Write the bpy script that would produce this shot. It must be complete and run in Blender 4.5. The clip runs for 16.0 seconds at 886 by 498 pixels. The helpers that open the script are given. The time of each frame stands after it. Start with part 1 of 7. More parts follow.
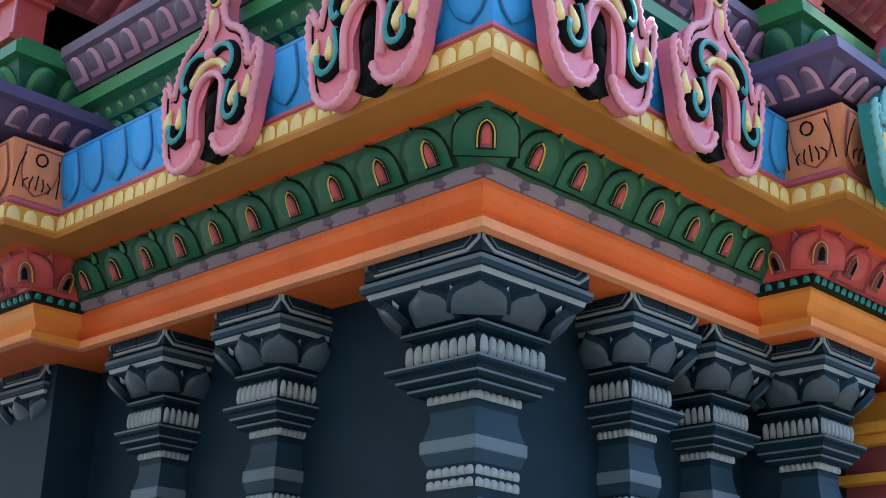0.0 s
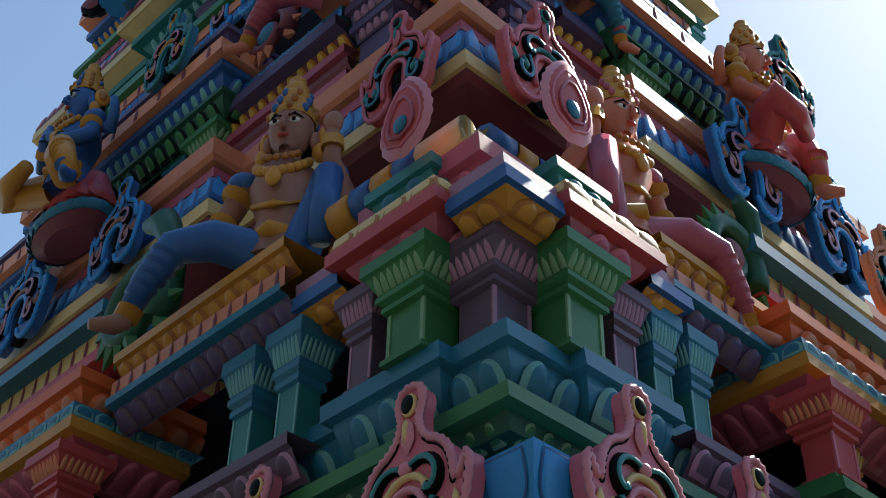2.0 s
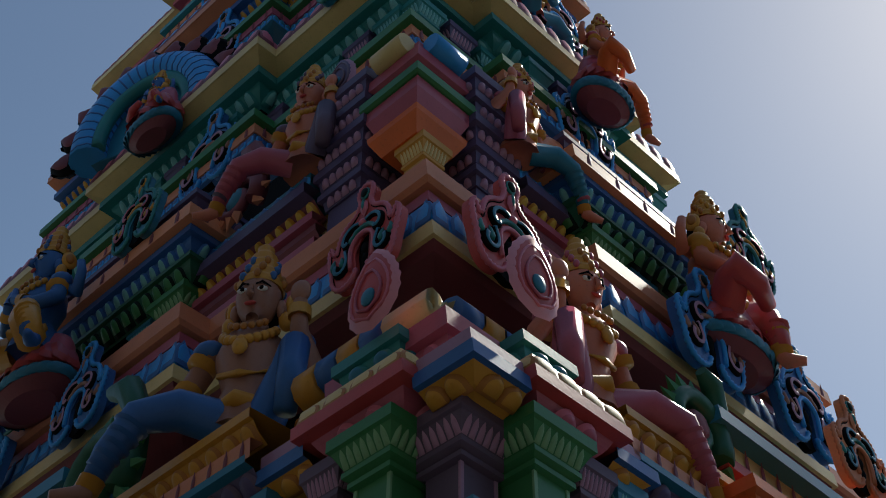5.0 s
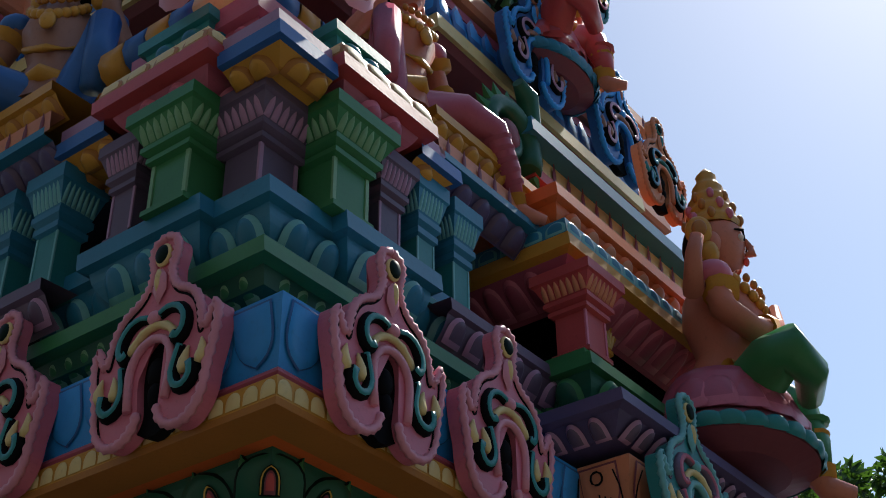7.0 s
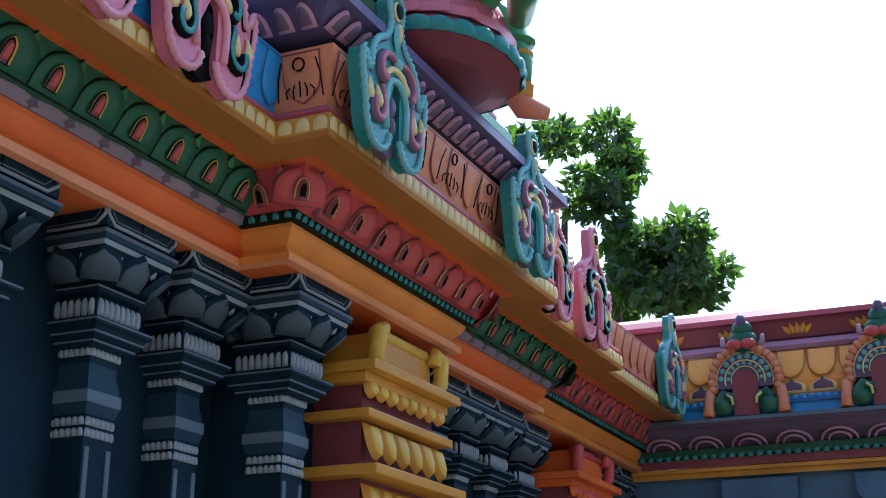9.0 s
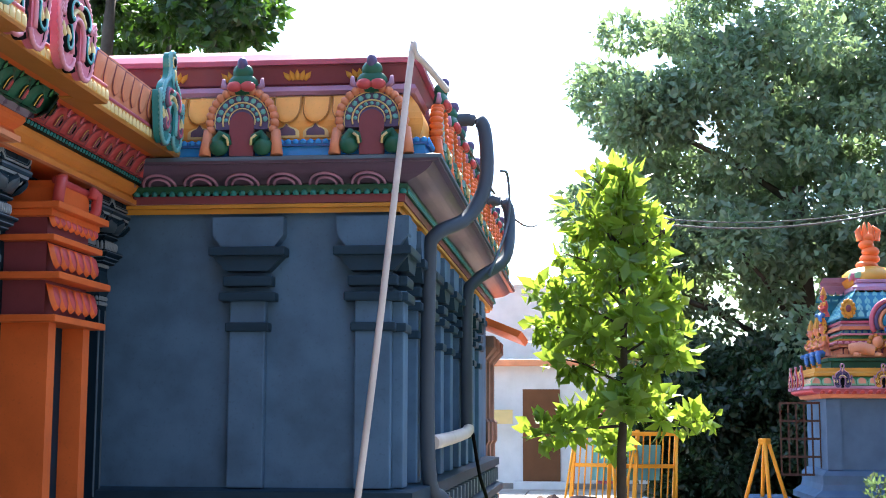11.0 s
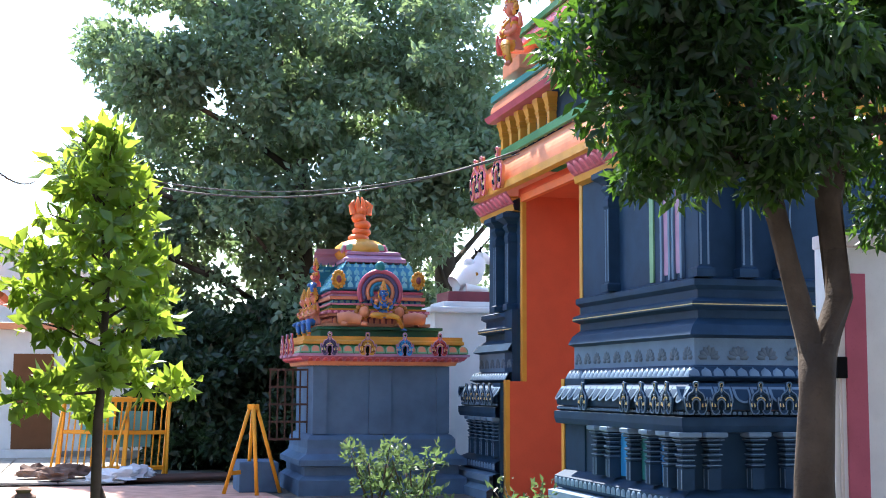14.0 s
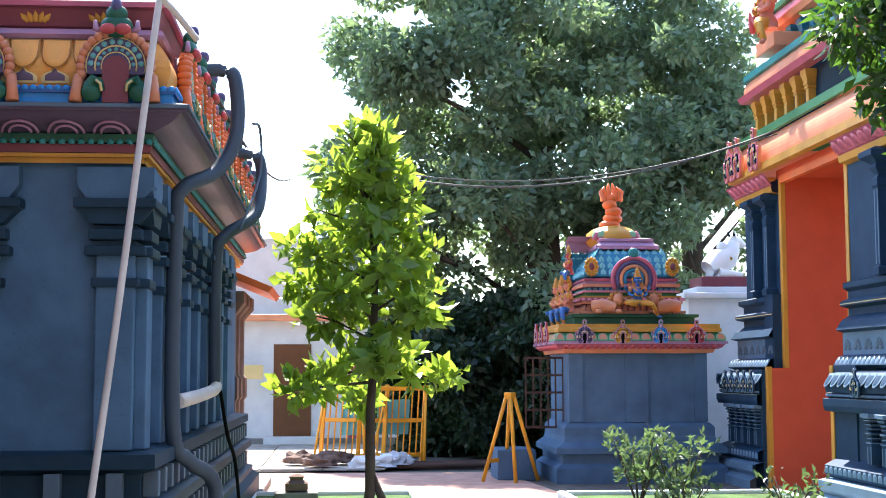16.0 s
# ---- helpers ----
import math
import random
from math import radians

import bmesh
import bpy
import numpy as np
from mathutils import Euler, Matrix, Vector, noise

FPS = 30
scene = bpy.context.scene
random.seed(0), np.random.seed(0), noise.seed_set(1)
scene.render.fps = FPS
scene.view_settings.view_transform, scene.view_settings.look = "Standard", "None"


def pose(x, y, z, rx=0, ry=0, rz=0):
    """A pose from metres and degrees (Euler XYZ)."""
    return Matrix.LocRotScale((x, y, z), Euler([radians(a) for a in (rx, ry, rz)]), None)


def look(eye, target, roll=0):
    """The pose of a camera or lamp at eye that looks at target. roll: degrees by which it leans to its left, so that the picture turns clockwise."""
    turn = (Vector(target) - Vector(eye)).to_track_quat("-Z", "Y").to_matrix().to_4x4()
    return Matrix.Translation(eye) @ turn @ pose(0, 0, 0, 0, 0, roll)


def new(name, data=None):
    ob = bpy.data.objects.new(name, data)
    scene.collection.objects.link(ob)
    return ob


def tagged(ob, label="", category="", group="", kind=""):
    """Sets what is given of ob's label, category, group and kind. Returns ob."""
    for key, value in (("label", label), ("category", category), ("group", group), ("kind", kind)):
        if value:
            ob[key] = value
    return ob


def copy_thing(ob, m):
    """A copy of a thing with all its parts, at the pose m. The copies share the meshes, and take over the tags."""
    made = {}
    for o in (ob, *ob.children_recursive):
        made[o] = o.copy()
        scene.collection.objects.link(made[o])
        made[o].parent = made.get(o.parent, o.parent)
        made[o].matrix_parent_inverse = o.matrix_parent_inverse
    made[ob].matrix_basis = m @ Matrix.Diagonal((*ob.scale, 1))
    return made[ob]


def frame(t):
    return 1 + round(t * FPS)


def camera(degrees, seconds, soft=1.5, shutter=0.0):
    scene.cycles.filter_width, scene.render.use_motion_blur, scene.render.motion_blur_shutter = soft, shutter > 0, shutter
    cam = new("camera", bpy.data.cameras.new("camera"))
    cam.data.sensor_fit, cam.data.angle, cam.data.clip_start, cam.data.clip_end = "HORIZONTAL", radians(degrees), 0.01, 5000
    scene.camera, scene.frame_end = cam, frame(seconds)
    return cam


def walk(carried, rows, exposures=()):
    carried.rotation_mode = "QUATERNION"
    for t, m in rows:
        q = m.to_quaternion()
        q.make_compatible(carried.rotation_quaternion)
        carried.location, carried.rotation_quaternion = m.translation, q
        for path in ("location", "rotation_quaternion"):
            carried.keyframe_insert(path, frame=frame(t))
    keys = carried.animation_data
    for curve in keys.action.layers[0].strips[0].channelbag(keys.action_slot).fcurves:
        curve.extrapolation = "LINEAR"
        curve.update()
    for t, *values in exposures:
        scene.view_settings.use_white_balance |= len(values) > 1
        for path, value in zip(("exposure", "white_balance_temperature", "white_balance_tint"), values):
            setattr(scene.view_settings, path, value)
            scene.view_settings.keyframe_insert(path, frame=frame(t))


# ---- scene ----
cam = camera(36.44, 16.0, soft=1.0)
# seconds, place, yaw from +y, pitch, roll
ROWS = [
    (0.0, 0.001, 0.001, 1.639, -45.20, 19.47, 1.69),
    (0.5, -0.009, 0.006, 1.664, -44.19, 23.93, 1.56),
    (1.0, -0.018, 0.010, 1.685, -43.12, 28.15, 1.70),
    (1.5, -0.034, -0.003, 1.717, -42.75, 34.20, 1.57),
    (2.0, -0.046, -0.012, 1.743, -43.05, 38.50, 1.45),
    (2.5, -0.055, -0.021, 1.761, -43.28, 42.09, 1.57),
    (3.0, -0.084, -0.038, 1.796, -42.98, 44.39, 2.17),
    (3.2, -0.091, -0.030, 1.777, -43.19, 45.44, 1.80),
    (5.3, -0.103, -0.059, 1.770, -45.21, 45.10, 0.52),
    (5.5, -0.100, -0.063, 1.750, -45.35, 45.65, 0.59),
    (6.0, -0.050, -0.055, 1.724, -47.68, 42.75, -0.18),
    (6.5, 0.016, -0.085, 1.691, -50.37, 37.84, -0.53),
    (7.0, 0.075, -0.088, 1.670, -53.10, 33.80, -0.69),
    (7.5, 0.119, -0.096, 1.631, -56.16, 30.50, -1.02),
    (8.0, 0.155, -0.111, 1.585, -58.17, 26.78, -0.57),
    (8.5, 0.176, -0.122, 1.548, -60.79, 22.25, 0.03),
    (9.0, 0.194, -0.130, 1.517, -65.42, 18.46, 0.20),
    (9.2, 0.199, -0.138, 1.501, -67.44, 16.83, 0.12),
    (11.3, 0.212, -0.645, 1.523, -86.50, 6.30, 0.45),
    (11.5, 0.216, -0.655, 1.519, -88.50, 6.03, 0.39),
    (12.0, 0.252, -0.676, 1.537, -94.15, 5.57, 0.29),
    (12.5, 0.251, -0.696, 1.546, -98.69, 5.57, 0.07),
    (13.0, 0.241, -0.812, 1.542, -101.78, 5.67, -0.00),
    (13.5, 0.230, -0.837, 1.527, -103.60, 5.66, 0.05),
    (14.0, 0.248, -0.888, 1.527, -104.43, 5.89, 0.25),
    (14.5, 0.239, -0.914, 1.556, -104.30, 6.26, 0.48),
    (15.0, 0.318, -0.872, 1.550, -102.05, 5.91, 0.45),
    (15.5, 0.362, -0.766, 1.547, -98.50, 5.65, 0.21),
    (16.0, 0.329, -0.623, 1.553, -94.47, 5.30, -0.13),
]


def eye_pose(x, y, z, yaw, pitch, roll):
    return pose(x, y, z, 0, 0, yaw) @ pose(0, 0, 0, 90 + pitch, 0, 0) @ pose(0, 0, 0, 0, 0, roll)


EXPOSURES = [(0, 2.7, 6150, 4), (0.5, 2.1, 6200, 4), (1, 1.65, 6300, 4), (1.5, 1.1, 6400, 4), (2, 0.7, 6500, 4), (3, 0.12, 6600, 4), (5.5, -0.28, 6550, 4), (6.5, -0.02, 6550, 5), (7.5, 0.72, 6100, 8), (8.5, 1.5, 5750, 7), (9, 1.95, 5850, 8), (11.5, 2.6, 6250, 11), (12.5, 2.5, 6250, 12), (13.5, 2.35, 6250, 13), (14.5, 2.3, 6250, 13), (16, 2.45, 6250, 12)]
walk(cam, [(t, eye_pose(*p)) for t, *p in ROWS], EXPOSURES)

# ---- light ----
SUN = Vector((0.62, 0.03, 0.78)).normalized()
world = bpy.data.worlds.new("world")
scene.world = world
world.use_nodes = True
wn = world.node_tree.nodes
sky = wn.new("ShaderNodeTexSky")
sky.sky_type = "NISHITA"
sky.sun_disc = False
sky.sun_elevation = math.asin(SUN.z)
sky.sun_rotation = math.atan2(SUN.x, SUN.y)
sky.air_density, sky.dust_density, sky.ozone_density = 1.0, 0.5, 0.6
wn["Background"].inputs["Strength"].default_value = 0.12
world.node_tree.links.new(sky.outputs[0], wn["Background"].inputs["Color"])
sun = new("sun", bpy.data.lights.new("sun", "SUN"))
sun.data.energy, sun.data.angle, sun.data.color = 3.6, radians(0.6), (1.0, 0.95, 0.86)
sun.matrix_world = look((0, 0, 40), Vector((0, 0, 40)) - SUN)


# ---- materials ----
MATS = {}


def mat(name, rgb, rough=0.5, vary=0.12, bump=0.05, grain=60.0, metal=0.0, dirt=0.25, shine=0.0, each=0.0):
    """Painted plaster, metal, wood: base colour with blotches, fine grain and grime of its own shape."""
    if name in MATS:
        return MATS[name]
    m = bpy.data.materials.new(name)
    MATS[name] = m
    m.use_nodes = True
    nt, n = m.node_tree, m.node_tree.nodes
    link = nt.links.new
    bs = n["Principled BSDF"]
    bs.inputs["Roughness"].default_value, bs.inputs["Metallic"].default_value = rough, metal
    bs.inputs["Specular IOR Level"].default_value = 0.30 if rough < 0.46 else 0.12
    bs.inputs["Coat Weight"].default_value = shine * 0.5
    bs.inputs["Coat Roughness"].default_value = 0.25
    co = n.new("ShaderNodeNewGeometry")
    big, fine = n.new("ShaderNodeTexNoise"), n.new("ShaderNodeTexNoise")
    big.inputs["Scale"].default_value, big.inputs["Detail"].default_value = 3.5, 6
    fine.inputs["Scale"].default_value, fine.inputs["Detail"].default_value = grain, 4
    link(co.outputs["Position"], big.inputs["Vector"])
    link(co.outputs["Position"], fine.inputs["Vector"])
    ramp = n.new("ShaderNodeMapRange")
    ramp.inputs["From Min"].default_value, ramp.inputs["From Max"].default_value = 0.35, 0.75
    ramp.inputs["To Min"].default_value, ramp.inputs["To Max"].default_value = 1 + vary, 1 - vary
    link(big.outputs["Fac"], ramp.inputs["Value"])
    mul = n.new("ShaderNodeVectorMath")
    mul.operation = "SCALE"
    mul.inputs[0].default_value = rgb
    link(ramp.outputs[0], mul.inputs["Scale"])
    spots = n.new("ShaderNodeMapRange")
    spots.inputs["From Min"].default_value, spots.inputs["From Max"].default_value = 0.58, 0.75
    spots.inputs["To Max"].default_value = dirt
    link(fine.outputs["Fac"], spots.inputs["Value"])
    mix = n.new("ShaderNodeMix")
    mix.data_type = "RGBA"
    link(spots.outputs[0], mix.inputs["Factor"])
    link(mul.outputs[0], mix.inputs["A"])
    mix.inputs["B"].default_value = (rgb[0] * 0.45 + 0.01, rgb[1] * 0.45 + 0.01, rgb[2] * 0.45 + 0.01, 1)
    out = mix.outputs["Result"]
    if each:
        oi, mr, ml = n.new("ShaderNodeObjectInfo"), n.new("ShaderNodeMapRange"), n.new("ShaderNodeVectorMath")
        mr.inputs["To Min"].default_value, mr.inputs["To Max"].default_value = 1 - each, 1 + each
        link(oi.outputs["Random"], mr.inputs["Value"])
        ml.operation = "SCALE"
        link(out, ml.inputs[0])
        link(mr.outputs[0], ml.inputs["Scale"])
        out = ml.outputs[0]
    link(out, bs.inputs["Base Color"])
    bp = n.new("ShaderNodeBump")
    bp.inputs["Strength"].default_value, bp.inputs["Distance"].default_value = bump, 0.01
    link(fine.outputs["Fac"], bp.inputs["Height"])
    link(bp.outputs[0], bs.inputs["Normal"])
    return m


def leaf_mat(name, rgb, glow, vary=0.35, rough=0.35):
    """A leaf: colour by the leaf, light that passes through."""
    m = bpy.data.materials.new(name)
    m.use_nodes = True
    nt, n = m.node_tree, m.node_tree.nodes
    link = nt.links.new
    bs = n["Principled BSDF"]
    bs.inputs["Roughness"].default_value = rough
    geo, mr, ml = n.new("ShaderNodeNewGeometry"), n.new("ShaderNodeMapRange"), n.new("ShaderNodeVectorMath")
    mr.inputs["To Min"].default_value, mr.inputs["To Max"].default_value = 1 - vary, 1 + vary
    link(geo.outputs["Random Per Island"], mr.inputs["Value"])
    ml.operation = "SCALE"
    ml.inputs[0].default_value = rgb
    link(mr.outputs[0], ml.inputs["Scale"])
    link(ml.outputs[0], bs.inputs["Base Color"])
    tr, add = n.new("ShaderNodeBsdfTranslucent"), n.new("ShaderNodeMixShader")
    tr.inputs["Color"].default_value = (*glow, 1)
    add.inputs[0].default_value = 0.4
    link(bs.outputs[0], add.inputs[1])
    link(tr.outputs[0], add.inputs[2])
    link(add.outputs[0], n["Material Output"].inputs["Surface"])
    return m


PINK = mat("pink paint", (0.60, 0.16, 0.22), 0.38, shine=0.15)
PINK_L = mat("light pink paint", (0.68, 0.27, 0.33), 0.4, shine=0.15)
RED = mat("red paint", (0.50, 0.075, 0.075), 0.38, shine=0.15)
ROSE = mat("rose paint", (0.44, 0.10, 0.15), 0.38, shine=0.2)
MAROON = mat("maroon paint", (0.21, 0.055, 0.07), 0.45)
ORANGE = mat("orange paint", (0.72, 0.15, 0.035), 0.42, shine=0.1)
ORANGE_L = mat("light orange paint", (0.80, 0.32, 0.16), 0.45)
SALMON = mat("salmon paint", (0.66, 0.25, 0.13), 0.45)
BROWN = mat("ochre paint", (0.42, 0.17, 0.035), 0.42, shine=0.1)
YELLOW = mat("yellow paint", (0.66, 0.43, 0.07), 0.42)
CREAM = mat("cream paint", (0.72, 0.55, 0.24), 0.45)
GOLD = mat("golden ochre paint", (0.58, 0.28, 0.04), 0.42, shine=0.1)
GREEN = mat("dark green paint", (0.020, 0.110, 0.062), 0.4, shine=0.1)
GREEN_D = mat("blackish green paint", (0.004, 0.014, 0.010), 0.5)
GREEN_M = mat("mid green paint", (0.045, 0.20, 0.07), 0.4, shine=0.15)
GREEN_L = mat("pale green paint", (0.20, 0.38, 0.20), 0.45)
TEAL = mat("teal paint", (0.03, 0.22, 0.22), 0.38, shine=0.15)
TEAL_L = mat("pale teal paint", (0.16, 0.42, 0.42), 0.42)
AZURE = mat("azure paint", (0.04, 0.31, 0.74), 0.36, shine=0.2)
BLUE = mat("blue paint", (0.035, 0.13, 0.36), 0.38, shine=0.15)
SEA = mat("sea blue paint", (0.03, 0.19, 0.30), 0.38, shine=0.15)
PURPLE = mat("grey purple paint", (0.13, 0.09, 0.14), 0.42)
LILAC = mat("lilac paint", (0.40, 0.22, 0.33), 0.42)
VIOLET = mat("violet paint", (0.10, 0.08, 0.17), 0.42)
SLATE = mat("slate blue wall paint", (0.007, 0.021, 0.036), 0.6, vary=0.22, dirt=0.35, grain=45)
SLATE_M = mat("slate blue paint", (0.019, 0.044, 0.070), 0.5, vary=0.2)
GATE_M = mat("navy blue gateway paint", (0.020, 0.050, 0.095), 0.55, vary=0.2)
GATE_L = mat("pale blue trim paint", (0.15, 0.23, 0.32), 0.55)
HALLGOLD = mat("golden orange roof paint", (0.82, 0.38, 0.09), 0.45)
# the tower's slate paint again, lightened here in place of stronger light
HALLBLUE_LIT = mat("slate blue hall paint with light mixed in", (0.078, 0.148, 0.235), 0.6, vary=0.2, dirt=0.35, grain=45)
WAVE = mat("greyish lilac paint", (0.24, 0.19, 0.24), 0.45)
SLATE_L = mat("pale slate trim paint", (0.11, 0.15, 0.19), 0.5)
SLATE_W = mat("whitish slate line paint", (0.27, 0.31, 0.34), 0.5)
SLATE_P = mat("mid slate petal paint", (0.055, 0.080, 0.105), 0.42, vary=0.3)
AMBER = mat("amber paint", (0.72, 0.26, 0.05), 0.42, shine=0.1)
BLUEWALL = mat("dusty blue wall paint", (0.085, 0.15, 0.24), 0.6, vary=0.15)
# black paint; on the tower's recesses it stands in for deep shade
BLACK = mat("black paint and recess shade", (0.004, 0.004, 0.005), 0.8)
SKIN = mat("statue skin paint", (0.34, 0.17, 0.12), 0.45)
SKIN_O = mat("orange statue skin paint", (0.58, 0.20, 0.125), 0.45)
WHITE = mat("limewash", (0.74, 0.74, 0.74), 0.8, vary=0.07, dirt=0.15)
PALE = mat("pale pink limewash", (0.72, 0.62, 0.60), 0.8, vary=0.07)
DOORWAY = mat("vermilion wall paint", (0.62, 0.105, 0.05), 0.55, vary=0.06)
STONE = mat("grey stone", (0.26, 0.24, 0.22), 0.85, vary=0.25, bump=0.4)
STONE_B = mat("brown stone", (0.17, 0.11, 0.085), 0.85, vary=0.3, bump=0.5)
PAVING = mat("paving stone", (0.42, 0.38, 0.33), 0.9, vary=0.2, bump=0.3, each=0.12)
BRICKPAVE = mat("reddish paving", (0.46, 0.28, 0.22), 0.9, vary=0.2, bump=0.3, each=0.1)
# only for the added walls; its tone sets how much light they return
BLOCKER_GREY = mat("dark grey of the light blocking walls", (0.14, 0.14, 0.142), 0.9, vary=0.3, bump=0.4)
EARTH = mat("dry earth", (0.13, 0.12, 0.105), 0.95, vary=0.3, bump=0.6, grain=25)
PVC = mat("grey pvc pipe", (0.055, 0.075, 0.10), 0.4, bump=0.03)
PVC_W = mat("white pvc pipe", (0.62, 0.55, 0.50), 0.4, bump=0.03)
WOOD = mat("brown door wood", (0.17, 0.075, 0.035), 0.55)
IRON = mat("rusty iron", (0.08, 0.045, 0.035), 0.7)
BARRIER = mat("orange yellow barrier paint", (0.80, 0.33, 0.02), 0.45)
CABLE = mat("grey cable", (0.10, 0.10, 0.10), 0.6)
BARK = mat("bark", (0.075, 0.058, 0.045), 0.9, vary=0.35, bump=0.8, grain=30)
TARP = mat("grey plastic sheet", (0.42, 0.42, 0.44), 0.4, vary=0.3)
LEAF_DARK = leaf_mat("dark tree leaf", (0.15, 0.21, 0.14), (0.28, 0.40, 0.16), 0.5)
LEAF_SHRUB = leaf_mat("shrub leaf", (0.035, 0.065, 0.035), (0.05, 0.10, 0.03), 0.5)
LEAF_NEAR = leaf_mat("mango leaf", (0.022, 0.045, 0.020), (0.10, 0.22, 0.02))
LEAF_YOUNG = leaf_mat("young leaf", (0.11, 0.20, 0.025), (0.44, 0.60, 0.06), 0.5)
LEAF_PALE = leaf_mat("oleander leaf", (0.07, 0.11, 0.07), (0.14, 0.22, 0.07), 0.5)


# ---- mesh helpers ----
def part(name, data, material, parent, label=""):
    """A mesh (or a bmesh) as one object under a thing or a part."""
    if isinstance(data, bmesh.types.BMesh):
        me = bpy.data.meshes.new(name)
        data.to_mesh(me)
        data.free()
        data = me
    mats = material if isinstance(material, (list, tuple)) else [material]
    if not data.materials:
        for m in mats:
            data.materials.append(m)
    ob = new(name, data)
    if parent is not None:
        ob.parent = parent
    if label:
        ob["label"] = label
    return ob


UP = [Matrix()]


def storey_up(k):
    """Upper storeys stand back: everything grows by k from the eye's height of a visitor before the corner."""
    e = Matrix.Translation((-0.03, -0.05, 1.74))
    UP[0] = e @ Matrix.Diagonal((k, k, k, 1)) @ e.inverted()


def thing(name, label, category, group="", kind="", at=(0, 0, 0), rz=0.0):
    ob = new(name)
    ob.matrix_world = UP[0] @ pose(*at, 0, 0, rz)
    return tagged(ob, label, category, group, kind)


def raw(verts, faces, smooth=False):
    me = bpy.data.meshes.new("mesh")
    me.from_pydata([tuple(v) for v in verts], [], [tuple(f) for f in faces])
    if smooth:
        me.polygons.foreach_set("use_smooth", [True] * len(me.polygons))
    me.update()
    return me


def box(bm, x0, y0, z0, x1, y1, z1, bev=0.0):
    r = bmesh.ops.create_cube(bm, size=1, matrix=Matrix.Translation(((x0 + x1) / 2, (y0 + y1) / 2, (z0 + z1) / 2)) @ Matrix.Diagonal((abs(x1 - x0), abs(y1 - y0), abs(z1 - z0), 1)))
    if bev:
        es = list({e for v in r["verts"] for e in v.link_edges})
        bmesh.ops.bevel(bm, geom=es, offset=bev, segments=2, affect="EDGES", profile=0.6)
    return bm


def boxes(*rows, bev=0.0):
    bm = bmesh.new()
    for r in rows:
        box(bm, *r, bev=bev)
    return bm


def offset_path(path, o):
    """Moves a path of axis-parallel legs outwards (to the right of its way) by o."""
    out, n = [], len(path)
    for i, (x, y) in enumerate(path):
        nx = ny = 0.0
        for a, b in ((i - 1, i), (i, i + 1)):
            if a < 0 or b >= n:
                continue
            dx, dy = path[b][0] - path[a][0], path[b][1] - path[a][1]
            if abs(dx) > abs(dy):
                ny = -1.0 if dx > 0 else 1.0
            else:
                nx = 1.0 if dy > 0 else -1.0
        out.append((x + nx * o, y + ny * o))
    return out


def still(z):
    return 0.0


def sweep(path, prof, lean=still):
    """A moulding: the profile, rows of (outwards, height), drawn along the path."""
    verts, faces, n = [], [], len(path)
    for o, z in prof:
        s = lean(z)
        verts += [(x, y + s, z) for x, y in offset_path(path, o)]
    for j in range(len(prof) - 1):
        for i in range(n - 1):
            a = j * n + i
            faces.append((a, a + 1, a + n + 1, a + n))
    return raw(verts, faces)


def curve_prof(o0, z0, o1, z1, bulge, n=7):
    """A bent profile from one point to another, bulging outwards."""
    out = []
    for i in range(n + 1):
        t = i / n
        out.append((o0 + (o1 - o0) * t + bulge * math.sin(math.pi * t), z0 + (z1 - z0) * t))
    return out


def along(path, o, z, spacing, lean=still, shift=0.0):
    """Places at even steps along the path's legs: x, y, z and the outward direction."""
    pts, s = offset_path(path, o), lean(z)
    for (x0, y0), (x1, y1) in zip(pts, pts[1:]):
        length = math.hypot(x1 - x0, y1 - y0)
        n = int(round(length / spacing))
        if n < 1:
            continue
        dx, dy = (x1 - x0) / length, (y1 - y0) / length
        for k in range(n):
            d = (k + 0.5 + shift) * length / n
            yield x0 + dx * d, y0 + dy * d + s, z, Vector((dy, -dx, 0)), length / n


def cornered(path, o, z, spacing, lean=still, shift=0.0):
    """Like along, but with one place on every outer corner."""
    pts, s = offset_path(path, o), lean(z)
    ways = []
    for (x0, y0), (x1, y1) in zip(pts, pts[1:]):
        length = math.hypot(x1 - x0, y1 - y0)
        n = max(1, int(round(length / spacing)))
        dx, dy = (x1 - x0) / length, (y1 - y0) / length
        ways.append((dx, dy))
        for k in range(n if shift else 1, n):
            yield x0 + dx * length * k / n, y0 + dy * length * k / n + s, z, Vector((dy, -dx, 0)), length / n
        for k in range(n) if shift else ():
            d = (k + shift) * length / n
            yield x0 + dx * d, y0 + dy * d + s, z, Vector((dy, -dx, 0)), length / n
    for (x, y), (ax, ay), (bx, by) in zip(pts[1:], ways, ways[1:]):
        if ax * by - ay * bx > 0.5 and not shift:
            yield x, y + s, z, Vector((ay + by, -ax - bx, 0)).normalized(), spacing


def stand(x, y, z, out, slope=(0.0, 1.0)):
    """A frame at a place on a wall: x along, z up the slope, -y outwards."""
    up = (Vector((0, 0, slope[1])) + out * slope[0]).normalized()
    side = Vector((0, 0, 1)).cross(out).normalized()
    m = Matrix((side, side.cross(up) * -1, up)).transposed()
    if (m @ Vector((0, -1, 0))).dot(out) < 0:
        m = Matrix((-side, (-side).cross(up) * -1, up)).transposed()
    return Matrix.Translation((x, y, z)) @ m.to_4x4()


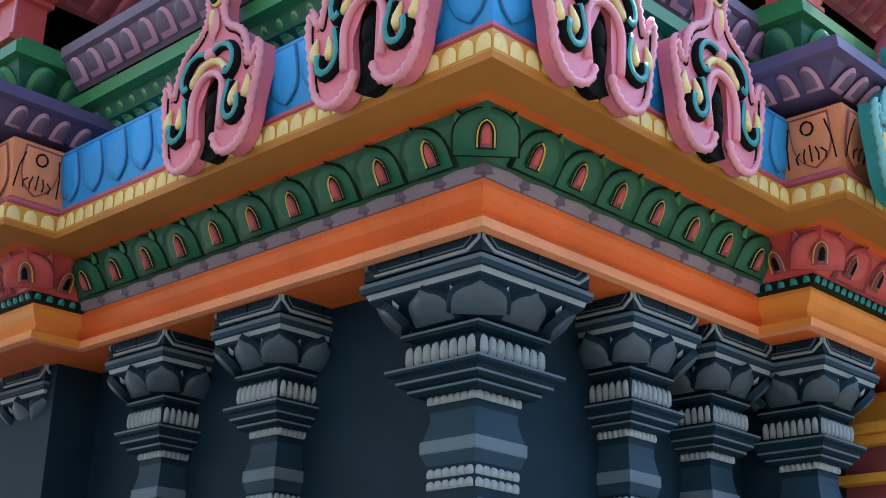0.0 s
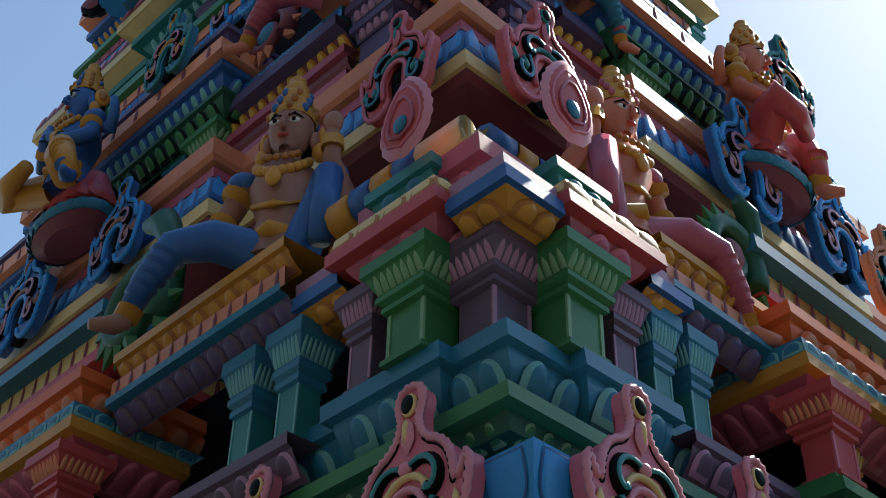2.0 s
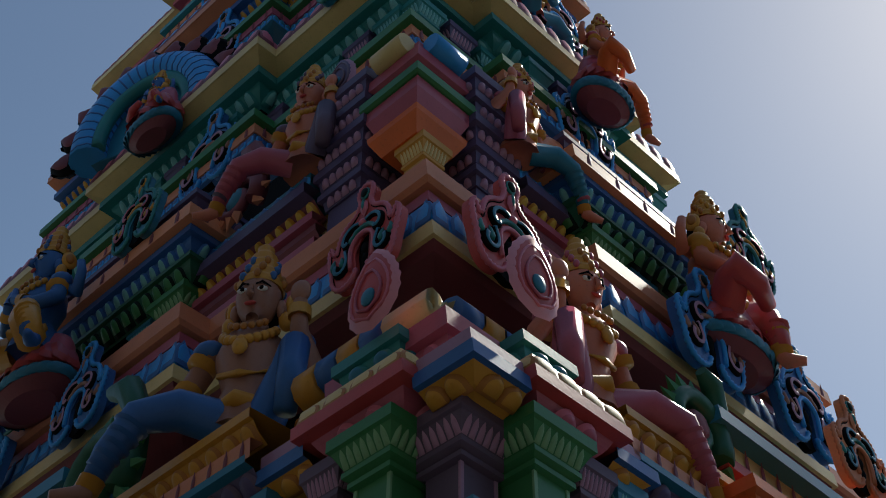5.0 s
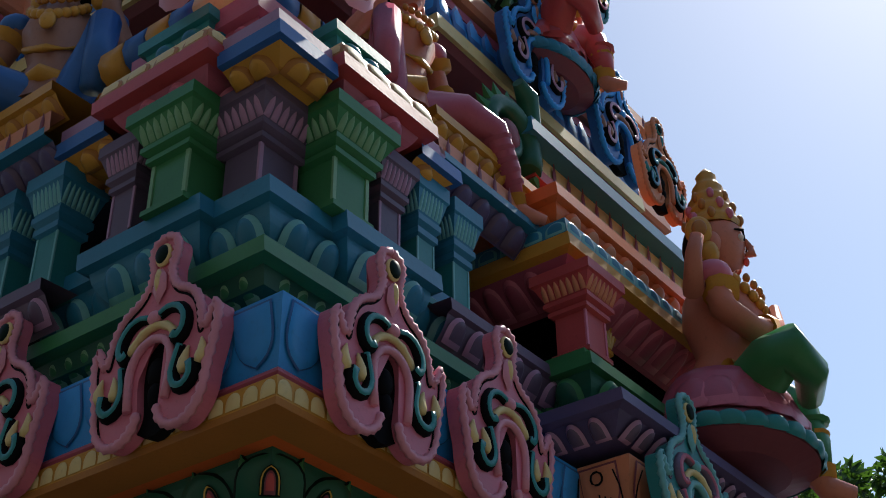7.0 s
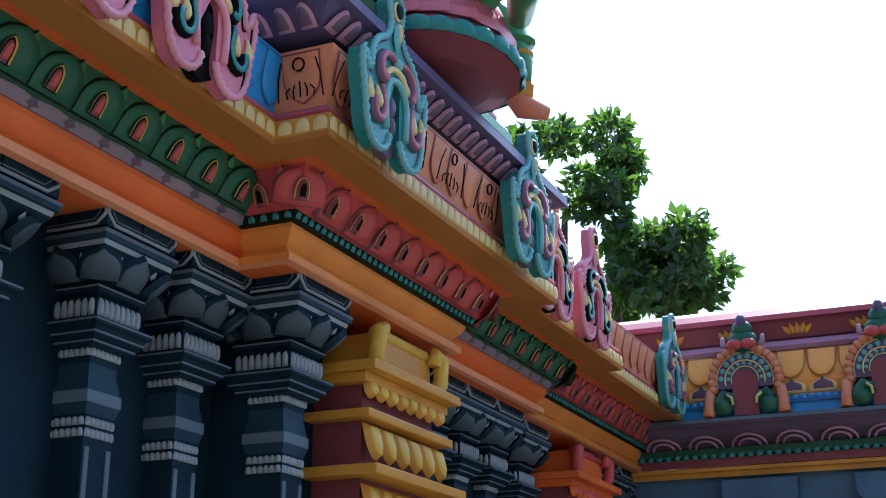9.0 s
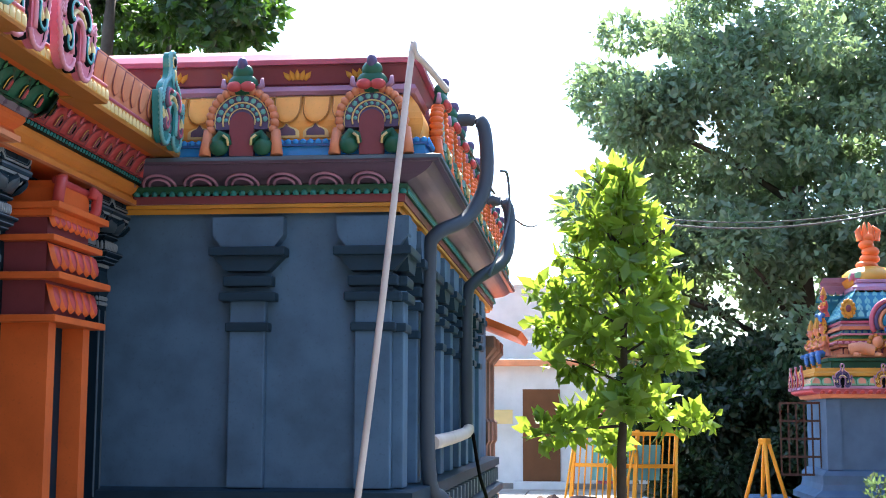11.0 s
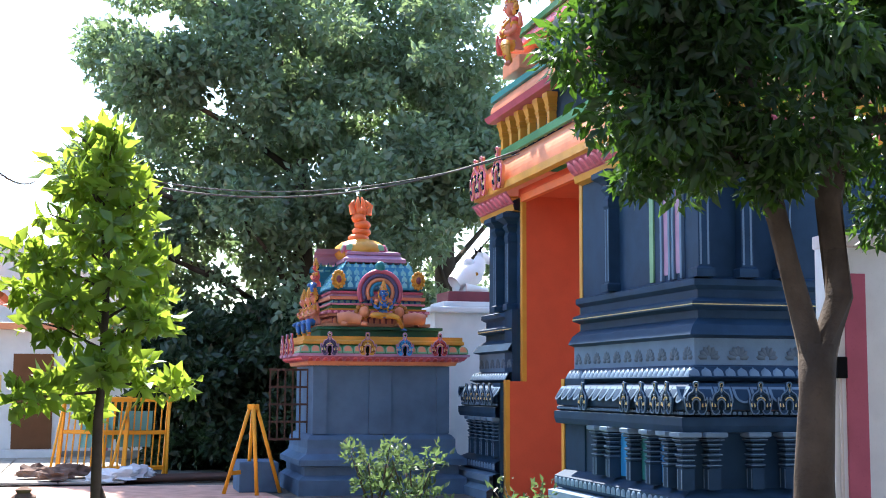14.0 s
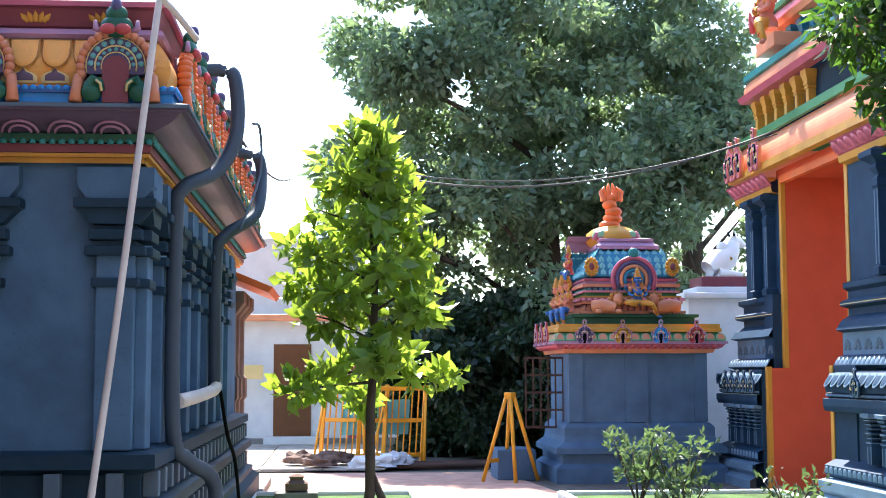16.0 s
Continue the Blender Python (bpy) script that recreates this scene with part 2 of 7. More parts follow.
def dome(outline, depth, rim=0.75, mats=1):
    """A domed plaque over an outline in x and z, bulging to -y; the rim takes the second material."""
    n = len(outline)
    cx = sum(p[0] for p in outline) / n
    cz = sum(p[1] for p in outline) / n
    vs = [(x, 0.0, z) for x, z in outline]
    vs += [(cx + (x - cx) * rim, -depth * 0.7, cz + (z - cz) * rim) for x, z in outline]
    vs += [(cx + (x - cx) * rim * 0.5, -depth * 0.95, cz + (z - cz) * rim * 0.5) for x, z in outline]
    vs.append((cx, -depth, cz))
    fs = [(i, (i + 1) % n, n + (i + 1) % n, n + i) for i in range(n)]
    fs += [(n + i, n + (i + 1) % n, 2 * n + (i + 1) % n, 2 * n + i) for i in range(n)]
    fs += [(2 * n + i, 2 * n + (i + 1) % n, 3 * n) for i in range(n)]
    me = raw(vs, fs, True)
    if mats > 1:
        me.polygons.foreach_set("material_index", [1 if i < n else 0 for i in range(len(fs))])
    return me


def petal_outline(w, h, point=0.0, n=10):
    """A tongue: straight foot, round or pointed head."""
    pts = [(-w / 2, 0), (w / 2, 0)]
    for i in range(n + 1):
        a = math.pi * i / n
        z = h * (0.45 + 0.55 * math.sin(a)) + (point * h * max(0, 1 - abs(math.cos(a)) * 3))
        pts.append((w / 2 * math.cos(a), z))
    return pts


def tube(pts, r, sides=6, close=False, taper=None):
    """A round rod along points."""
    bm = bmesh.new()
    rings, n = [], len(pts)
    for i, p in enumerate(pts):
        p = Vector(p)
        a = Vector(pts[i - 1]) if (i or close) else p
        b = Vector(pts[(i + 1) % n]) if (i < n - 1 or close) else p
        d = (b - a).normalized() if (b - a).length > 1e-9 else Vector((0, 0, 1))
        u = d.orthogonal().normalized() if abs(d.y) > 0.95 else d.cross(Vector((0, 1, 0))).normalized()
        v = d.cross(u)
        rr = r * (taper[i] if taper else 1)
        rings.append([bm.verts.new(p + (u * math.cos(2 * math.pi * k / sides) + v * math.sin(2 * math.pi * k / sides)) * rr) for k in range(sides)])
    for i in range(n - 1 + close):
        a, b = rings[i], rings[(i + 1) % n]
        for k in range(sides):
            f = bm.faces.new((a[k], a[(k + 1) % sides], b[(k + 1) % sides], b[k]))
            f.smooth = True
    if not close:
        bm.faces.new(rings[0][::-1])
        bm.faces.new(rings[-1])
    return bm


def slab_shape(outline, y0, y1, bev=0.0):
    """An outline in x and z, made solid from y0 to y1."""
    bm = bmesh.new()
    a = [bm.verts.new((x, y0, z)) for x, z in outline]
    b = [bm.verts.new((x, y1, z)) for x, z in outline]
    n = len(a)
    for i in range(n):
        bm.faces.new((a[i], a[(i + 1) % n], b[(i + 1) % n], b[i]))
    f, g = bm.faces.new(a), bm.faces.new(b[::-1])
    bmesh.ops.triangulate(bm, faces=[f, g])
    bmesh.ops.recalc_face_normals(bm, faces=bm.faces)
    return bm


def square_stack(rows, cap=True):
    """A square column from rows of (half width, height)."""
    vs, fs = [], []
    for h, z in rows:
        vs += [(-h, -h, z), (h, -h, z), (h, h, z), (-h, h, z)]
    for j in range(len(rows) - 1):
        for i in range(4):
            a, b = j * 4 + i, j * 4 + (i + 1) % 4
            fs.append((a, b, b + 4, a + 4))
    if cap:
        fs += [(3, 2, 1, 0), tuple(range(len(vs) - 4, len(vs)))]
    return raw(vs, fs)


def ball(bm, c, r, mat_i=0, seg=12, rings=8, m=None):
    s = Matrix.Translation(c) @ (m or Matrix()) @ Matrix.Diagonal((*(r if isinstance(r, tuple) else (r, r, r)), 1))
    res = bmesh.ops.create_uvsphere(bm, u_segments=seg, v_segments=rings, radius=1, matrix=s)
    for f in {f for v in res["verts"] for f in v.link_faces}:
        f.smooth, f.material_index = True, mat_i


def merged(meshes):
    """Several meshes as one."""
    vs, fs = [], []
    for bm in meshes:
        k = len(vs)
        bm.verts.index_update()
        vs += [v.co.copy() for v in bm.verts]
        fs += [tuple(v.index + k for v in f.verts) for f in bm.faces]
    return raw(vs, fs, True)


def limb(bm, pts, rs, mat_i=0, sides=10):
    """A limb of a statue, through points with radii."""
    rings, n = [], len(pts)
    for i, p in enumerate(pts):
        p = Vector(p)
        d = (Vector(pts[min(i + 1, n - 1)]) - Vector(pts[max(i - 1, 0)])).normalized()
        u = d.orthogonal().normalized()
        v = d.cross(u)
        rings.append([bm.verts.new(p + (u * math.cos(2 * math.pi * k / sides) + v * math.sin(2 * math.pi * k / sides)) * rs[i]) for k in range(sides)])
    fs = []
    for a, b in zip(rings, rings[1:]):
        # match the seams of neighbouring rings
        k0 = min(range(sides), key=lambda k: (b[k].co - a[0].co).length)
        b[:] = b[k0:] + b[:k0]
        if (b[1].co - a[1].co).length > (b[-1].co - a[1].co).length:
            b[:] = [b[0]] + b[1:][::-1]
        for k in range(sides):
            fs.append(bm.faces.new((a[k], a[(k + 1) % sides], b[(k + 1) % sides], b[k])))
    fs += [bm.faces.new(rings[0]), bm.faces.new(rings[-1])]
    for f in fs:
        f.smooth, f.material_index = True, mat_i


# ---- ground ----
ground = part("ground", raw([(-400, -400, 0), (400, -400, 0), (400, 400, 0), (-400, 400, 0)], [(0, 1, 2, 3)]), EARTH, None)
tagged(ground, "dry trodden earth of the temple yard", "ground", kind="structure")

# ---- the painted tower ----
def tower_lean(z):
    return 0.11 * (z - 3.0)


BASE = [(2.57, 9.4), (2.57, 7.2), (2.37, 7.2), (2.37, 4.5), (2.57, 4.5), (2.57, 2.40), (4.0, 2.40), (4.0, 2.2), (5.47, 2.2), (5.47, 2.32), (6.85, 2.32), (6.85, 2.40), (9.0, 2.40)]
UPPER = [(2.57, 9.4), (2.57, 7.2), (2.37, 7.2), (2.37, 4.5), (2.57, 4.5), (2.57, 2.40), (4.0, 2.40), (4.0, 2.2), (5.47, 2.2), (5.47, 2.40), (6.85, 2.40), (6.85, 6.0)]
CORNER = [(2.57, 4.55), (2.57, 2.40), (4.05, 2.40)]
tower = thing("temple_tower", "painted stepped temple tower with lotus cornices in many colours", "temple tower")


def band(name, path, prof, material, label="", lean=tower_lean, parent=None):
    ob = part(name, sweep(path, prof, lean), material, tower if parent is None else parent, label)
    if parent is None:
        ob.matrix_basis = UP[0]
    return ob


def petals(owner, path, o0, z0, o1, z1, spacing, material, fill=0.9, depth=0.02, point=0.15, flip=False, lean=tower_lean, name="petal", long=1.0, shift=0.0, joined=False, corners=False, rimk=0.72):
    """A row of relief petals over a band that runs from (o0, z0) to (o1, z1)."""
    h = math.hypot(o1 - o0, z1 - z0)
    mats = material if isinstance(material, (list, tuple)) else [material]
    me = dome(petal_outline(spacing * fill, h * 0.92 * long, point), depth, rimk, len(mats))
    for m in mats:
        me.materials.append(m)
    if joined:
        spots = [stand(x, y, z, out, (o1 - o0, z1 - z0)) for x, y, z, out, step in (cornered if corners else along)(path, o0 + 0.002, z0, spacing, lean, shift)]
        if flip:
            spots = [m @ Matrix.Translation((0, 0, h)) @ Matrix.Rotation(math.pi, 4, "Y") for m in spots]
        nv = len(me.vertices)
        row = raw([m @ v.co for m in spots for v in me.vertices], [tuple(i + k * nv for i in f.vertices) for k in range(len(spots)) for f in me.polygons], True)
        row.polygons.foreach_set("material_index", [f.material_index for m in spots for f in me.polygons])
        return tagged(part(name + "_strip", row, mats, owner), kind="stuff")
    for x, y, z, out, step in (cornered if corners else along)(path, o0 + 0.002, z0, spacing, lean, shift):
        ob = new(name, me)
        ob.parent = owner
        if flip:
            m = stand(x, y, z, out, (o1 - o0, z1 - z0)) @ Matrix.Translation((0, 0, h)) @ Matrix.Rotation(math.pi, 4, "Y")
        else:
            m = stand(x, y, z, out, (o1 - o0, z1 - z0))
        ob.matrix_basis = m
    return me


# dark lower walls
wall = band("wall", BASE, [(-0.27, 0.0), (-0.27, 3.0)], SLATE, "dark slate blue painted wall", still)
# beam under the eaves, then the flaring green lotus moulding and the eaves
band("soffit", BASE, [(-0.27, 2.956), (-0.035, 2.956)], ORANGE, "orange painted soffit", still)
b = band("beam", BASE, [(-0.035, 2.956), (-0.03, 2.952), (0.0, 2.955), (0.0, 2.985)], ORANGE_L, "light orange painted fillet", still)
b = band("beam", BASE, [(0.0, 2.985), (-0.02, 2.992), (-0.03, 3.015), (0.0, 3.045), (0.015, 3.07), (0.015, 3.09)], ORANGE, "orange painted beam", still)
b = band("fillet", BASE, [(0.015, 3.09), (0.035, 3.10), (0.045, 3.125)], PURPLE, "", still)
petals(b, BASE, 0.02, 3.09, 0.05, 3.13, 0.16, WAVE, 0.9, 0.006, 0.2, lean=still, name="wave")
LOTUS = [(0.045, 3.118), (0.06, 3.12)] + curve_prof(0.06, 3.122, 0.14, 3.245, 0.018, 5)
for path, col, rim, eye in ((BASE[4:7], GREEN, GREEN_D, RED), (BASE[2:5], RED, MAROON, BLACK), (BASE[6:10], RED, MAROON, BLACK), (BASE[9:12], GREEN, GREEN_D, RED), (BASE[11:], RED, MAROON, BLACK)):
    b = band("lotus_moulding", path, LOTUS, col, "flaring moulding carved with broad petals", still)
    gap = 0.193
    petals(b, path, 0.066, 3.119, 0.150, 3.248, gap, [col, rim], 1.0, 0.020, 0.03, lean=still, corners=True, rimk=0.93)
    petals(b, path, 0.101, 3.121, 0.146, 3.200, gap, [YELLOW, rim], 0.30, 0.004, 0.04, lean=still, name="petal_halo", corners=True, rimk=0.9)
    petals(b, path, 0.106, 3.121, 0.146, 3.192, gap, rim, 0.23, 0.006, 0.02, lean=still, name="petal_line", corners=True, joined=True)
    petals(b, path, 0.110, 3.121, 0.147, 3.182, gap, [eye, MAROON], 0.16, 0.009, 0.0, lean=still, name="petal_eye", corners=True, joined=True)
    petals(b, path, 0.124, 3.200, 0.142, 3.244, gap, [GREEN_M if col is GREEN else PINK, rim], 0.20, 0.012, 0.5, lean=still, name="leaf_tip", corners=True, shift=0.5, rimk=0.8)
    if col is RED:
        g = band("bead_band", path, [(0.012, 3.084), (0.042, 3.088), (0.052, 3.122), (0.06, 3.126)], GREEN_D, "dark green band with beads", still)
        petals(g, path, 0.043, 3.092, 0.052, 3.118, 0.045, TEAL, 0.6, 0.007, 0.0, lean=still, name="bead", joined=True)
        band("beam_face", path, [(0.004, 2.957), (0.004, 2.986), (-0.016, 2.994), (-0.026, 3.016), (0.004, 3.046), (0.019, 3.071), (0.019, 3.086)], AMBER, "amber painted beam", still)
b = band("fillet", BASE, [(0.14, 3.245), (0.185, 3.247), (0.19, 3.25)], ORANGE, "", still)
b = band("eaves_board", BASE, [(0.19, 3.25), (0.20, 3.236), (0.335, 3.232), (0.34, 3.25)], BROWN, "ochre painted eaves", still)
b = band("dotted_band", BASE, [(0.34, 3.25), (0.34, 3.312), (0.30, 3.312)], GOLD, "yellow band with round bosses", still)
petals(b, BASE, 0.34, 3.256, 0.34, 3.31, 0.062, CREAM, 0.85, 0.006, 0.0, lean=still, name="boss")
band("roll", BASE, curve_prof(0.315, 3.312, 0.315, 3.352, 0.02, 5), ROSE, "", still)
for path, col in ((UPPER[4:7], AZURE), (UPPER[2:5], SALMON), (UPPER[6:10], SALMON), (UPPER[9:], AZURE), (BASE[10:], SALMON)):
    b = band("curved_roof", path, [(0.31, 3.352), (0.335, 3.46), (0.355, 3.55), (0.33, 3.565), (0.10, 3.60)], col, "curved painted roof with drawn petals", still)
    petals(b, path, 0.316, 3.36, 0.354, 3.54, 0.15, [col, BLUE if col is AZURE else MAROON], 0.97, 0.006, 0.05, True, lean=still, rimk=0.93)
# gap over the roof, its shade put into the black colour
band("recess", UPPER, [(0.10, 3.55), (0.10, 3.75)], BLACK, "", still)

# first storey over the eaves
b = band("egg_beam", CORNER, [(0.08, 3.66), (0.24, 3.70), (0.26, 3.755)], GREEN, "green beam with egg carving")
petals(b, CORNER, 0.20, 3.685, 0.26, 3.75, 0.075, [GREEN_M, GREEN_L], 0.7, 0.015, 0.0, name="egg")
band("beam_top", CORNER, [(0.26, 3.755), (0.31, 3.755), (0.31, 3.81), (0.10, 3.83)], GREEN_M, "green beam")


KIOSK = [(2.31, 3.21), (2.31, 2.90), (2.25, 2.90), (2.25, 2.34), (2.31, 2.34), (2.31, 2.11), (2.59, 2.11), (2.59, 2.05), (3.07, 2.05), (3.07, 2.11), (3.35, 2.11)]
b = band("egg_cornice", KIOSK, curve_prof(-0.11, 3.86, -0.03, 4.0, 0.02), SEA, "sea blue cornice with egg carving")
petals(b, KIOSK, -0.08, 3.87, -0.02, 3.995, 0.125, [SEA, TEAL_L], 0.85, 0.03, 0.0, name="egg")
petals(b, KIOSK, -0.11, 3.835, -0.10, 3.87, 0.04, TEAL_L, 0.6, 0.008, 0.0, name="bead")
band("cornice_top", KIOSK, [(-0.03, 4.0), (0.0, 4.01), (0.0, 4.075), (-0.3, 4.085)], SEA, "sea blue cornice")
# wall coloured black instead of the deep shade behind the pillars
band("kiosk_wall", CORNER, [(-0.02, 3.8), (-0.02, 4.5)], BLACK, "recess behind the pillars, black in place of deep shade")


def pillar(name, label, at, w, z0, z1, cols, rz=0.0, group="tower pillars", fluted=True):
    """A short square pillar with a stepped, fluted capital. cols: shaft, capital, flute, line."""
    shaft, capital, flute, line = cols
    p = thing(name, label, "pillar", group, at=(*at, z0), rz=rz)
    h = z1 - z0
    part("shaft", square_stack([(w * 0.62, 0), (w * 0.62, h * 0.05), (w * 0.5, h * 0.08), (w * 0.5, h * 0.52)]), shaft, p)
    for s in (-1, 1) if fluted else ():
        part("shaft_edge", boxes((s * w * 0.5 - w * 0.05, -w * 0.53, h * 0.08, s * w * 0.5 + w * 0.05, -w * 0.47, h * 0.5)), line, p)
    part("neck", square_stack([(w * 0.5, h * 0.50), (w * 0.64, h * 0.52), (w * 0.64, h * 0.57), (w * 0.56, h * 0.58), (w * 0.74, h * 0.62), (w * 0.74, h * 0.67), (w * 0.6, h * 0.68)]), capital, p)
    part("capital", square_stack([(w * 0.66, h * 0.68), (w * 0.70, h * 0.70), (w * 0.92, h * 0.86), (w * 1.0, h * 0.88), (w * 1.0, h * 1.0)]), capital, p)
    if not fluted:
        return p
    n = 7
    me = dome(petal_outline(w * 1.45 / n * 0.8, h * 0.17, 0.1, 6), w * 0.05, 0.7)
    me.materials.append(flute)
    for q in ((0, 3) if rz == 0 else (0, 1)):
        for k in range(n):
            f = new("flute", me)
            f.parent = p
            f.matrix_basis = Matrix.Rotation(q * math.pi / 2, 4, "Z") @ Matrix.Translation(((k - (n - 1) / 2) * w * 1.45 / n, -w * 0.70, h * 0.70)) @ Matrix.Rotation(math.atan2(w * 0.22, h * 0.16), 4, "X")
    return p


PURPLES = (PURPLE, PURPLE, LILAC, LILAC)
GREENS = (GREEN_M, GREEN_M, GREEN_L, GREEN_L)
REDS = (RED, RED, SALMON, PINK)
TEALS = (TEAL, SEA, TEAL_L, TEAL_L)
pillar("pillar", "grey purple corner pillar with a fluted capital", (2.435, 2.40), 0.155, 4.07, 4.46, PURPLES)
for xa, ya, xb, yb, cols, w, nm in ((2.63, 2.27, 2.32, 2.60, GREENS, 0.155, "green"), (2.87, 2.28, 2.32, 2.85, PURPLES, 0.10, "grey purple")):
    pillar("pillar", nm + " painted pillar with a fluted capital", (xa, ya), w, 4.07, 4.46, cols)
    pillar("pillar", nm + " painted pillar with a fluted capital", (xb, yb), w, 4.07, 4.46, cols, -90)

# recessed stretches between the pavilions
RECESS_A, RECESS_B = [(3.08, 2.18), (3.75, 2.18)], [(2.33, 4.1), (2.33, 2.98)]
for path in (RECESS_A, RECESS_B):
    b = band("egg_beam", path, curve_prof(0.06, 3.83, 0.13, 3.93, 0.01) + [(0.15, 3.94), (0.15, 3.985), (0.0, 3.99)], PURPLE, "grey purple beam with egg carving")
    petals(b, path, 0.08, 3.84, 0.14, 3.935, 0.11, [PURPLE, LILAC], 0.8, 0.02, 0.0, name="egg")
    b = band("egg_cornice", path, curve_prof(0.08, 4.47, 0.16, 4.56, 0.01), VIOLET, "violet cornice with egg carving")
    petals(b, path, 0.09, 4.47, 0.17, 4.56, 0.105, [VIOLET, PURPLE], 0.85, 0.03, 0.0, name="egg")
    band("fillet", path, [(0.16, 4.56), (0.20, 4.565), (0.20, 4.60)], SEA)
    b = band("leaf_band", path, [(0.18, 4.60), (0.18, 4.69), (0.12, 4.695)], SALMON, "salmon band with leaf scrolls")
    petals(b, path, 0.18, 4.61, 0.18, 4.685, 0.09, MAROON, 0.25, 0.004, 0.3, name="scroll")
    b = band("egg_ledge", path, curve_prof(0.10, 4.70, 0.17, 4.78, 0.01) + [(0.19, 4.785), (0.19, 4.83), (-0.2, 4.84)], GOLD, "ochre ledge with egg carving")
    petals(b, path, 0.11, 4.70, 0.18, 4.785, 0.10, [GOLD, BROWN], 0.85, 0.025, 0.0, name="egg")
for x, y in ((3.06, 3.20), (3.26, 3.46)):
    pillar("pillar", "teal painted pillar with a fluted capital", (x, 2.27), 0.085, 3.99, 4.47, TEALS)
    pillar("pillar", "teal painted pillar with a fluted capital", (2.30, y), 0.10, 3.99, 4.47, TEALS, -90)
# black colour here imitates the shade at the back of the recesses
band("back_wall", UPPER, [(-0.10, 3.75), (-0.10, 4.9)], BLACK, "back of the recesses, black in place of deep shade")

# corner pavilion: lotus ledge, blue band, lilac slab, pink block
LEDGES = ([(2.21, 2.22), (2.21, 1.96), (2.47, 1.96)], [(2.94, 1.99), (3.16, 1.99), (3.16, 2.3)], [(2.45, 3.0), (2.20, 3.0), (2.20, 2.74)])
for path in LEDGES:
    b = band("lotus_ledge", path, [(-0.16, 4.44), (-0.07, 4.455), (-0.015, 4.495)], GOLD, "ochre lotus ledge")
    petals(b, path, -0.09, 4.445, -0.015, 4.495, 0.10, [GOLD, BROWN], 0.92, 0.03, 0.05)
    band("fillet", path, [(-0.015, 4.495), (0.01, 4.497), (0.01, 4.555), (-0.03, 4.56)], BLUE, "blue painted fillet")
    band("slab", path, [(-0.01, 4.56), (-0.01, 4.63), (-0.26, 4.645)], LILAC, "lilac painted slab")
SIDES = ([(2.5, 2.76), (2.15, 2.76), (2.15, 2.21), (2.5, 2.21)], [(2.47, 2.4), (2.47, 1.92), (2.96, 1.92), (2.96, 2.4)])
for path in SIDES:
    b = band("lotus_cornice", path, curve_prof(-0.17, 4.42, -0.05, 4.54, 0.02), ROSE, "rose lotus cornice")
    petals(b, path, -0.14, 4.425, -0.035, 4.535, 0.125, [ROSE, PINK], 0.92, 0.035, 0.0)
    band("cornice_edge", path, [(-0.05, 4.54), (0.0, 4.545), (0.0, 4.60)], RED, "red painted edge")
    b = band("cornice_top", path, [(-0.01, 4.60), (-0.025, 4.675), (-0.20, 4.70)], CREAM, "cream band with leaf tips")
    petals(b, path, -0.01, 4.605, -0.022, 4.67, 0.12, [CREAM, BROWN], 0.95, 0.006, 0.0)
    band("step", path, [(-0.13, 4.69), (-0.10, 4.70), (-0.10, 4.76), (-0.21, 4.77)], PINK, "pink painted step")
    b = band("egg_step", path, curve_prof(-0.16, 4.77, -0.12, 4.84, 0.01) + [(-0.10, 4.845), (-0.10, 4.895), (-0.3, 4.9)], TEAL, "teal step with egg carving")
    petals(b, path, -0.15, 4.77, -0.11, 4.84, 0.12, [SEA, TEAL], 0.85, 0.025, 0.0, name="egg")
b = band("lotus_block", [(2.57, 2.75), (2.57, 2.40), (2.90, 2.40)], curve_prof(0.19, 4.64, 0.24, 4.80, 0.015) + [(0.27, 4.81), (0.27, 4.90), (0.05, 4.92)], ROSE, "rose lotus block")
petals(b, [(2.57, 2.75), (2.57, 2.40), (2.90, 2.40)], 0.20, 4.66, 0.25, 4.80, 0.11, [ROSE, PINK], 0.88, 0.025, 0.0)
for i in range(9):
    a = i / 8
    col = (GOLD, BLUE, GOLD, BLUE, CREAM, BLUE, GOLD, BLUE, GOLD)[i]
    pts = [(2.57 - 0.18, 2.95 - 0.55 * t * 2, 5.02) if t < 0.5 else (2.39 + (t - 0.5) * 2 * 0.5, 2.40 - 0.15, 5.02) for t in (a * 0.88, a * 0.88 + 0.06, a * 0.88 + 0.12)]
    part("garland", tube([(x, y + tower_lean(5), z) for x, y, z in pts], 0.085, 10), col, tower, "rolled garland in blue and gold" if i == 0 else "")


# horseshoe gable ornaments
HALF = [(0.0, 0.60), (0.06, 0.585), (0.10, 0.52), (0.12, 0.38), (0.105, 0.24), (0.09, 0.12), (0.12, 0.03), (0.19, -0.03), (0.28, -0.05), (0.37, -0.025), (0.44, 0.05), (0.48, 0.15), (0.495, 0.27), (0.525, 0.38), (0.55, 0.50), (0.555, 0.60),
        (0.53, 0.67), (0.495, 0.60), (0.455, 0.54), (0.425, 0.555), (0.41, 0.63), (0.385, 0.72), (0.34, 0.80), (0.27, 0.86), (0.19, 0.90), (0.125, 0.96), (0.095, 1.03), (0.085, 1.10), (0.105, 1.17), (0.115, 1.24), (0.085, 1.31), (0.0, 1.345)]
SCROLLS = [[(0.04, 0.74), (0.12, 0.765), (0.21, 0.74), (0.275, 0.66), (0.28, 0.57), (0.24, 0.52), (0.20, 0.54)], [(0.255, 0.46), (0.235, 0.38), (0.215, 0.28), (0.25, 0.19), (0.33, 0.165), (0.385, 0.22), (0.375, 0.30)]]
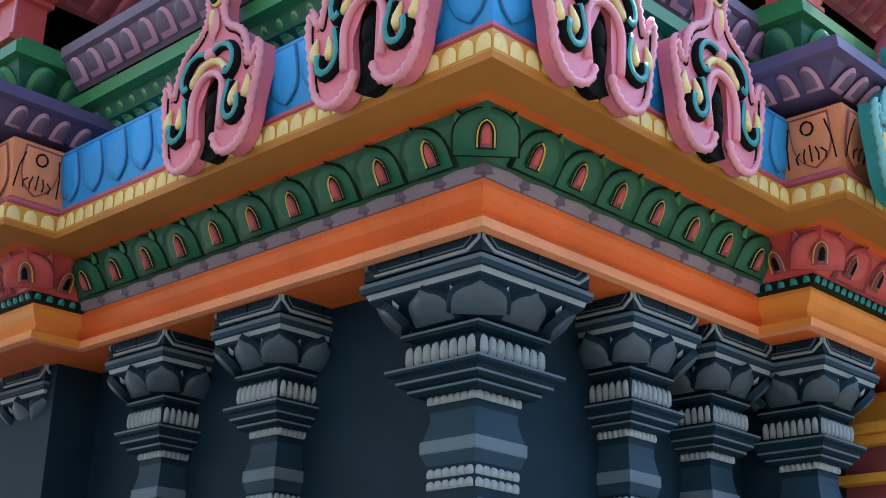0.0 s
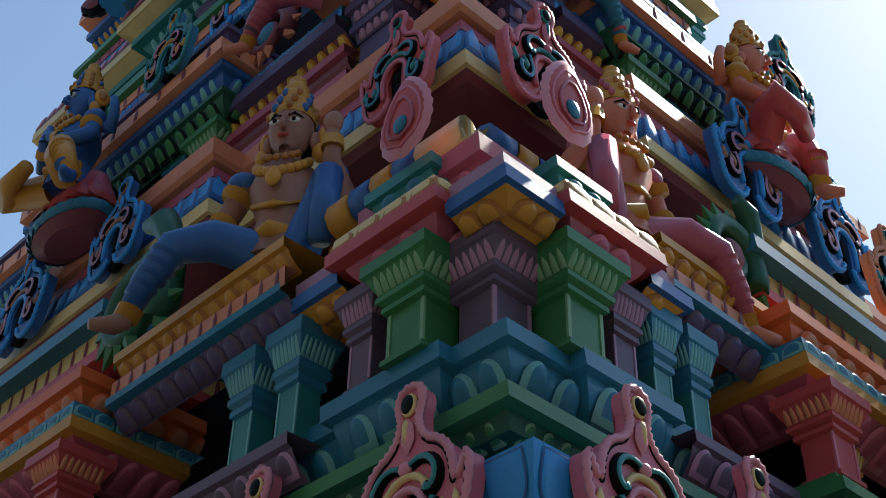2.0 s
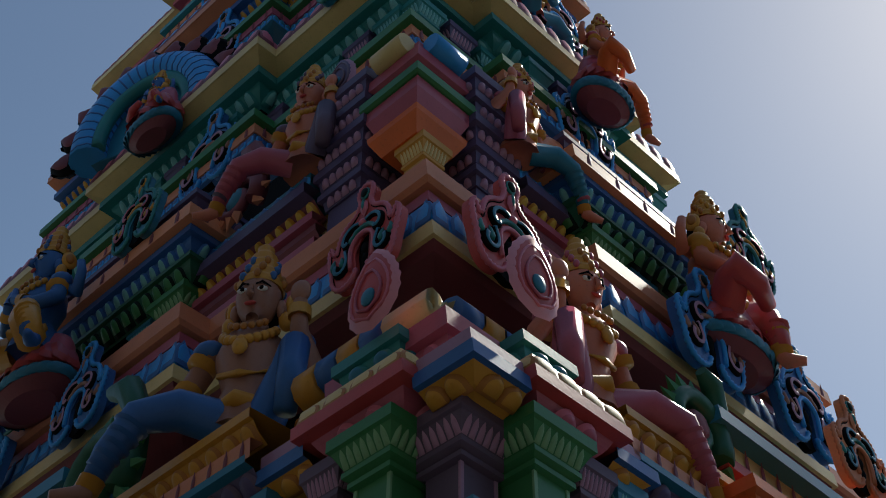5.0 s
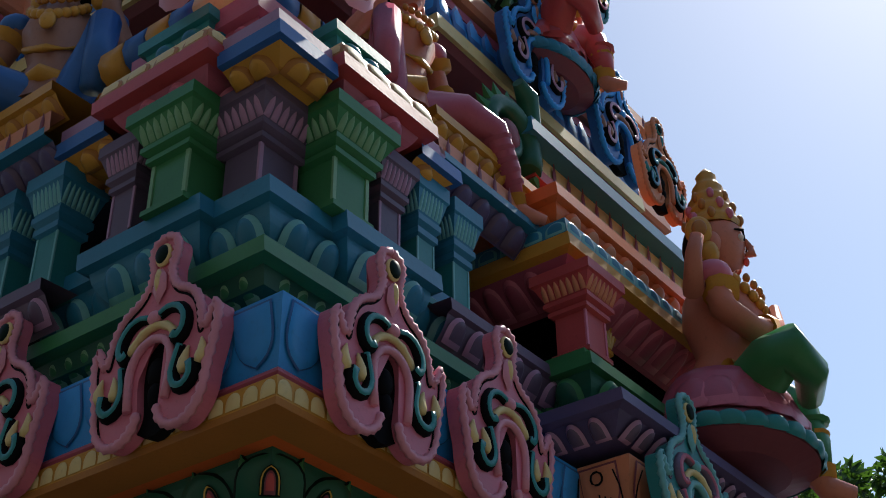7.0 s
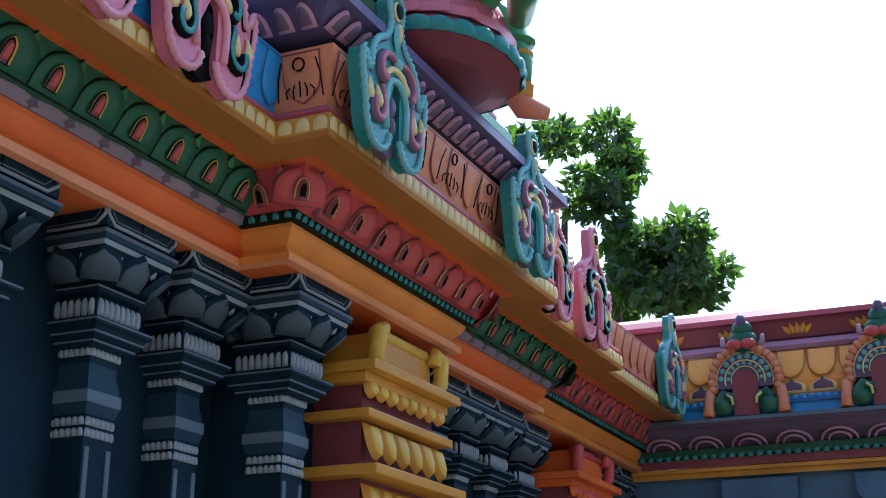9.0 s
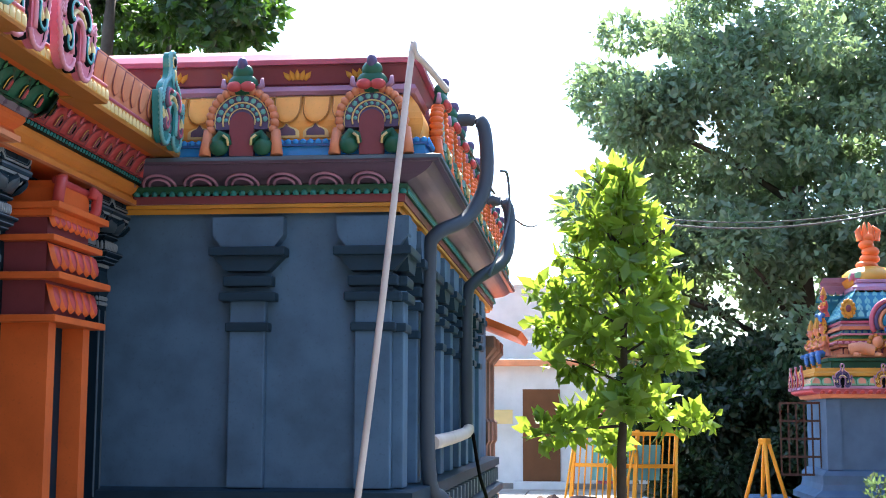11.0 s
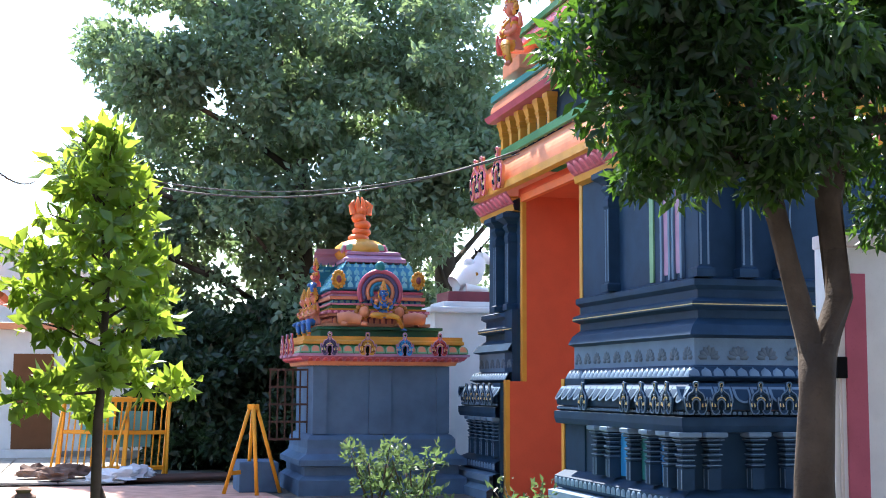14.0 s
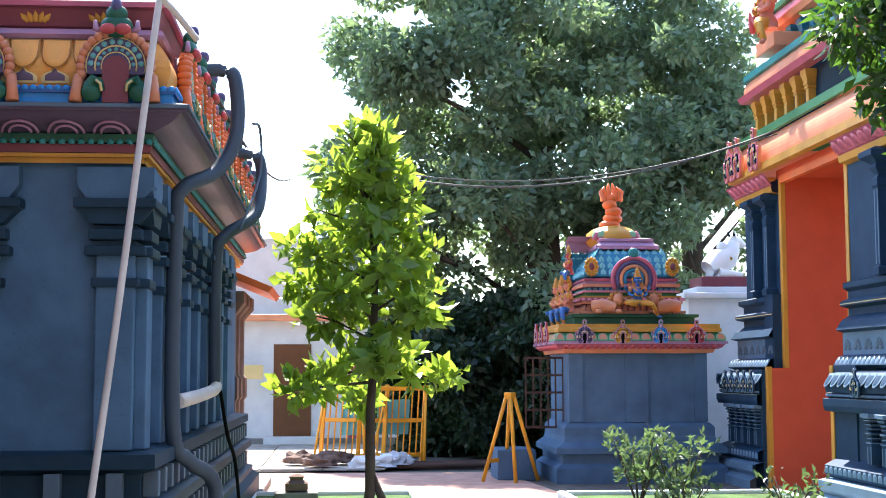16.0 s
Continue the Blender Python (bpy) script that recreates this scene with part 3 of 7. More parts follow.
LEAFLETS = [[(0.30, 0.26), (0.295, 0.34), (0.325, 0.43)], [(0.425, 0.28), (0.45, 0.36), (0.43, 0.45)]]
KUDUS = {}


def smooth(pts, n=3):
    """Rounds a line of points."""
    out = []
    for i in range(len(pts) - 1):
        p0, p1, p2, p3 = pts[max(i - 1, 0)], pts[i], pts[i + 1], pts[min(i + 2, len(pts) - 1)]
        for k in range(n):
            t = k / n
            out.append(tuple(0.5 * (2 * b + (c - a) * t + (2 * a - 5 * b + 4 * c - d) * t * t + (3 * b - a - 3 * c + d) * t ** 3) for a, b, c, d in zip(p0, p1, p2, p3)))
    return out + [pts[-1]]


def kudu(cols, words, m, size):
    """A horseshoe gable ornament; cols: body, rim, scroll, leaf, dark."""
    m = UP[0] @ m
    key = (words, size)
    if key in KUDUS:
        return copy_thing(KUDUS[key], m)
    body, rim, scroll, leaf, dark = cols
    k = thing("gable_ornament", words + " horseshoe gable ornament with scrolls", "temple ornament", "gable ornaments")
    w = size
    half = [(x * w, z * w) for x, z in smooth(HALF, 3)]
    outline = half + [(-x, z) for x, z in half[::-1][1:-1]]
    part("body", slab_shape(outline, -0.085 * w, 0.03 * w), body, k)
    line = [(x * 0.965, -0.085 * w, z) for x, z in half[15:94]]
    edge = [(x * 0.90, -0.088 * w, z if z < 0.3 * w else z - 0.035 * w) for x, z in half[30:84]]
    swell = [0.55 + 0.45 * math.sin(math.pi * min(1, i / 9)) for i in range(13)]
    for s in (1, -1):
        part("rim", tube([(s * x, y, z) for x, y, z in line], 0.027 * w, 6, taper=[0.9 + 0.45 * (i % 2) for i in range(len(line))]), rim, k)
        part("edge_line", tube([(s * x, y, z) for x, y, z in edge], 0.008 * w, 5), dark, k)
        outlines = []
        for sc in SCROLLS:
            pts = smooth(sc, 2)
            part("scroll", tube([(s * x * w, -0.108 * w, z * w) for x, z in pts], 0.040 * w, 6, taper=[0.6 + 0.5 * i / 12 for i in range(13)]), scroll, k)
            outlines.append(tube([(s * x * w, -0.092 * w, z * w) for x, z in pts], 0.051 * w, 6, taper=[0.65 + 0.45 * i / 12 for i in range(13)]))
        part("scroll_line", merged(outlines), dark, k)
        part("leaflet", merged([tube([(s * x * w, -0.10 * w, z * w) for x, z in smooth(lf, 2)], 0.034 * w, 6, taper=[0.9, 1.2, 1.0, 0.6, 0.2]) for lf in LEAFLETS]), leaf, k)
    arc = lambda r, q: [(math.cos(math.pi * i / 14) * r * w, -0.098 * w, (q + math.sin(math.pi * i / 14) * r * 1.15) * w) for i in range(15)]
    foot = [(0.16 * w, -0.098 * w, 0.14 * w), (0.175 * w, -0.098 * w, 0.26 * w)]
    part("inner_arch", tube(foot + arc(0.18, 0.38) + [(-x, y, z) for x, y, z in foot[::-1]], 0.030 * w, 6), rim, k)
    part("fan", tube(arc(0.225, 0.42)[2:13], 0.026 * w, 6, taper=[1 + 0.25 * (i % 2) for i in range(11)]), leaf, k)
    bm = bmesh.new()
    ball(bm, (0, -0.11 * w, 0.73 * w), (0.055 * w, 0.04 * w, 0.05 * w))
    part("boss", bm, rim, k)
    part("throat", dome([(x * w, z * w) for x, z in ((-0.06, 0.93), (0, 0.83), (0.06, 0.93), (0.045, 1.04), (0, 1.10), (-0.045, 1.04))], 0.03 * w), rim, k).location = (0, -0.10 * w, 0)
    part("tongue", dome([(x * w, z * w) for x, z in ((-0.022, 0.96), (0, 0.90), (0.022, 0.96), (0.018, 1.05), (0, 1.09), (-0.018, 1.05))], 0.03 * w), leaf, k).location = (0, -0.118 * w, 0)
    bm = bmesh.new()
    ball(bm, (0, -0.10 * w, 1.195 * w), (0.072 * w, 0.03 * w, 0.085 * w))
    eye = part("eye", bm, leaf, k)
    bm = bmesh.new()
    ball(bm, (0, -0.118 * w, 1.195 * w), (0.056 * w, 0.025 * w, 0.068 * w))
    part("pupil", bm, GREEN_D, eye)
    n = slab_shape([(-0.14 * w, 0.02 * w), (-0.03 * w, -0.03 * w), (0.03 * w, -0.03 * w), (0.14 * w, 0.02 * w), (0.14 * w, 0.5 * w), (0, 0.62 * w), (-0.14 * w, 0.5 * w)], -0.03 * w, 0.05 * w)
    niche = part("niche", n, dark, k, "dark carved niche")
    bm = bmesh.new()
    ball(bm, (0.0, -0.04 * w, 0.38 * w), (0.07 * w, 0.05 * w, 0.10 * w))
    ball(bm, (0.01 * w, -0.04 * w, 0.22 * w), (0.05 * w, 0.05 * w, 0.09 * w))
    part("niche_carving", bm, dark, niche)
    k.matrix_basis = m
    KUDUS[key] = k
    return k


PINKS = (PINK, PINK_L, TEAL, CREAM, BLACK)
TEAL_K = (TEAL, TEAL_L, ROSE, CREAM, PURPLE)
BLUE_K = (BLUE, AZURE, LILAC, SKIN, BLACK)
RED_K = (RED, PINK, SEA, TEAL, BLACK)
ORANGE_K = (ORANGE_L, SALMON, SEA, TEAL, BLACK)
DARK_K = (SEA, TEAL, ROSE, GOLD, BLACK)
for x in (2.595, 3.165):
    kudu(PINKS, "pink painted", pose(x, 2.03, 3.255), 0.44)
for y in (2.475, 3.19):
    kudu(PINKS, "pink painted", pose(2.205, y, 3.262, 0, 0, -90), 0.455)
for x in (3.93, 5.25):
    kudu(TEAL_K, "teal painted", pose(x, 1.80, 3.255), 0.44)
for x in (5.95, 6.55):
    kudu(PINKS, "pink painted", pose(x, 1.955, 3.255), 0.44)
kudu(ORANGE_K, "orange and sea blue painted", pose(4.42, 2.0, 5.02), 0.36)
kudu(TEAL_K, "teal painted", pose(8.35, 2.03, 3.255), 0.44)
for y in (4.55, 6.4):
    kudu(TEAL_K, "teal painted", pose(1.98, y, 3.255, 0, 0, -90), 0.50)

def drawn_flower(m, w, h):
    """A thin black flower drawn with the brush: a ring and arching petals."""
    lines = [tube([m @ Vector((0.022 * math.cos(a * 0.63), -0.004, h * 0.72 + 0.022 * math.sin(a * 0.63))) for a in range(10)], 0.004, 4, True)]
    for k in range(-2, 3):
        x = k * w * 0.15
        lines.append(tube([m @ Vector(v) for v in ((x * 0.7, -0.004, h * (0.42 - 0.05 * abs(k))), (x, -0.004, h * 0.24), (x * 0.9, -0.004, h * 0.12))], 0.003, 4))
    for e in (-1, 1):
        lines.append(tube([m @ Vector(v) for v in ((e * w * 0.47, -0.004, h * 0.08), (e * w * 0.44, -0.004, h * 0.5), (e * w * 0.36, -0.004, h * 0.8))], 0.003, 4))
    tagged(part("drawn_flower", merged(lines), BLACK, tower), kind="stuff")


for x in (3.79, 4.25, 4.60, 4.95, 5.55):
    drawn_flower(stand(x, 1.868, 3.362, Vector((0, -1, 0)), (0.04, 0.19)), 0.24, 0.185)
drawn_flower(stand(3.668, 1.97, 3.362, Vector((-1, 0, 0)), (0.04, 0.19)), 0.18, 0.185)
for y in (4.42, 4.85, 5.3):
    drawn_flower(stand(2.038, y, 3.362, Vector((-1, 0, 0)), (0.04, 0.19)), 0.24, 0.185)
drawn_flower(stand(2.13, 4.168, 3.362, Vector((0, -1, 0)), (0.04, 0.19)), 0.18, 0.185)

# middle pavilions of the two faces
PAV_A = [(4.0, 3.0), (4.0, 2.2), (5.2, 2.2), (5.2, 3.0)]
PAV_B = [(3.0, 7.2), (2.37, 7.2), (2.37, 4.5), (3.0, 4.5)]
for path in (PAV_A, PAV_B):
    b = band("egg_beam", path, [(0.10, 3.58), (0.40, 3.60), (0.47, 3.655)], VIOLET, "violet beam with egg carving")
    petals(b, path, 0.40, 3.59, 0.48, 3.655, 0.085, [PURPLE, LILAC], 0.72, 0.02, 0.0, name="egg")
    band("beam_top", path, [(0.47, 3.655), (0.51, 3.66), (0.51, 3.705), (0.1, 3.72)], VIOLET)
    b = band("beaded_band", path, [(0.15, 3.72), (0.22, 3.77), (0.26, 3.80)], GREEN, "")
    petals(b, path, 0.20, 3.75, 0.25, 3.80, 0.05, GREEN_M, 0.7, 0.012, 0.0, name="bead")
    b = band("egg_cornice", path, curve_prof(0.24, 3.80, 0.31, 3.93, 0.015), GREEN, "dark green cornice with egg carving")
    petals(b, path, 0.26, 3.81, 0.325, 3.93, 0.13, [GREEN, GREEN_M], 0.85, 0.03, 0.0, name="egg")
    band("cornice_top", path, [(0.31, 3.93), (0.34, 3.935), (0.34, 3.985), (0.30, 3.99), (0.30, 4.03), (0.0, 4.05)], GREEN_M, "green cornice")
    b = band("lotus_cornice", path, curve_prof(0.14, 4.32, 0.31, 4.44, 0.015), ROSE, "rose lotus cornice")
    petals(b, path, 0.16, 4.33, 0.315, 4.44, 0.10, [ROSE, PINK], 0.92, 0.018, 0.0)
    band("cornice_edge", path, [(0.31, 4.44), (0.35, 4.45), (0.35, 4.505)], GOLD)
    b = band("cornice_top", path, [(0.345, 4.505), (0.345, 4.575), (0.1, 4.60)], SEA, "sea blue band with leaf tips")
    petals(b, path, 0.345, 4.51, 0.345, 4.57, 0.10, [SEA, TEAL_L], 0.9, 0.006, 0.0)
    b = band("egg_ledge", path, curve_prof(0.24, 4.60, 0.30, 4.70, 0.01) + [(0.33, 4.71), (0.33, 4.77), (-0.1, 4.78)], ORANGE, "orange ledge with egg carving")
    petals(b, path, 0.25, 4.60, 0.31, 4.70, 0.13, [SALMON, ORANGE], 0.85, 0.025, 0.0, name="egg")
    b = band("garland_roll", path, curve_prof(0.02, 4.78, 0.02, 4.98, 0.10, 8), ROSE, "rose roll tied with gold straps")
    petals(b, path, 0.10, 4.80, 0.10, 4.97, 0.19, GOLD, 0.28, 0.045, 0.0, name="strap")
    band("ledge", path, [(0.02, 4.98), (0.16, 4.99), (0.16, 5.05)], RED)
    b = band("leaf_band", path, [(0.14, 5.05), (0.14, 5.17)], CREAM, "cream band with leaf scrolls")
    petals(b, path, 0.14, 5.06, 0.14, 5.16, 0.11, MAROON, 0.25, 0.005, 0.4, name="scroll")
    band("ledge", path, [(0.14, 5.17), (0.22, 5.175), (0.22, 5.25), (0.0, 5.27)], SEA, "sea blue ledge")
for x, y, rz, cols in ((3.80, 1.95, 0, REDS), (5.36, 1.95, 0, REDS), (2.12, 4.30, -90, REDS), (2.20, 5.4, -90, REDS), (2.2, 6.9, -90, REDS)):
    pillar("pillar", "red painted pillar with a salmon fluted capital", (x, y + tower_lean(4.2)), 0.13, 4.03, 4.38, cols, rz)
for x, y, rz in ((4.12, 2.10, 0), (2.22, 4.78, -90)):
    pillar("pillar", "cream painted pillar with a fluted capital", (x, y + tower_lean(4.2)), 0.09, 4.03, 4.40, (CREAM, GOLD, CREAM, GOLD), rz)
    for i in range(7):
        a = -0.8 + i * 0.27
        m = pose(x - 0.14 if rz == 0 else x - 0.02, y + tower_lean(4.2) - 0.02 if rz == 0 else y - 0.16 + tower_lean(4.2), 4.05, 0, 0, rz)
        f = part("foliage", tube([m @ Vector((0, 0, 0)), m @ Vector((a * 0.06, -0.02, 0.10)), m @ Vector((a * 0.12, -0.03, 0.2 - abs(a) * 0.05)), m @ Vector((a * 0.16, -0.05, 0.19 - abs(a) * 0.06))], 0.018, 6), PURPLE, tower)

# second storey
storey_up(1.13)
TIER = [(2.57, 6.9), (2.57, 5.3), (2.40, 5.3), (2.40, 3.80), (2.57, 3.80), (2.57, 2.40), (3.42, 2.40), (3.42, 2.22), (4.72, 2.22), (4.72, 2.40), (5.45, 2.40), (5.45, 5.5)]
b = band("canopy_soffit", TIER, [(-0.15, 5.36), (0.12, 5.40), (0.15, 5.43)], MAROON, "maroon canopy soffit")
band("canopy_edge", TIER, [(0.15, 5.43), (0.17, 5.43), (0.17, 5.51)], CREAM, "cream canopy edge")
b = band("curved_roof", TIER, curve_prof(0.155, 5.51, 0.13, 5.69, 0.01), AZURE, "blue curved roof with scrolls")
petals(b, TIER, 0.16, 5.53, 0.14, 5.68, 0.11, [AZURE, BLUE], 0.8, 0.010, 0.2, name="scroll")
# shade between roof and ledge, given as black colour
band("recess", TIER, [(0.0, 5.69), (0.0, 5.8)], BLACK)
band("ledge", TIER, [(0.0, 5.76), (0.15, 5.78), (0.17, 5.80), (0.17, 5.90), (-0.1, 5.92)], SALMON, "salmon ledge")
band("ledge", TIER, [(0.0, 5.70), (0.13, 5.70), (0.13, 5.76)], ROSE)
# both backs are black to imitate the shade of deep recesses
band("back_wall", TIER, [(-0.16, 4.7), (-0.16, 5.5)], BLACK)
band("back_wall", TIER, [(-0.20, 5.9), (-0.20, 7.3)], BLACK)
for x, y, rz, cols, w, words in ((2.57, 2.40, 0, (GOLD, GOLD, CREAM, GOLD), 0.09, "ochre"), (3.08, 2.44, 0, (GOLD, GOLD, CREAM, GOLD), 0.07, "ochre"), (2.60, 2.98, -90, (GOLD, GOLD, CREAM, GOLD), 0.07, "ochre"), (3.56, 2.30, 0, GREENS, 0.15, "green"), (2.48, 3.94, -90, GREENS, 0.15, "green"), (3.86, 2.30, 0, TEALS, 0.10, "teal"), (4.28, 2.30, 0, TEALS, 0.10, "teal"), (4.58, 2.30, 0, GREENS, 0.13, "green"), (2.48, 4.22, -90, TEALS, 0.10, "teal"), (2.48, 4.9, -90, TEALS, 0.10, "teal"), (2.48, 5.16, -90, GREENS, 0.13, "green"), (5.0, 2.46, 0, TEALS, 0.10, "teal"), (2.62, 5.6, -90, TEALS, 0.10, "teal")):
    pillar("pillar", words + " painted pillar with a fluted capital", (x, y + tower_lean(6.1)), w, 5.91, 6.24, cols, rz)


def stepped_pier(x, y, cols, label):
    """A pier whose capital widens upwards in carved steps."""
    p = thing("stepped_pier", label, "pillar", "stepped piers", at=(x, y, 0))
    part("shaft", square_stack([(0.125, 5.92), (0.125, 5.97), (0.105, 5.98), (0.105, 6.16)]), cols[0], p)
    egg = dome(petal_outline(0.040, 0.062, 0.0, 6), 0.02, 0.75)
    for z0, w0, w1, h in ((6.15, 0.115, 0.145, 0.10), (6.27, 0.135, 0.165, 0.12), (6.41, 0.15, 0.185, 0.13), (6.56, 0.165, 0.195, 0.13), (6.71, 0.18, 0.205, 0.14)):
        s = part("step", square_stack([(w0, z0), (w0 + 0.01, z0 + h * 0.55), (w1, z0 + h * 0.6), (w1, z0 + h), (w0, z0 + h + 0.02)]), cols[1] if z0 > 6.4 else cols[0], p)
        n = int(w0 * 2 / 0.048)
        spots = [Matrix.Rotation(q * math.pi / 2, 4, "Z") @ Matrix.Translation(((k - (n - 1) / 2) * 0.048, -w0 - 0.004, z0 + 0.008)) for q in (0, 3) for k in range(n)]
        nv = len(egg.vertices)
        row = raw([m @ v.co for m in spots for v in egg.vertices], [tuple(v + a * nv for v in f.vertices) for a in range(len(spots)) for f in egg.polygons], True)
        tagged(part("egg_carving", row, cols[2], s), kind="stuff")
    return p


for x, y in ((2.93, 2.41), (2.58, 2.78)):
    stepped_pier(x, y + tower_lean(6.3), (VIOLET, VIOLET, LILAC), "violet stepped pier with rows of carved eggs")
block = thing("corner_block", "rose and green corner block over a golden capital", "temple ornament", at=(2.58, 2.41 + tower_lean(6.5), 0))
part("lower_block", square_stack([(0.11, 6.24), (0.12, 6.26), (0.155, 6.33), (0.16, 6.36)]), ORANGE, block)
part("rose_block", square_stack([(0.12, 6.36), (0.13, 6.38), (0.165, 6.47), (0.165, 6.54)]), ROSE, block)
part("green_slab", square_stack([(0.175, 6.54), (0.19, 6.55), (0.19, 6.60), (0.15, 6.62)]), GREEN_M, block)
part("upper_block", square_stack([(0.13, 6.62), (0.135, 6.68), (0.165, 6.70), (0.165, 6.77), (0.13, 6.79), (0.13, 6.86)]), ROSE, block)
for q, p in ((0, (-0.1, -0.17, 6.83)), (1, (-0.17, -0.1, 6.83))):
    part("bolster", tube([p, (p[0] + 0.2 * (q == 0), p[1] + 0.2 * (q == 1), 6.83)], 0.06, 10), CREAM if q else AZURE, block)
# stepped benches beside the piers, seats of the smaller figures
for path in ([(3.05, 2.40), (3.44, 2.40)], [(2.57, 3.82), (2.57, 2.95)]):
    band("bench_step", path, [(0.02, 5.91), (0.14, 5.93), (0.14, 5.99), (0.10, 6.0)], ROSE, "rose stepped bench")
    band("bench_step", path, [(0.06, 6.0), (0.10, 6.0), (0.13, 6.05), (0.13, 6.09), (0.06, 6.10)], MAROON)
    band("bench_step", path, [(0.06, 6.10), (0.15, 6.11), (0.15, 6.16), (0.08, 6.17)], ROSE)
    b = band("egg_ledge", path, curve_prof(0.06, 6.17, 0.14, 6.25, 0.01), MAROON, "maroon ledge with golden eggs")
    petals(b, path, 0.08, 6.175, 0.15, 6.25, 0.07, [YELLOW, GOLD], 0.75, 0.03, 0.0, name="egg", joined=True)
    band("fillet", path, [(0.14, 6.25), (0.20, 6.26), (0.20, 6.33), (0.10, 6.34)], VIOLET, "violet slab")
    b = band("wave_ledge", path, [(0.12, 6.34), (0.16, 6.35), (0.16, 6.43), (-0.2, 6.45)], SEA, "sea blue ledge with waves")
    petals(b, path, 0.16, 6.355, 0.16, 6.42, 0.10, [BLUE, AZURE], 0.9, 0.008, 0.3, name="wave", joined=True)
# jutting middle pavilions
for path in ([(3.42, 2.7), (3.42, 2.22), (4.72, 2.22), (4.72, 2.7)], [(2.8, 5.3), (2.40, 5.3), (2.40, 3.80), (2.8, 3.80)], [(4.72, 2.40), (5.45, 2.40), (5.45, 5.5)], [(2.57, 6.9), (2.57, 5.3)]):
    b = band("egg_cornice", path, curve_prof(0.02, 6.22, 0.09, 6.32, 0.015) + [(0.11, 6.325), (0.11, 6.35)], GREEN, "dark green cornice with egg carving")
    petals(b, path, 0.03, 6.225, 0.10, 6.32, 0.085, [GREEN_M, GREEN_D], 0.85, 0.03, 0.0, name="egg", joined=True)
    b = band("egg_cornice", path, curve_prof(0.06, 6.35, 0.12, 6.44, 0.015) + [(0.15, 6.445), (0.15, 6.49), (0.10, 6.495)], BLUE, "blue cornice with egg carving")
    petals(b, path, 0.07, 6.352, 0.13, 6.44, 0.075, [TEAL_L, BLUE], 0.75, 0.03, 0.0, name="egg", joined=True)
    b = band("leaf_band", path, [(0.10, 6.495), (0.19, 6.50), (0.19, 6.59), (0.06, 6.60)], ORANGE_L, "salmon slab with leaf scrolls")
    petals(b, path, 0.19, 6.51, 0.19, 6.58, 0.20, MAROON, 0.16, 0.005, 0.4, name="scroll", joined=True)
    band("roll", path, curve_prof(0.06, 6.60, 0.06, 6.72, 0.07), ROSE, "rose roll")
    b = band("egg_ledge", path, curve_prof(0.02, 6.72, 0.09, 6.80, 0.01) + [(0.11, 6.805), (0.11, 6.84), (-0.3, 6.86)], VIOLET, "violet ledge with egg carving")
    petals(b, path, 0.03, 6.725, 0.10, 6.80, 0.085, [LILAC, VIOLET], 0.8, 0.025, 0.0, name="egg", joined=True)
for x, y, rz in ((2.33, 2.52, -90), (2.72, 2.156, 0)):
    kudu(RED_K, "red and sea blue painted", pose(x, y + tower_lean(5.4), 5.34, 0, 0, rz), 0.37)
for x, y, rz in ((2.17, 4.25, -90), (3.80, 1.98, 0), (2.17, 5.1, -90), (4.52, 1.98, 0)):
    kudu(BLUE_K, "blue painted", pose(x, y + tower_lean(5.4), 5.42, 0, 0, rz), 0.38)
for x, y, rz, c in ((2.20, 4.05, -90, DARK_K), (4.6, 2.0, 0, DARK_K), (2.20, 5.0, -90, RED_K)):
    kudu(c, "dark painted" if c is DARK_K else "red and sea blue painted", pose(x, y + tower_lean(6.6), 6.6, 0, 0, rz), 0.36)
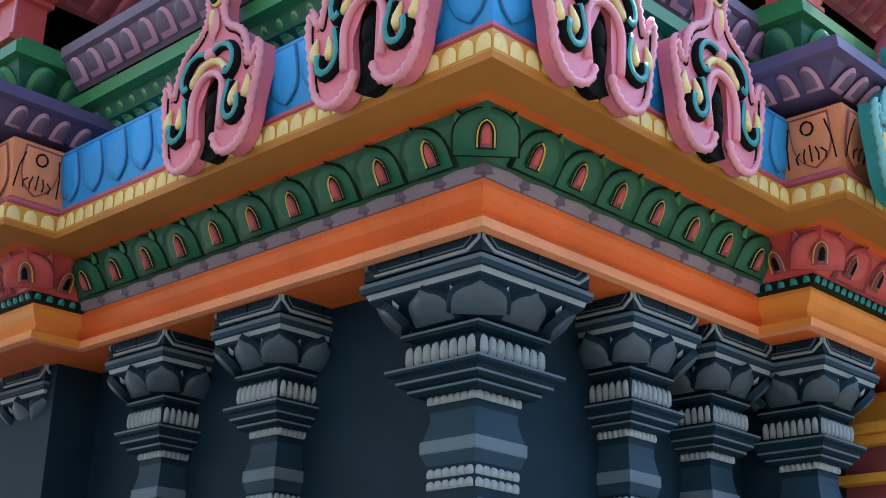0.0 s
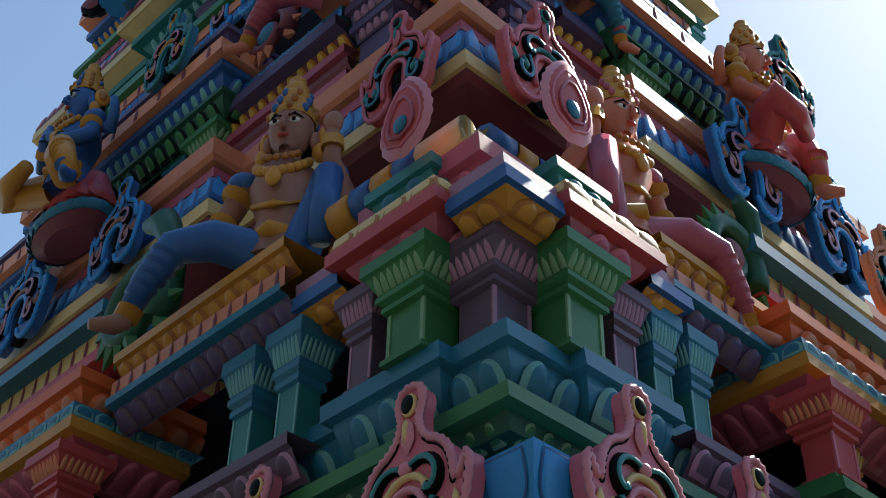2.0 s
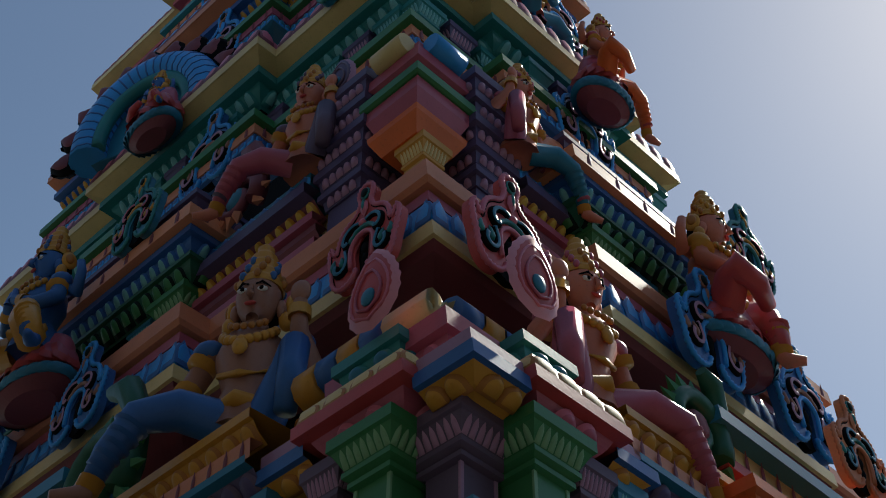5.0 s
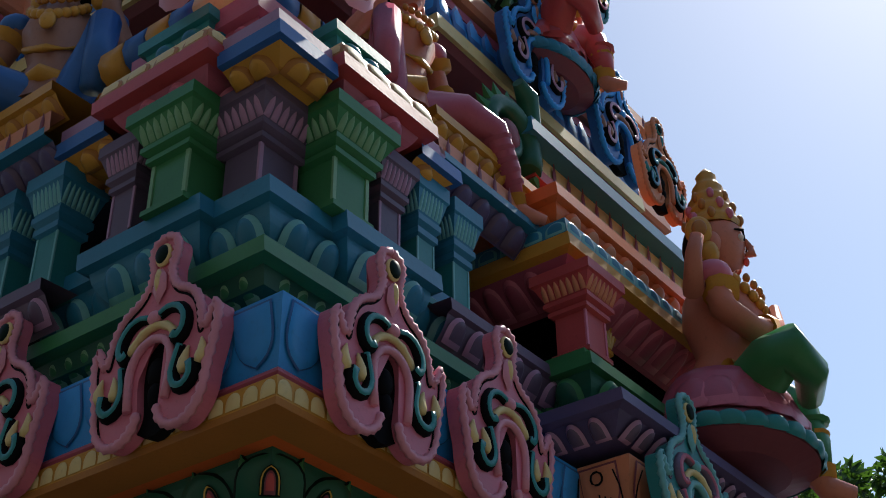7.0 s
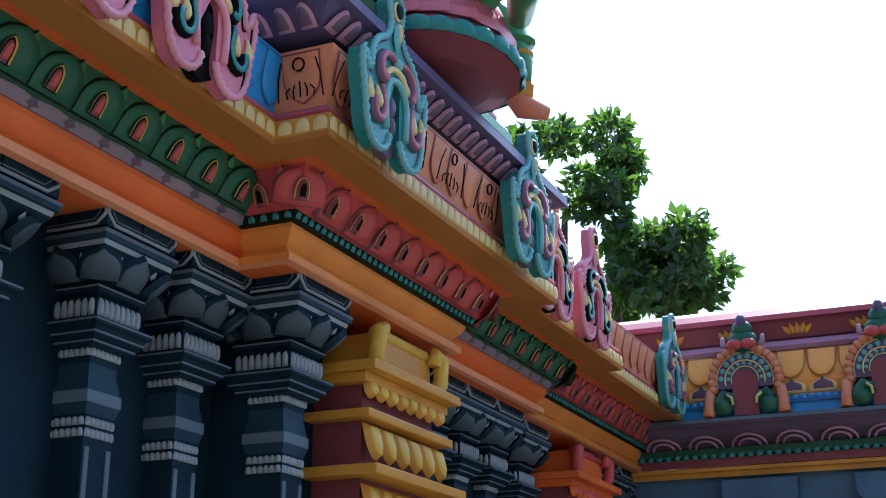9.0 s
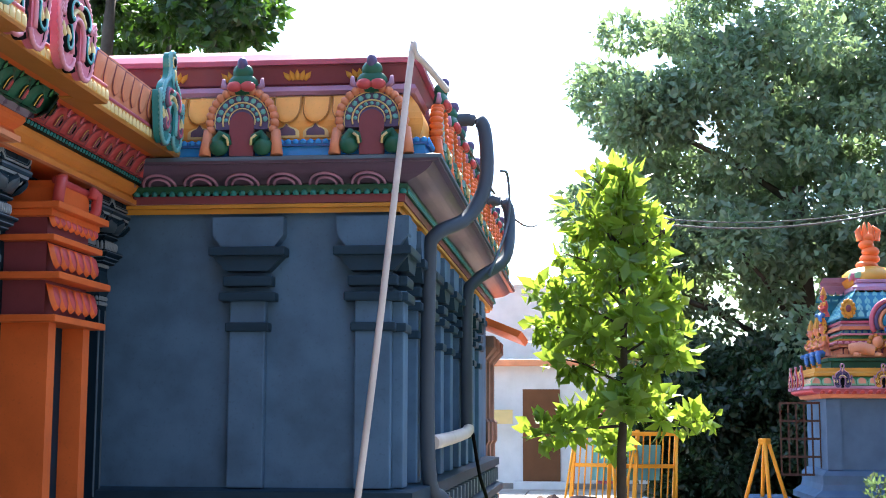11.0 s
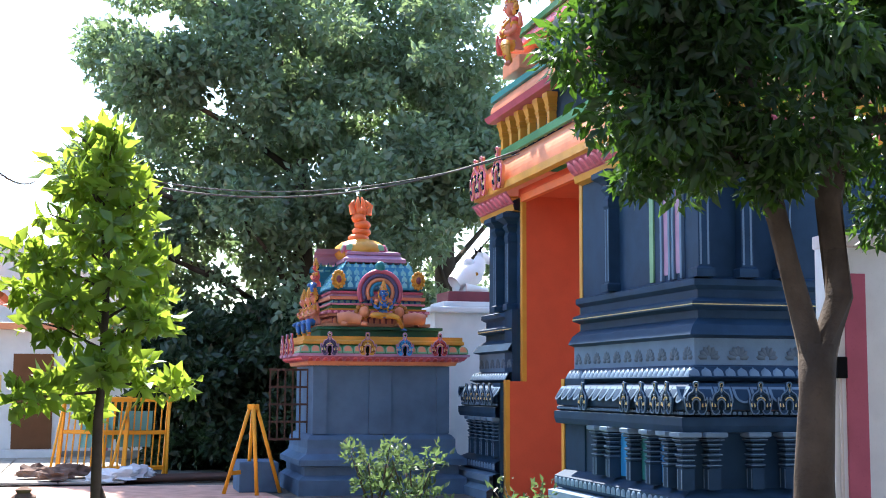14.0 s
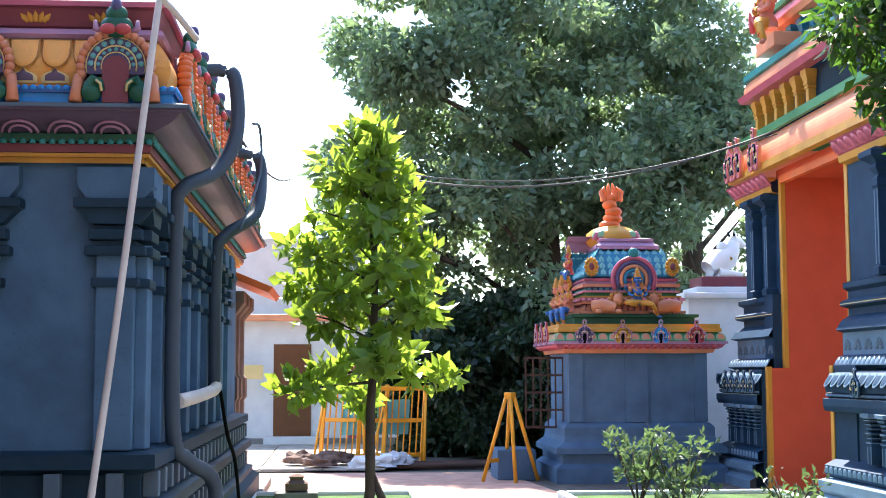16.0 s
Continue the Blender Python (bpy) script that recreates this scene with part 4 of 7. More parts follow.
# upper storeys, each smaller and farther back than the one below
z, cut = 6.86, 0.0
for k, cols in enumerate(((BLUE, SALMON, GREEN_M, TEAL, TEAL_L), (SEA, ROSE, GREEN_M, BLUE, GOLD), (BLUE, SALMON, TEAL, ROSE, CREAM))):
    storey_up(1.28 + 0.12 * k)
    f = 0.86 ** k
    P = [(2.60, 6.0 - cut), (2.60, 4.6 - cut * 0.7), (2.47, 4.6 - cut * 0.7), (2.47, 3.42 - cut * 0.3), (2.60, 3.42 - cut * 0.3), (2.60, 2.42), (3.10 - cut * 0.3, 2.42), (3.10 - cut * 0.3, 2.29), (3.95 - cut * 0.7, 2.29), (3.95 - cut * 0.7, 2.42), (4.45 - cut, 2.42), (4.45 - cut, 5.2 - cut)]
    b = band("bead_ledge", P, [(0.0, z), (0.12, z + 0.02 * f), (0.14, z + 0.03 * f), (0.14, z + 0.10 * f)], cols[0], "ledge of an upper storey with beads")
    petals(b, P, 0.14, z + 0.035 * f, 0.14, z + 0.095 * f, 0.06 * f, [cols[0], AZURE], 0.75, 0.01, 0.0, name="bead", joined=True)
    b = band("leaf_band", P, [(0.14, z + 0.10 * f), (0.15, z + 0.10 * f), (0.15, z + 0.17 * f), (0.08, z + 0.18 * f)], cols[1])
    petals(b, P, 0.15, z + 0.105 * f, 0.15, z + 0.165 * f, 0.13 * f, MAROON, 0.2, 0.004, 0.4, name="scroll", joined=True)
    band("ledge", P, [(0.10, z + 0.18 * f), (0.18, z + 0.19 * f), (0.18, z + 0.25 * f), (-0.1, z + 0.27 * f)], cols[2], "green ledge of an upper storey")
    # black in place of the shade behind the small pillars
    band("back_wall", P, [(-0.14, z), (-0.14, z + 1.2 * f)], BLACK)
    for j in range(9):
        a = 0.04 + 0.225 * j
        ca = (VIOLET, VIOLET, LILAC, PURPLE) if j % 3 == 1 else (cols[3], cols[3], cols[4], cols[4])
        if P[5][0] + a < P[10][0]:
            pillar("pillar", "small painted pillar of an upper storey", (P[5][0] + a, P[5][1] + 0.02 + tower_lean(z) - (0.13 if P[6][0] < P[5][0] + a < P[8][0] else 0)), 0.10 * f, z + 0.26 * f, z + 0.58 * f, ca, fluted=k == 0 and j < 3)
        pillar("pillar", "small painted pillar of an upper storey", (P[5][0] + 0.02 - (0.13 if P[5][1] + a > P[3][1] else 0), P[5][1] + a + 0.10 + tower_lean(z)), 0.10 * f, z + 0.26 * f, z + 0.58 * f, ca, -90, fluted=k == 0 and j < 3)
    b = band("egg_cornice", P, curve_prof(0.0, z + 0.58 * f, 0.09, z + 0.67 * f, 0.02), cols[3], "egg cornice of an upper storey")
    petals(b, P, 0.02, z + 0.585 * f, 0.10, z + 0.67 * f, 0.08 * f, [cols[4], cols[3]], 0.8, 0.03, 0.0, joined=True)
    band("ledge", P, [(0.09, z + 0.67 * f), (0.14, z + 0.67 * f), (0.14, z + 0.73 * f), (0.0, z + 0.74 * f)], cols[3])
    band("canopy_edge", P, [(0.02, z + 0.74 * f), (0.20, z + 0.80 * f), (0.21, z + 0.80 * f), (0.21, z + 0.87 * f)], CREAM if k != 1 else SALMON, "cream canopy of an upper storey")
    b = band("curved_roof", P, curve_prof(0.20, z + 0.87 * f, 0.16, z + 1.02 * f, 0.01) + [(-0.3, z + 1.05 * f)], (ROSE, BLUE, SALMON)[k], "curved roof of an upper storey")
    petals(b, P, 0.205, z + 0.88 * f, 0.175, z + 1.01 * f, 0.12 * f, [(PINK, AZURE, ORANGE_L)[k], MAROON], 0.85, 0.012, 0.1, joined=True)
    for a, c in ((0.06, DARK_K), (0.95, BLUE_K)):
        wd = {id(BLUE_K): "blue painted", id(RED_K): "red and sea blue painted", id(DARK_K): "dark painted"}[id(c)]
        zz = z + 0.80 * f if c is DARK_K else z + 0.02
        kudu(c, wd, pose(P[5][0] + a, P[5][1] - 0.24 + tower_lean(zz), zz, 0, 0, 0), 0.38 if c is BLUE_K else 0.36)
        kudu(c, wd, pose(P[5][0] - 0.24 - (0.1 if a > 1.1 else 0), P[5][1] + a * 1.2 + 0.12 + tower_lean(zz), zz, 0, 0, -90), 0.38 if c is BLUE_K else 0.36)
    z += 1.04 * f
    cut += 0.35
storey_up(1.0)


# ---- statues ----
def statue(label, at, rz, s, skin, cloth, cloth2, lap="hang", arms="lap", mirror=False, front=False):
    """A seated crowned figure, one plain mesh; it looks to its own -y and its seat is at its origin."""
    bm = bmesh.new()
    limb(bm, [(0, 0.02, 0.0), (0, 0.02, 0.10), (0, 0, 0.22), (0, -0.01, 0.36), (0, 0, 0.47), (0, 0, 0.52)], [0.16, 0.15, 0.105, 0.15, 0.13, 0.06], 0, 14)
    limb(bm, [(0, -0.01, 0.50), (0, -0.02, 0.58)], [0.055, 0.055], 0)
    limb(bm, [(0, -0.075, 0.572), (0, -0.06, 0.60), (0, -0.045, 0.64), (0, -0.035, 0.69), (0, -0.025, 0.75), (0, -0.02, 0.80)], [0.028, 0.062, 0.082, 0.096, 0.096, 0.07], 0, 16)
    limb(bm, [(0, -0.128, 0.715), (0, -0.145, 0.675), (0, -0.148, 0.652), (0, -0.12, 0.645)], [0.009, 0.014, 0.019, 0.008], 0)
    ball(bm, (0, -0.122, 0.618), (0.028, 0.012, 0.009), 6, 10, 8)
    for sx in (-1, 1):
        ball(bm, (sx * 0.042, -0.116, 0.698), (0.027, 0.013, 0.013), 5, 10, 8)
        ball(bm, (sx * 0.042, -0.126, 0.698), (0.011, 0.006, 0.011), 4, 8, 6)
        limb(bm, [(sx * 0.016, -0.128, 0.722), (sx * 0.042, -0.126, 0.734), (sx * 0.075, -0.098, 0.722)], [0.005, 0.007, 0.003], 4, 6)
        ball(bm, (sx * 0.102, -0.01, 0.66), (0.022, 0.035, 0.05), 0)
        ball(bm, (sx * 0.125, 0.0, 0.60), (0.034, 0.034, 0.05), 1)
        ball(bm, (sx * 0.13, 0.03, 0.70), (0.022, 0.05, 0.065), 1)
        ball(bm, (sx * 0.15, 0.025, 0.70), (0.012, 0.028, 0.038), 7)
        ball(bm, (sx * 0.19, 0.0, 0.46), (0.075, 0.07, 0.06), 3)
    ball(bm, (0, 0.02, 0.70), (0.10, 0.085, 0.11), 4, 14, 10)
    limb(bm, [(0, -0.02, 0.765 + 0.02 * n) for n in range(16)], [0.100, 0.108, 0.098, 0.086, 0.092, 0.080, 0.072, 0.078, 0.064, 0.056, 0.060, 0.046, 0.036, 0.040, 0.024, 0.006], 1, 14)
    for zc, rc, nc in ((0.795, 0.102, 9), (0.85, 0.086, 8), (0.905, 0.068, 7)):
        for k in range(nc):
            a = 2 * math.pi * k / nc + 0.3
            ball(bm, (math.cos(a) * rc, -0.02 - math.sin(a) * rc, zc), (0.018, 0.016, 0.024), 3 if k % 2 else 7, 8, 6)
    for k in range(11):
        a = math.pi * (k + 0.5) / 11
        ball(bm, (math.cos(a) * 0.11, -0.06 - math.sin(a) * 0.10, 0.50 - math.sin(a) * 0.12), (0.024, 0.02, 0.024), 1, 8, 6)
    for k in range(7):
        a = math.pi * (k + 0.5) / 7
        ball(bm, (math.cos(a) * 0.075, -0.10 - math.sin(a) * 0.055, 0.52 - math.sin(a) * 0.06), (0.018, 0.014, 0.018), 7, 8, 6)
    ball(bm, (0, -0.165, 0.345), (0.035, 0.018, 0.045), 1, 10, 8)
    for sx in (-1, 1):
        limb(bm, [(sx * 0.20, -0.02, 0.40), (sx * 0.215, -0.02, 0.365)], [0.068, 0.064], 1)
    limb(bm, [(-0.11, -0.075, 0.27), (0.0, -0.125, 0.235), (0.11, -0.075, 0.27)], [0.014, 0.018, 0.014], 1)
    limb(bm, [(-0.15, 0, 0.12), (0.0, -0.13, 0.10), (0.15, 0, 0.12)], [0.035, 0.04, 0.035], 1)
    if arms == "pray":
        for sx in (-1, 1):
            limb(bm, [(sx * 0.17, 0, 0.46), (sx * 0.24, -0.02, 0.30), (sx * 0.17, -0.11, 0.24), (sx * 0.03, -0.19, 0.32)], [0.055, 0.05, 0.045, 0.03], 0)
            limb(bm, [(sx * 0.03, -0.19, 0.31), (sx * 0.02, -0.19, 0.40)], [0.03, 0.018], 0)
            limb(bm, [(sx * 0.11, -0.145, 0.275), (sx * 0.07, -0.165, 0.295)], [0.048, 0.042], 1)
            if front and sx > 0:
                continue
            limb(bm, [(sx * 0.17, 0.05, 0.46), (sx * 0.28, 0.07, 0.36), (sx * 0.33, 0.05, 0.48), (sx * 0.33, 0.03, 0.55)], [0.045, 0.038, 0.03, 0.025], 0)
    else:
        limb(bm, [(0.17, 0, 0.46), (0.27, 0.02, 0.27), (0.33, -0.12, 0.06), (0.35, -0.16, 0.02)], [0.055, 0.05, 0.038, 0.03], 0)
        limb(bm, [(0.265, 0.02, 0.29), (0.275, 0.01, 0.25)], [0.062, 0.062], 1)
        limb(bm, [(0.31, -0.08, 0.13), (0.325, -0.11, 0.08)], [0.052, 0.05], 1)
        limb(bm, [(-0.17, 0, 0.46), (-0.26, 0.0, 0.34), (-0.22, -0.10, 0.45), (-0.22, -0.12, 0.60)], [0.055, 0.048, 0.04, 0.03], 0)
        ball(bm, (-0.22, -0.13, 0.64), (0.045, 0.03, 0.06), 0)
        limb(bm, [(-0.22, -0.11, 0.51), (-0.22, -0.115, 0.56)], [0.05, 0.048], 1)
    # one leg hangs aside, one knee is raised
    if front:
        limb(bm, [(0.08, -0.04, 0.07), (0.14, -0.15, 0.10), (0.17, -0.21, 0.08), (0.18, -0.24, -0.06), (0.18, -0.25, -0.17)], [0.10, 0.095, 0.08, 0.07, 0.048], 2, 12)
        for k in range(4):
            limb(bm, [(0.18, -0.235, 0.03 - 0.05 * k), (0.181, -0.237, 0.015 - 0.05 * k)], [0.083 - 0.008 * k] * 2, 1 if k % 2 else 2)
        limb(bm, [(0.18, -0.25, -0.14), (0.18, -0.25, -0.19)], [0.06, 0.056], 1)
        limb(bm, [(0.18, -0.25, -0.18), (0.18, -0.27, -0.22), (0.20, -0.36, -0.24)], [0.045, 0.045, 0.025], 0)
    else:
        limb(bm, [(0.08, -0.04, 0.06), (0.22, -0.16, 0.05), (0.36, -0.20, 0.0), (0.46, -0.19, -0.15), (0.51, -0.17, -0.27)], [0.09, 0.085, 0.072, 0.056, 0.042], 2, 12)
        for k in range(5):
            limb(bm, [(0.375 + 0.024 * k, -0.20, -0.03 - 0.045 * k), (0.383 + 0.024 * k, -0.20, -0.045 - 0.045 * k)], [0.074 - 0.006 * k] * 2, 3 if k == 4 else 2)
        limb(bm, [(0.50, -0.175, -0.25), (0.52, -0.17, -0.30)], [0.052, 0.05], 1)
        limb(bm, [(0.52, -0.17, -0.30), (0.55, -0.20, -0.34), (0.62, -0.25, -0.36)], [0.04, 0.04, 0.022], 0)
    if lap == "up":
        limb(bm, [(-0.10, -0.04, 0.05), (-0.20, -0.13, 0.20), (-0.235, -0.17, 0.30), (-0.23, -0.17, 0.14), (-0.22, -0.16, -0.02)], [0.085, 0.075, 0.064, 0.058, 0.045], 3, 12)
    else:
        limb(bm, [(-0.06, -0.05, 0.05), (-0.26, -0.16, 0.07), (-0.36, -0.20, 0.06), (-0.18, -0.27, 0.05), (0.02, -0.26, 0.05)], [0.10, 0.09, 0.075, 0.06, 0.045], 2, 12)
    bmesh.ops.scale(bm, vec=(-s if mirror else s, s, s), verts=bm.verts)
    if mirror:
        bmesh.ops.reverse_faces(bm, faces=bm.faces)
    ob = part("statue", bm, [skin, GOLD, cloth, cloth2, BLACK, WHITE, RED, BROWN], None)
    ob.matrix_world = UP[0] @ pose(*at, 0, 0, rz)
    return tagged(ob, label, "statue", "temple statues")


statue("painted seated statue with gold crown and blue leggings", (2.36, 3.52, 4.98), -56, 1.0, SKIN, BLUE, BLUE, "up", mirror=True)
statue("painted seated statue with gold crown and rose leggings", (3.15, 2.42, 4.93), -8, 0.90, SKIN_O, ROSE, ROSE, "up")
statue("large orange painted statue seated in prayer on a lotus", (4.56, 1.86, 4.04), 22, 1.14, SKIN_O, GREEN_M, PINK, "flat", "pray", front=True)
statue("blue painted statue seated on a lotus seat", (2.05, 5.45, 4.02), -95, 1.05, BLUE, BLUE, GOLD, "flat", "pray")
storey_up(1.13)
statue("painted seated statue with gold crown above the canopy", (2.40, 3.36, 6.46), -72, 0.74, SKIN_O, ROSE, PURPLE, "up", mirror=True)
statue("painted seated statue with gold crown above the canopy", (3.03, 2.58, 6.46), 4, 0.64, SKIN_O, SEA, ROSE, "up")
statue("red painted statue seated in prayer on a lotus", (4.0, 2.26, 5.83), 16, 0.84, SKIN_O, RED, GOLD, "flat", "pray", front=True)
statue("blue painted statue seated on a lotus", (2.02, 4.90, 6.0), -95, 0.85, BLUE, GOLD, BLUE, "flat", "pray")
storey_up(1.28)
statue("red painted statue seated on a high storey", (3.50, 2.38, 7.24), 16, 0.56, SKIN_O, ORANGE, RED, "flat", "pray")
statue("blue painted statue seated before a scaled arch", (2.18, 4.54, 7.68), -95, 0.38, BLUE, RED, GOLD, "flat", "pray")
storey_up(1.40)
statue("red painted statue on a high storey", (3.35, 2.72, 8.0), 16, 0.6, SKIN_O, SEA, RED, "flat", "pray")
storey_up(1.0)


def lotus_seat(at, rx, ry, cols, label):
    """A round lotus throne jutting from a cornice."""
    s = thing("lotus_seat", label, "lotus seat", "lotus seats", at=at)
    n = 28
    ring = lambda k, zz: [(math.cos(2 * math.pi * i / n) * rx * k, math.sin(2 * math.pi * i / n) * ry * k, zz) for i in range(n)]
    rows = ring(0.62, -0.04) + ring(0.98, 0.0) + ring(1.0, 0.05) + ring(0.86, 0.10)
    fs = [(j * n + i, j * n + (i + 1) % n, (j + 1) * n + (i + 1) % n, (j + 1) * n + i) for j in range(3) for i in range(n)] + [tuple(range(n - 1, -1, -1))]
    part("underside", raw(rows, fs), MAROON, s)
    rows = ring(0.86, 0.09) + ring(0.90, 0.16) + ring(0.78, 0.26) + ring(0.70, 0.30)
    fs = [(j * n + i, j * n + (i + 1) % n, (j + 1) * n + (i + 1) % n, (j + 1) * n + i) for j in range(3) for i in range(n)] + [tuple(range(3 * n, 4 * n))]
    part("cushion", raw(rows, fs, True), cols[0], s)
    me = dome(petal_outline(0.16, 0.19, 0.2), 0.03, 0.75, 2)
    me.materials.append(cols[0])
    me.materials.append(cols[1])
    for i in range(16):
        a = 2 * math.pi * i / 16
        p = new("petal", me)
        p.parent = s
        p.matrix_basis = Matrix.Translation((math.cos(a) * rx * 0.93, math.sin(a) * ry * 0.93, 0.09)) @ Matrix.Rotation(a + math.pi / 2, 4, "Z") @ Matrix.Rotation(-0.5, 4, "X")
    me = dome(petal_outline(0.11, 0.06, 0.0), 0.02, 0.75)
    me.materials.append(cols[2])
    for i in range(24):
        a = 2 * math.pi * i / 24
        p = new("rim_petal", me)
        p.parent = s
        p.matrix_basis = Matrix.Translation((math.cos(a) * rx, math.sin(a) * ry, 0.0)) @ Matrix.Rotation(a + math.pi / 2, 4, "Z")
    return s


lotus_seat((4.52, 1.86, 3.82), 0.40, 0.30, (ROSE, PINK, TEAL), "rose lotus seat with a teal rim and dark underside")
lotus_seat((2.0, 5.45, 3.75), 0.40, 0.58, (ROSE, PINK, TEAL), "rose lotus seat with a teal rim and dark underside")
storey_up(1.13)
lotus_seat((4.03, 2.28, 5.64), 0.27, 0.16, (ROSE, RED, SEA), "rose lotus seat with a sea blue rim and dark underside")
lotus_seat((2.12, 4.95, 5.82), 0.15, 0.28, (ROSE, RED, SEA), "rose lotus seat with a sea blue rim and dark underside")
storey_up(1.28)
lotus_seat((3.52, 2.42, 7.10), 0.17, 0.11, (ROSE, RED, SEA), "rose lotus seat with a sea blue rim and dark underside")
lotus_seat((2.20, 4.54, 7.52), 0.09, 0.19, (ROSE, RED, SEA), "rose lotus seat with a sea blue rim and dark underside")
storey_up(1.0)


def makara(at, rz, s, cols, label):
    """A curling scaled beast tail in relief."""
    k = thing("scroll_beast", label, "temple ornament", "scroll beasts", at=at, rz=rz)
    spiral = [(0.30 * s * (1 - i / 26) * math.cos(i * 0.42 - 0.6), -0.02 * s, 0.34 * s + 0.30 * s * (1 - i / 26) * math.sin(i * 0.42 - 0.6)) for i in range(22)]
    part("tail", tube(spiral, 0.085 * s, 8, taper=[1 - 0.03 * i for i in range(22)]), cols[0], k)
    for i in range(14):
        x, y, zz = spiral[i]
        d = Vector((x, 0, zz - 0.34 * s)).normalized()
        bm = bmesh.new()
        bmesh.ops.create_cone(bm, cap_ends=True, segments=5, radius1=0.05 * s, radius2=0.0, depth=0.13 * s, matrix=Matrix.Translation(Vector((x, y, zz)) + d * 0.10 * s) @ d.to_track_quat("Z", "Y").to_matrix().to_4x4())
        part("fin", bm, cols[1], k)
    part("neck", tube([(0.28 * s, 0, 0.30 * s), (0.30 * s, -0.03 * s, 0.60 * s), (0.22 * s, -0.06 * s, 0.78 * s), (0.08 * s, -0.08 * s, 0.82 * s)], 0.07 * s, 8, taper=[1, 1, 1.2, 0.6]), cols[0], k)
    bm = bmesh.new()
    ball(bm, (0, -0.03 * s, 0.34 * s), (0.12 * s, 0.06 * s, 0.12 * s))
    part("heart", bm, cols[2], k)
    return k


makara((2.22, 4.32, 4.80), -90, 0.85, (GREEN, GREEN_M, MAROON), "dark green scaled scroll beast")
makara((3.68, 2.30, 4.90), 0, 0.62, (GREEN, GREEN_M, MAROON), "dark green scaled scroll beast")
storey_up(1.13)
makara((2.42, 3.90, 6.46), -90, 0.60, (MAROON, SALMON, SEA), "maroon scaled scroll beast")
makara((3.32, 2.62, 6.46), 0, 0.55, (SALMON, MAROON, SEA), "salmon scaled scroll beast")
storey_up(1.0)
for x, y, rz in ((2.20, 2.39, -90), (2.54, 1.94, 0), (2.42, 2.75, -90), (2.95, 2.32, 0)):
    zz = 4.88 if x in (2.20, 2.54) else 6.85
    storey_up(1.0 if zz < 5 else 1.13)
    f = thing("flame_leaf", "red flame shaped leaf ornament with a blue eye", "temple ornament", "flame leaves", at=(x, y + tower_lean(zz), zz), rz=rz)
    w = 0.27 if zz < 5 else 0.21
    h = 1.25 * w
    side = [(1.15 * w * (q / 15) ** 0.5 * (1 - q / 15) ** 0.8 * (1 + 0.07 * (q % 2)), 1.18 * h * q / 15) for q in range(16)]
    out = side + [(-a, c) for a, c in side[::-1][1:-1]]
    col = RED if zz < 5 else VIOLET
    part("leaf", dome(out, 0.030, 0.82, 2), [col, PINK_L if zz < 5 else LILAC], f)
    for r, c in ((0.74, PINK), (0.5, ROSE)):
        part("groove", tube([(x * r, -0.022 - 0.008 * (r < 0.6), 0.42 * h + (z - 0.42 * h) * r) for x, z in out[::2]], 0.007, 5, True), c if zz < 5 else PURPLE, f)
    bm = bmesh.new()
    ball(bm, (0, -0.03, 0.40 * h), (0.13 * w, 0.05 * w, 0.15 * w))
    part("eye", bm, SEA, f)

# great blue arch on the far side of the second face
storey_up(1.28)
arch = thing("gable_arch", "blue scaled gable arch with dark flame fins", "temple ornament", at=(2.32, 4.86, 7.80), rz=-72)
pts = [(0.42 * math.cos(-0.25 + (math.pi + 0.5) * i / 24), 0, 0.16 + 0.50 * math.sin(-0.25 + (math.pi + 0.5) * i / 24)) for i in range(25)]
part("hoop", tube(pts, 0.12, 12), AZURE, arch)
for i in range(1, 24):
    a, bq = Vector(pts[i]), Vector(pts[i + 1])
    part("scale_ring", tube([a.lerp(bq, 0.42), a.lerp(bq, 0.58)], 0.1225, 12), BLUE, arch)
part("inner_hoop", tube([(x * 0.76, -0.05, 0.16 + (zz - 0.16) * 0.76) for x, y, zz in pts], 0.045, 8), TEAL, arch)
part("backing", slab_shape([(x, zz) for x, y, zz in pts], 0.02, 0.10), SEA, arch)
fin = dome([(-0.09, 0.0), (0.09, 0.0), (0.10, 0.06), (0.055, 0.11), (0.045, 0.16), (0.01, 0.19), (-0.03, 0.15), (-0.08, 0.10), (-0.10, 0.05)], 0.06, 0.7, 2)
fin.materials.append(MAROON)
fin.materials.append(BLACK)
for i in range(1, 25, 2):
    d = Vector((pts[i][0], 0, pts[i][2] - 0.16)).normalized()
    for flip in (0, 1):
        o = part("fin", fin, MAROON, arch)
        o.matrix_basis = Matrix.Translation(Vector(pts[i]) + d * 0.10) @ Matrix.Rotation(math.atan2(d.x, d.z), 4, "Y") @ Matrix.Rotation(math.pi * flip, 4, "Z")
storey_up(1.0)


# ---- pilasters of the dark walls ----
PILASTERS = {}


